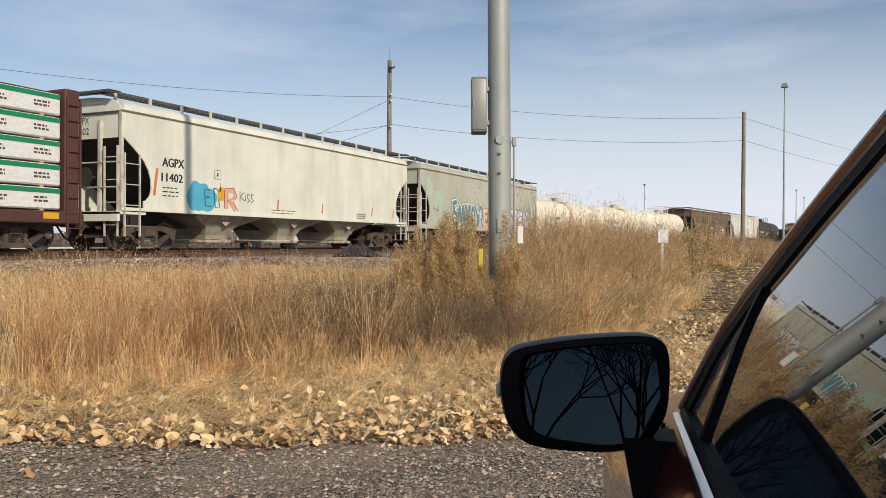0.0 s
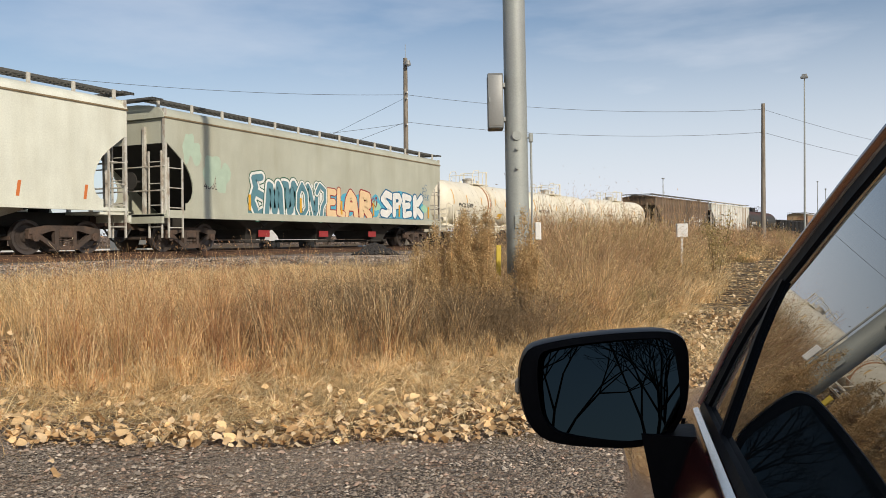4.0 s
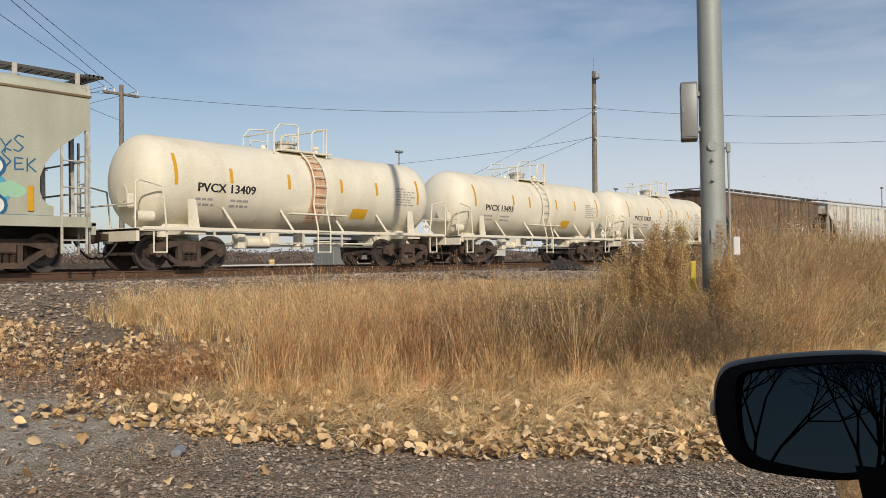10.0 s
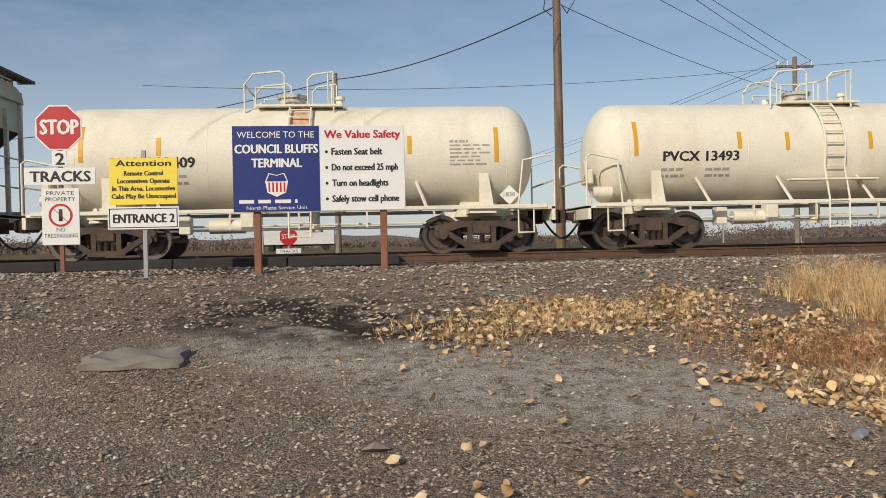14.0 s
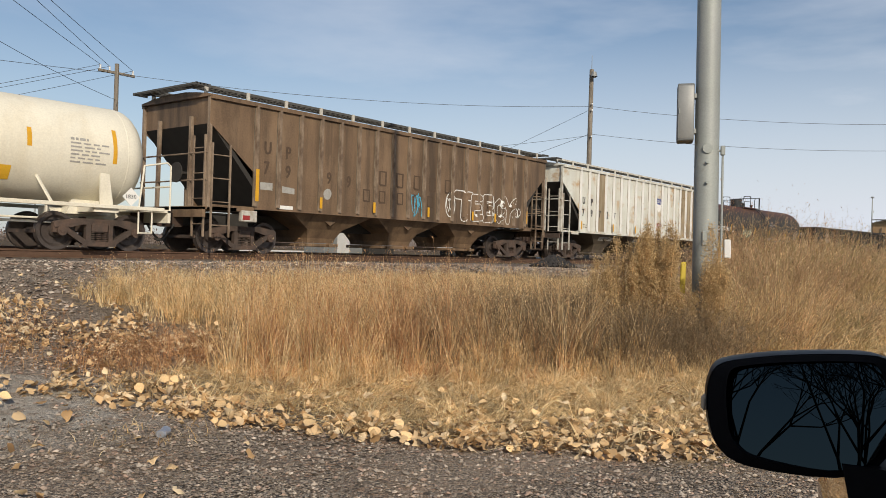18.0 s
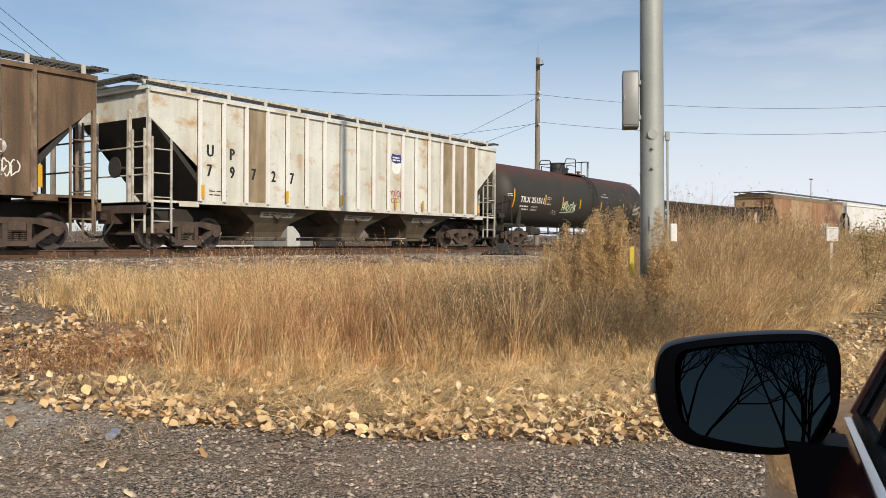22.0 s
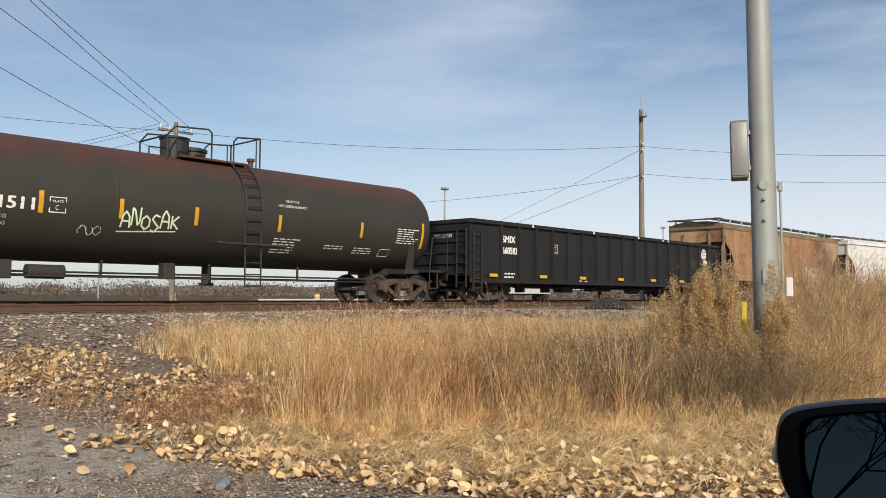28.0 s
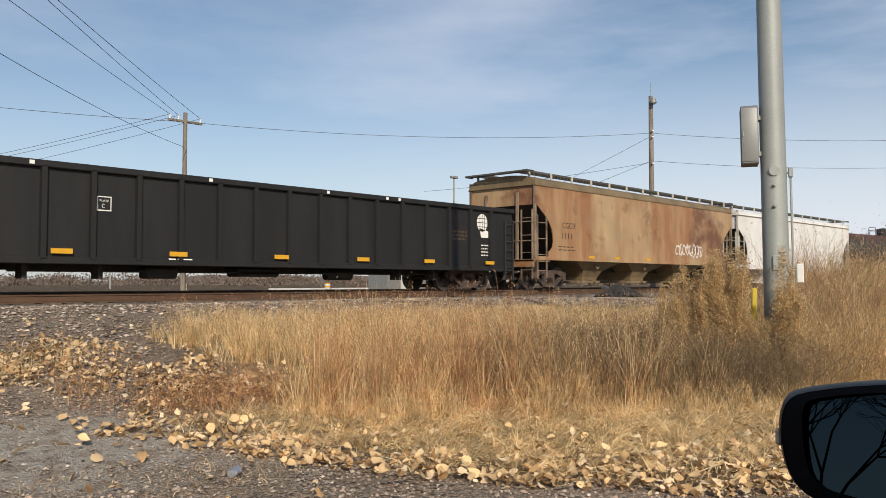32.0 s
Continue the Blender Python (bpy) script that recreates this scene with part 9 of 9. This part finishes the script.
# bare far woods
twig_mat = island_material("bare_twigs", [(0.115, 0.088, 0.072), (0.155, 0.12, 0.098), (0.20, 0.155, 0.127)], 0.95, 0.0)
n = 1500
a = RNG.uniform(radians(-25), radians(150), n)
r = RNG.uniform(200, 320, n)
x, y = r * np.cos(a), r * np.sin(a)
keep = y > -40
x, y = x[keep], y[keep]
h = RNG.uniform(1.4, 3.2, len(x)) * (1 + 0.5 * np.sin(x * 0.031 + 1) * np.sin(y * 0.023))
z = ground_many(x, y)
tv, tf = tufts(np.stack([x, y, z + h * 0.52], 1), np.stack([h * 0.42, h * 0.42, h * 0.28], 1), 52, 0.36, 0.8)
rv, rf, _ = ribbons(np.repeat(x, 4), np.repeat(y, 4), np.repeat(z, 4), np.repeat(h, 4) * RNG.uniform(0.7, 1.2, 4 * len(x)), RNG.uniform(0.2, 2.0, 4 * len(x)), 0.22)
v, f = merge([(tv, tf), (rv, rf)])
tagged(part("far_woods", quad_mesh("far_woods", v, f), twig_mat, None), "low line of bare brown woods on the horizon", "woods", "", "stuff")


# ---- bare trees behind the lot, seen in the mirror and the glass ----
def bare_tree(x, y, h, seed):
    rnd = random.Random(seed)
    b = Build()
    def grow(p, d, l, r, k):
        q = p + d * l
        b.cyl(p, q, r, r * 0.72, n=6 if k > 4 else 3, caps=False)
        if k == 0:
            return
        for i in range(rnd.choice((2, 2, 3))):
            e = (d + Vector((rnd.gauss(0, 0.42), rnd.gauss(0, 0.42), rnd.gauss(0.12, 0.25)))).normalized()
            grow(q, e, l * rnd.uniform(0.62, 0.85), r * 0.68, k - 1)
    grow(Vector((0, 0, -0.2)), Vector((0, 0, 1)), h * 0.22, h * 0.0085, 8)
    tree = thing("bare_tree", pose(x, y, ground_z(x, y)), "leafless dark tree standing behind the gravel lot", "tree", "bare trees")
    part("trunk", b, bark, tree)


bark = material("dark_bark", (0.06, 0.045, 0.035), 0.9, 0, 0.3, 6)
for i, (x, y, h) in enumerate(((-14.0, 4.5, 9.0), (-18.0, 9.0, 11.0), (-16.0, 0.0, 10.0), (-22.0, 14.0, 12.0), (-26.0, 4.0, 12.0), (-12.0, -9.0, 10.0), (-15.0, -7.0, 10.0), (-20.0, -12.5, 12.0), (-28.0, -6.5, 13.0), (-31.0, -2.0, 13.0), (-34.0, -9.0, 15.0), (-30.0, 3.5, 12.0), (-40.0, -4.0, 16.0), (-38.0, 1.0, 15.0))):
    bare_tree(x, y, h, 60 + i)

motions()
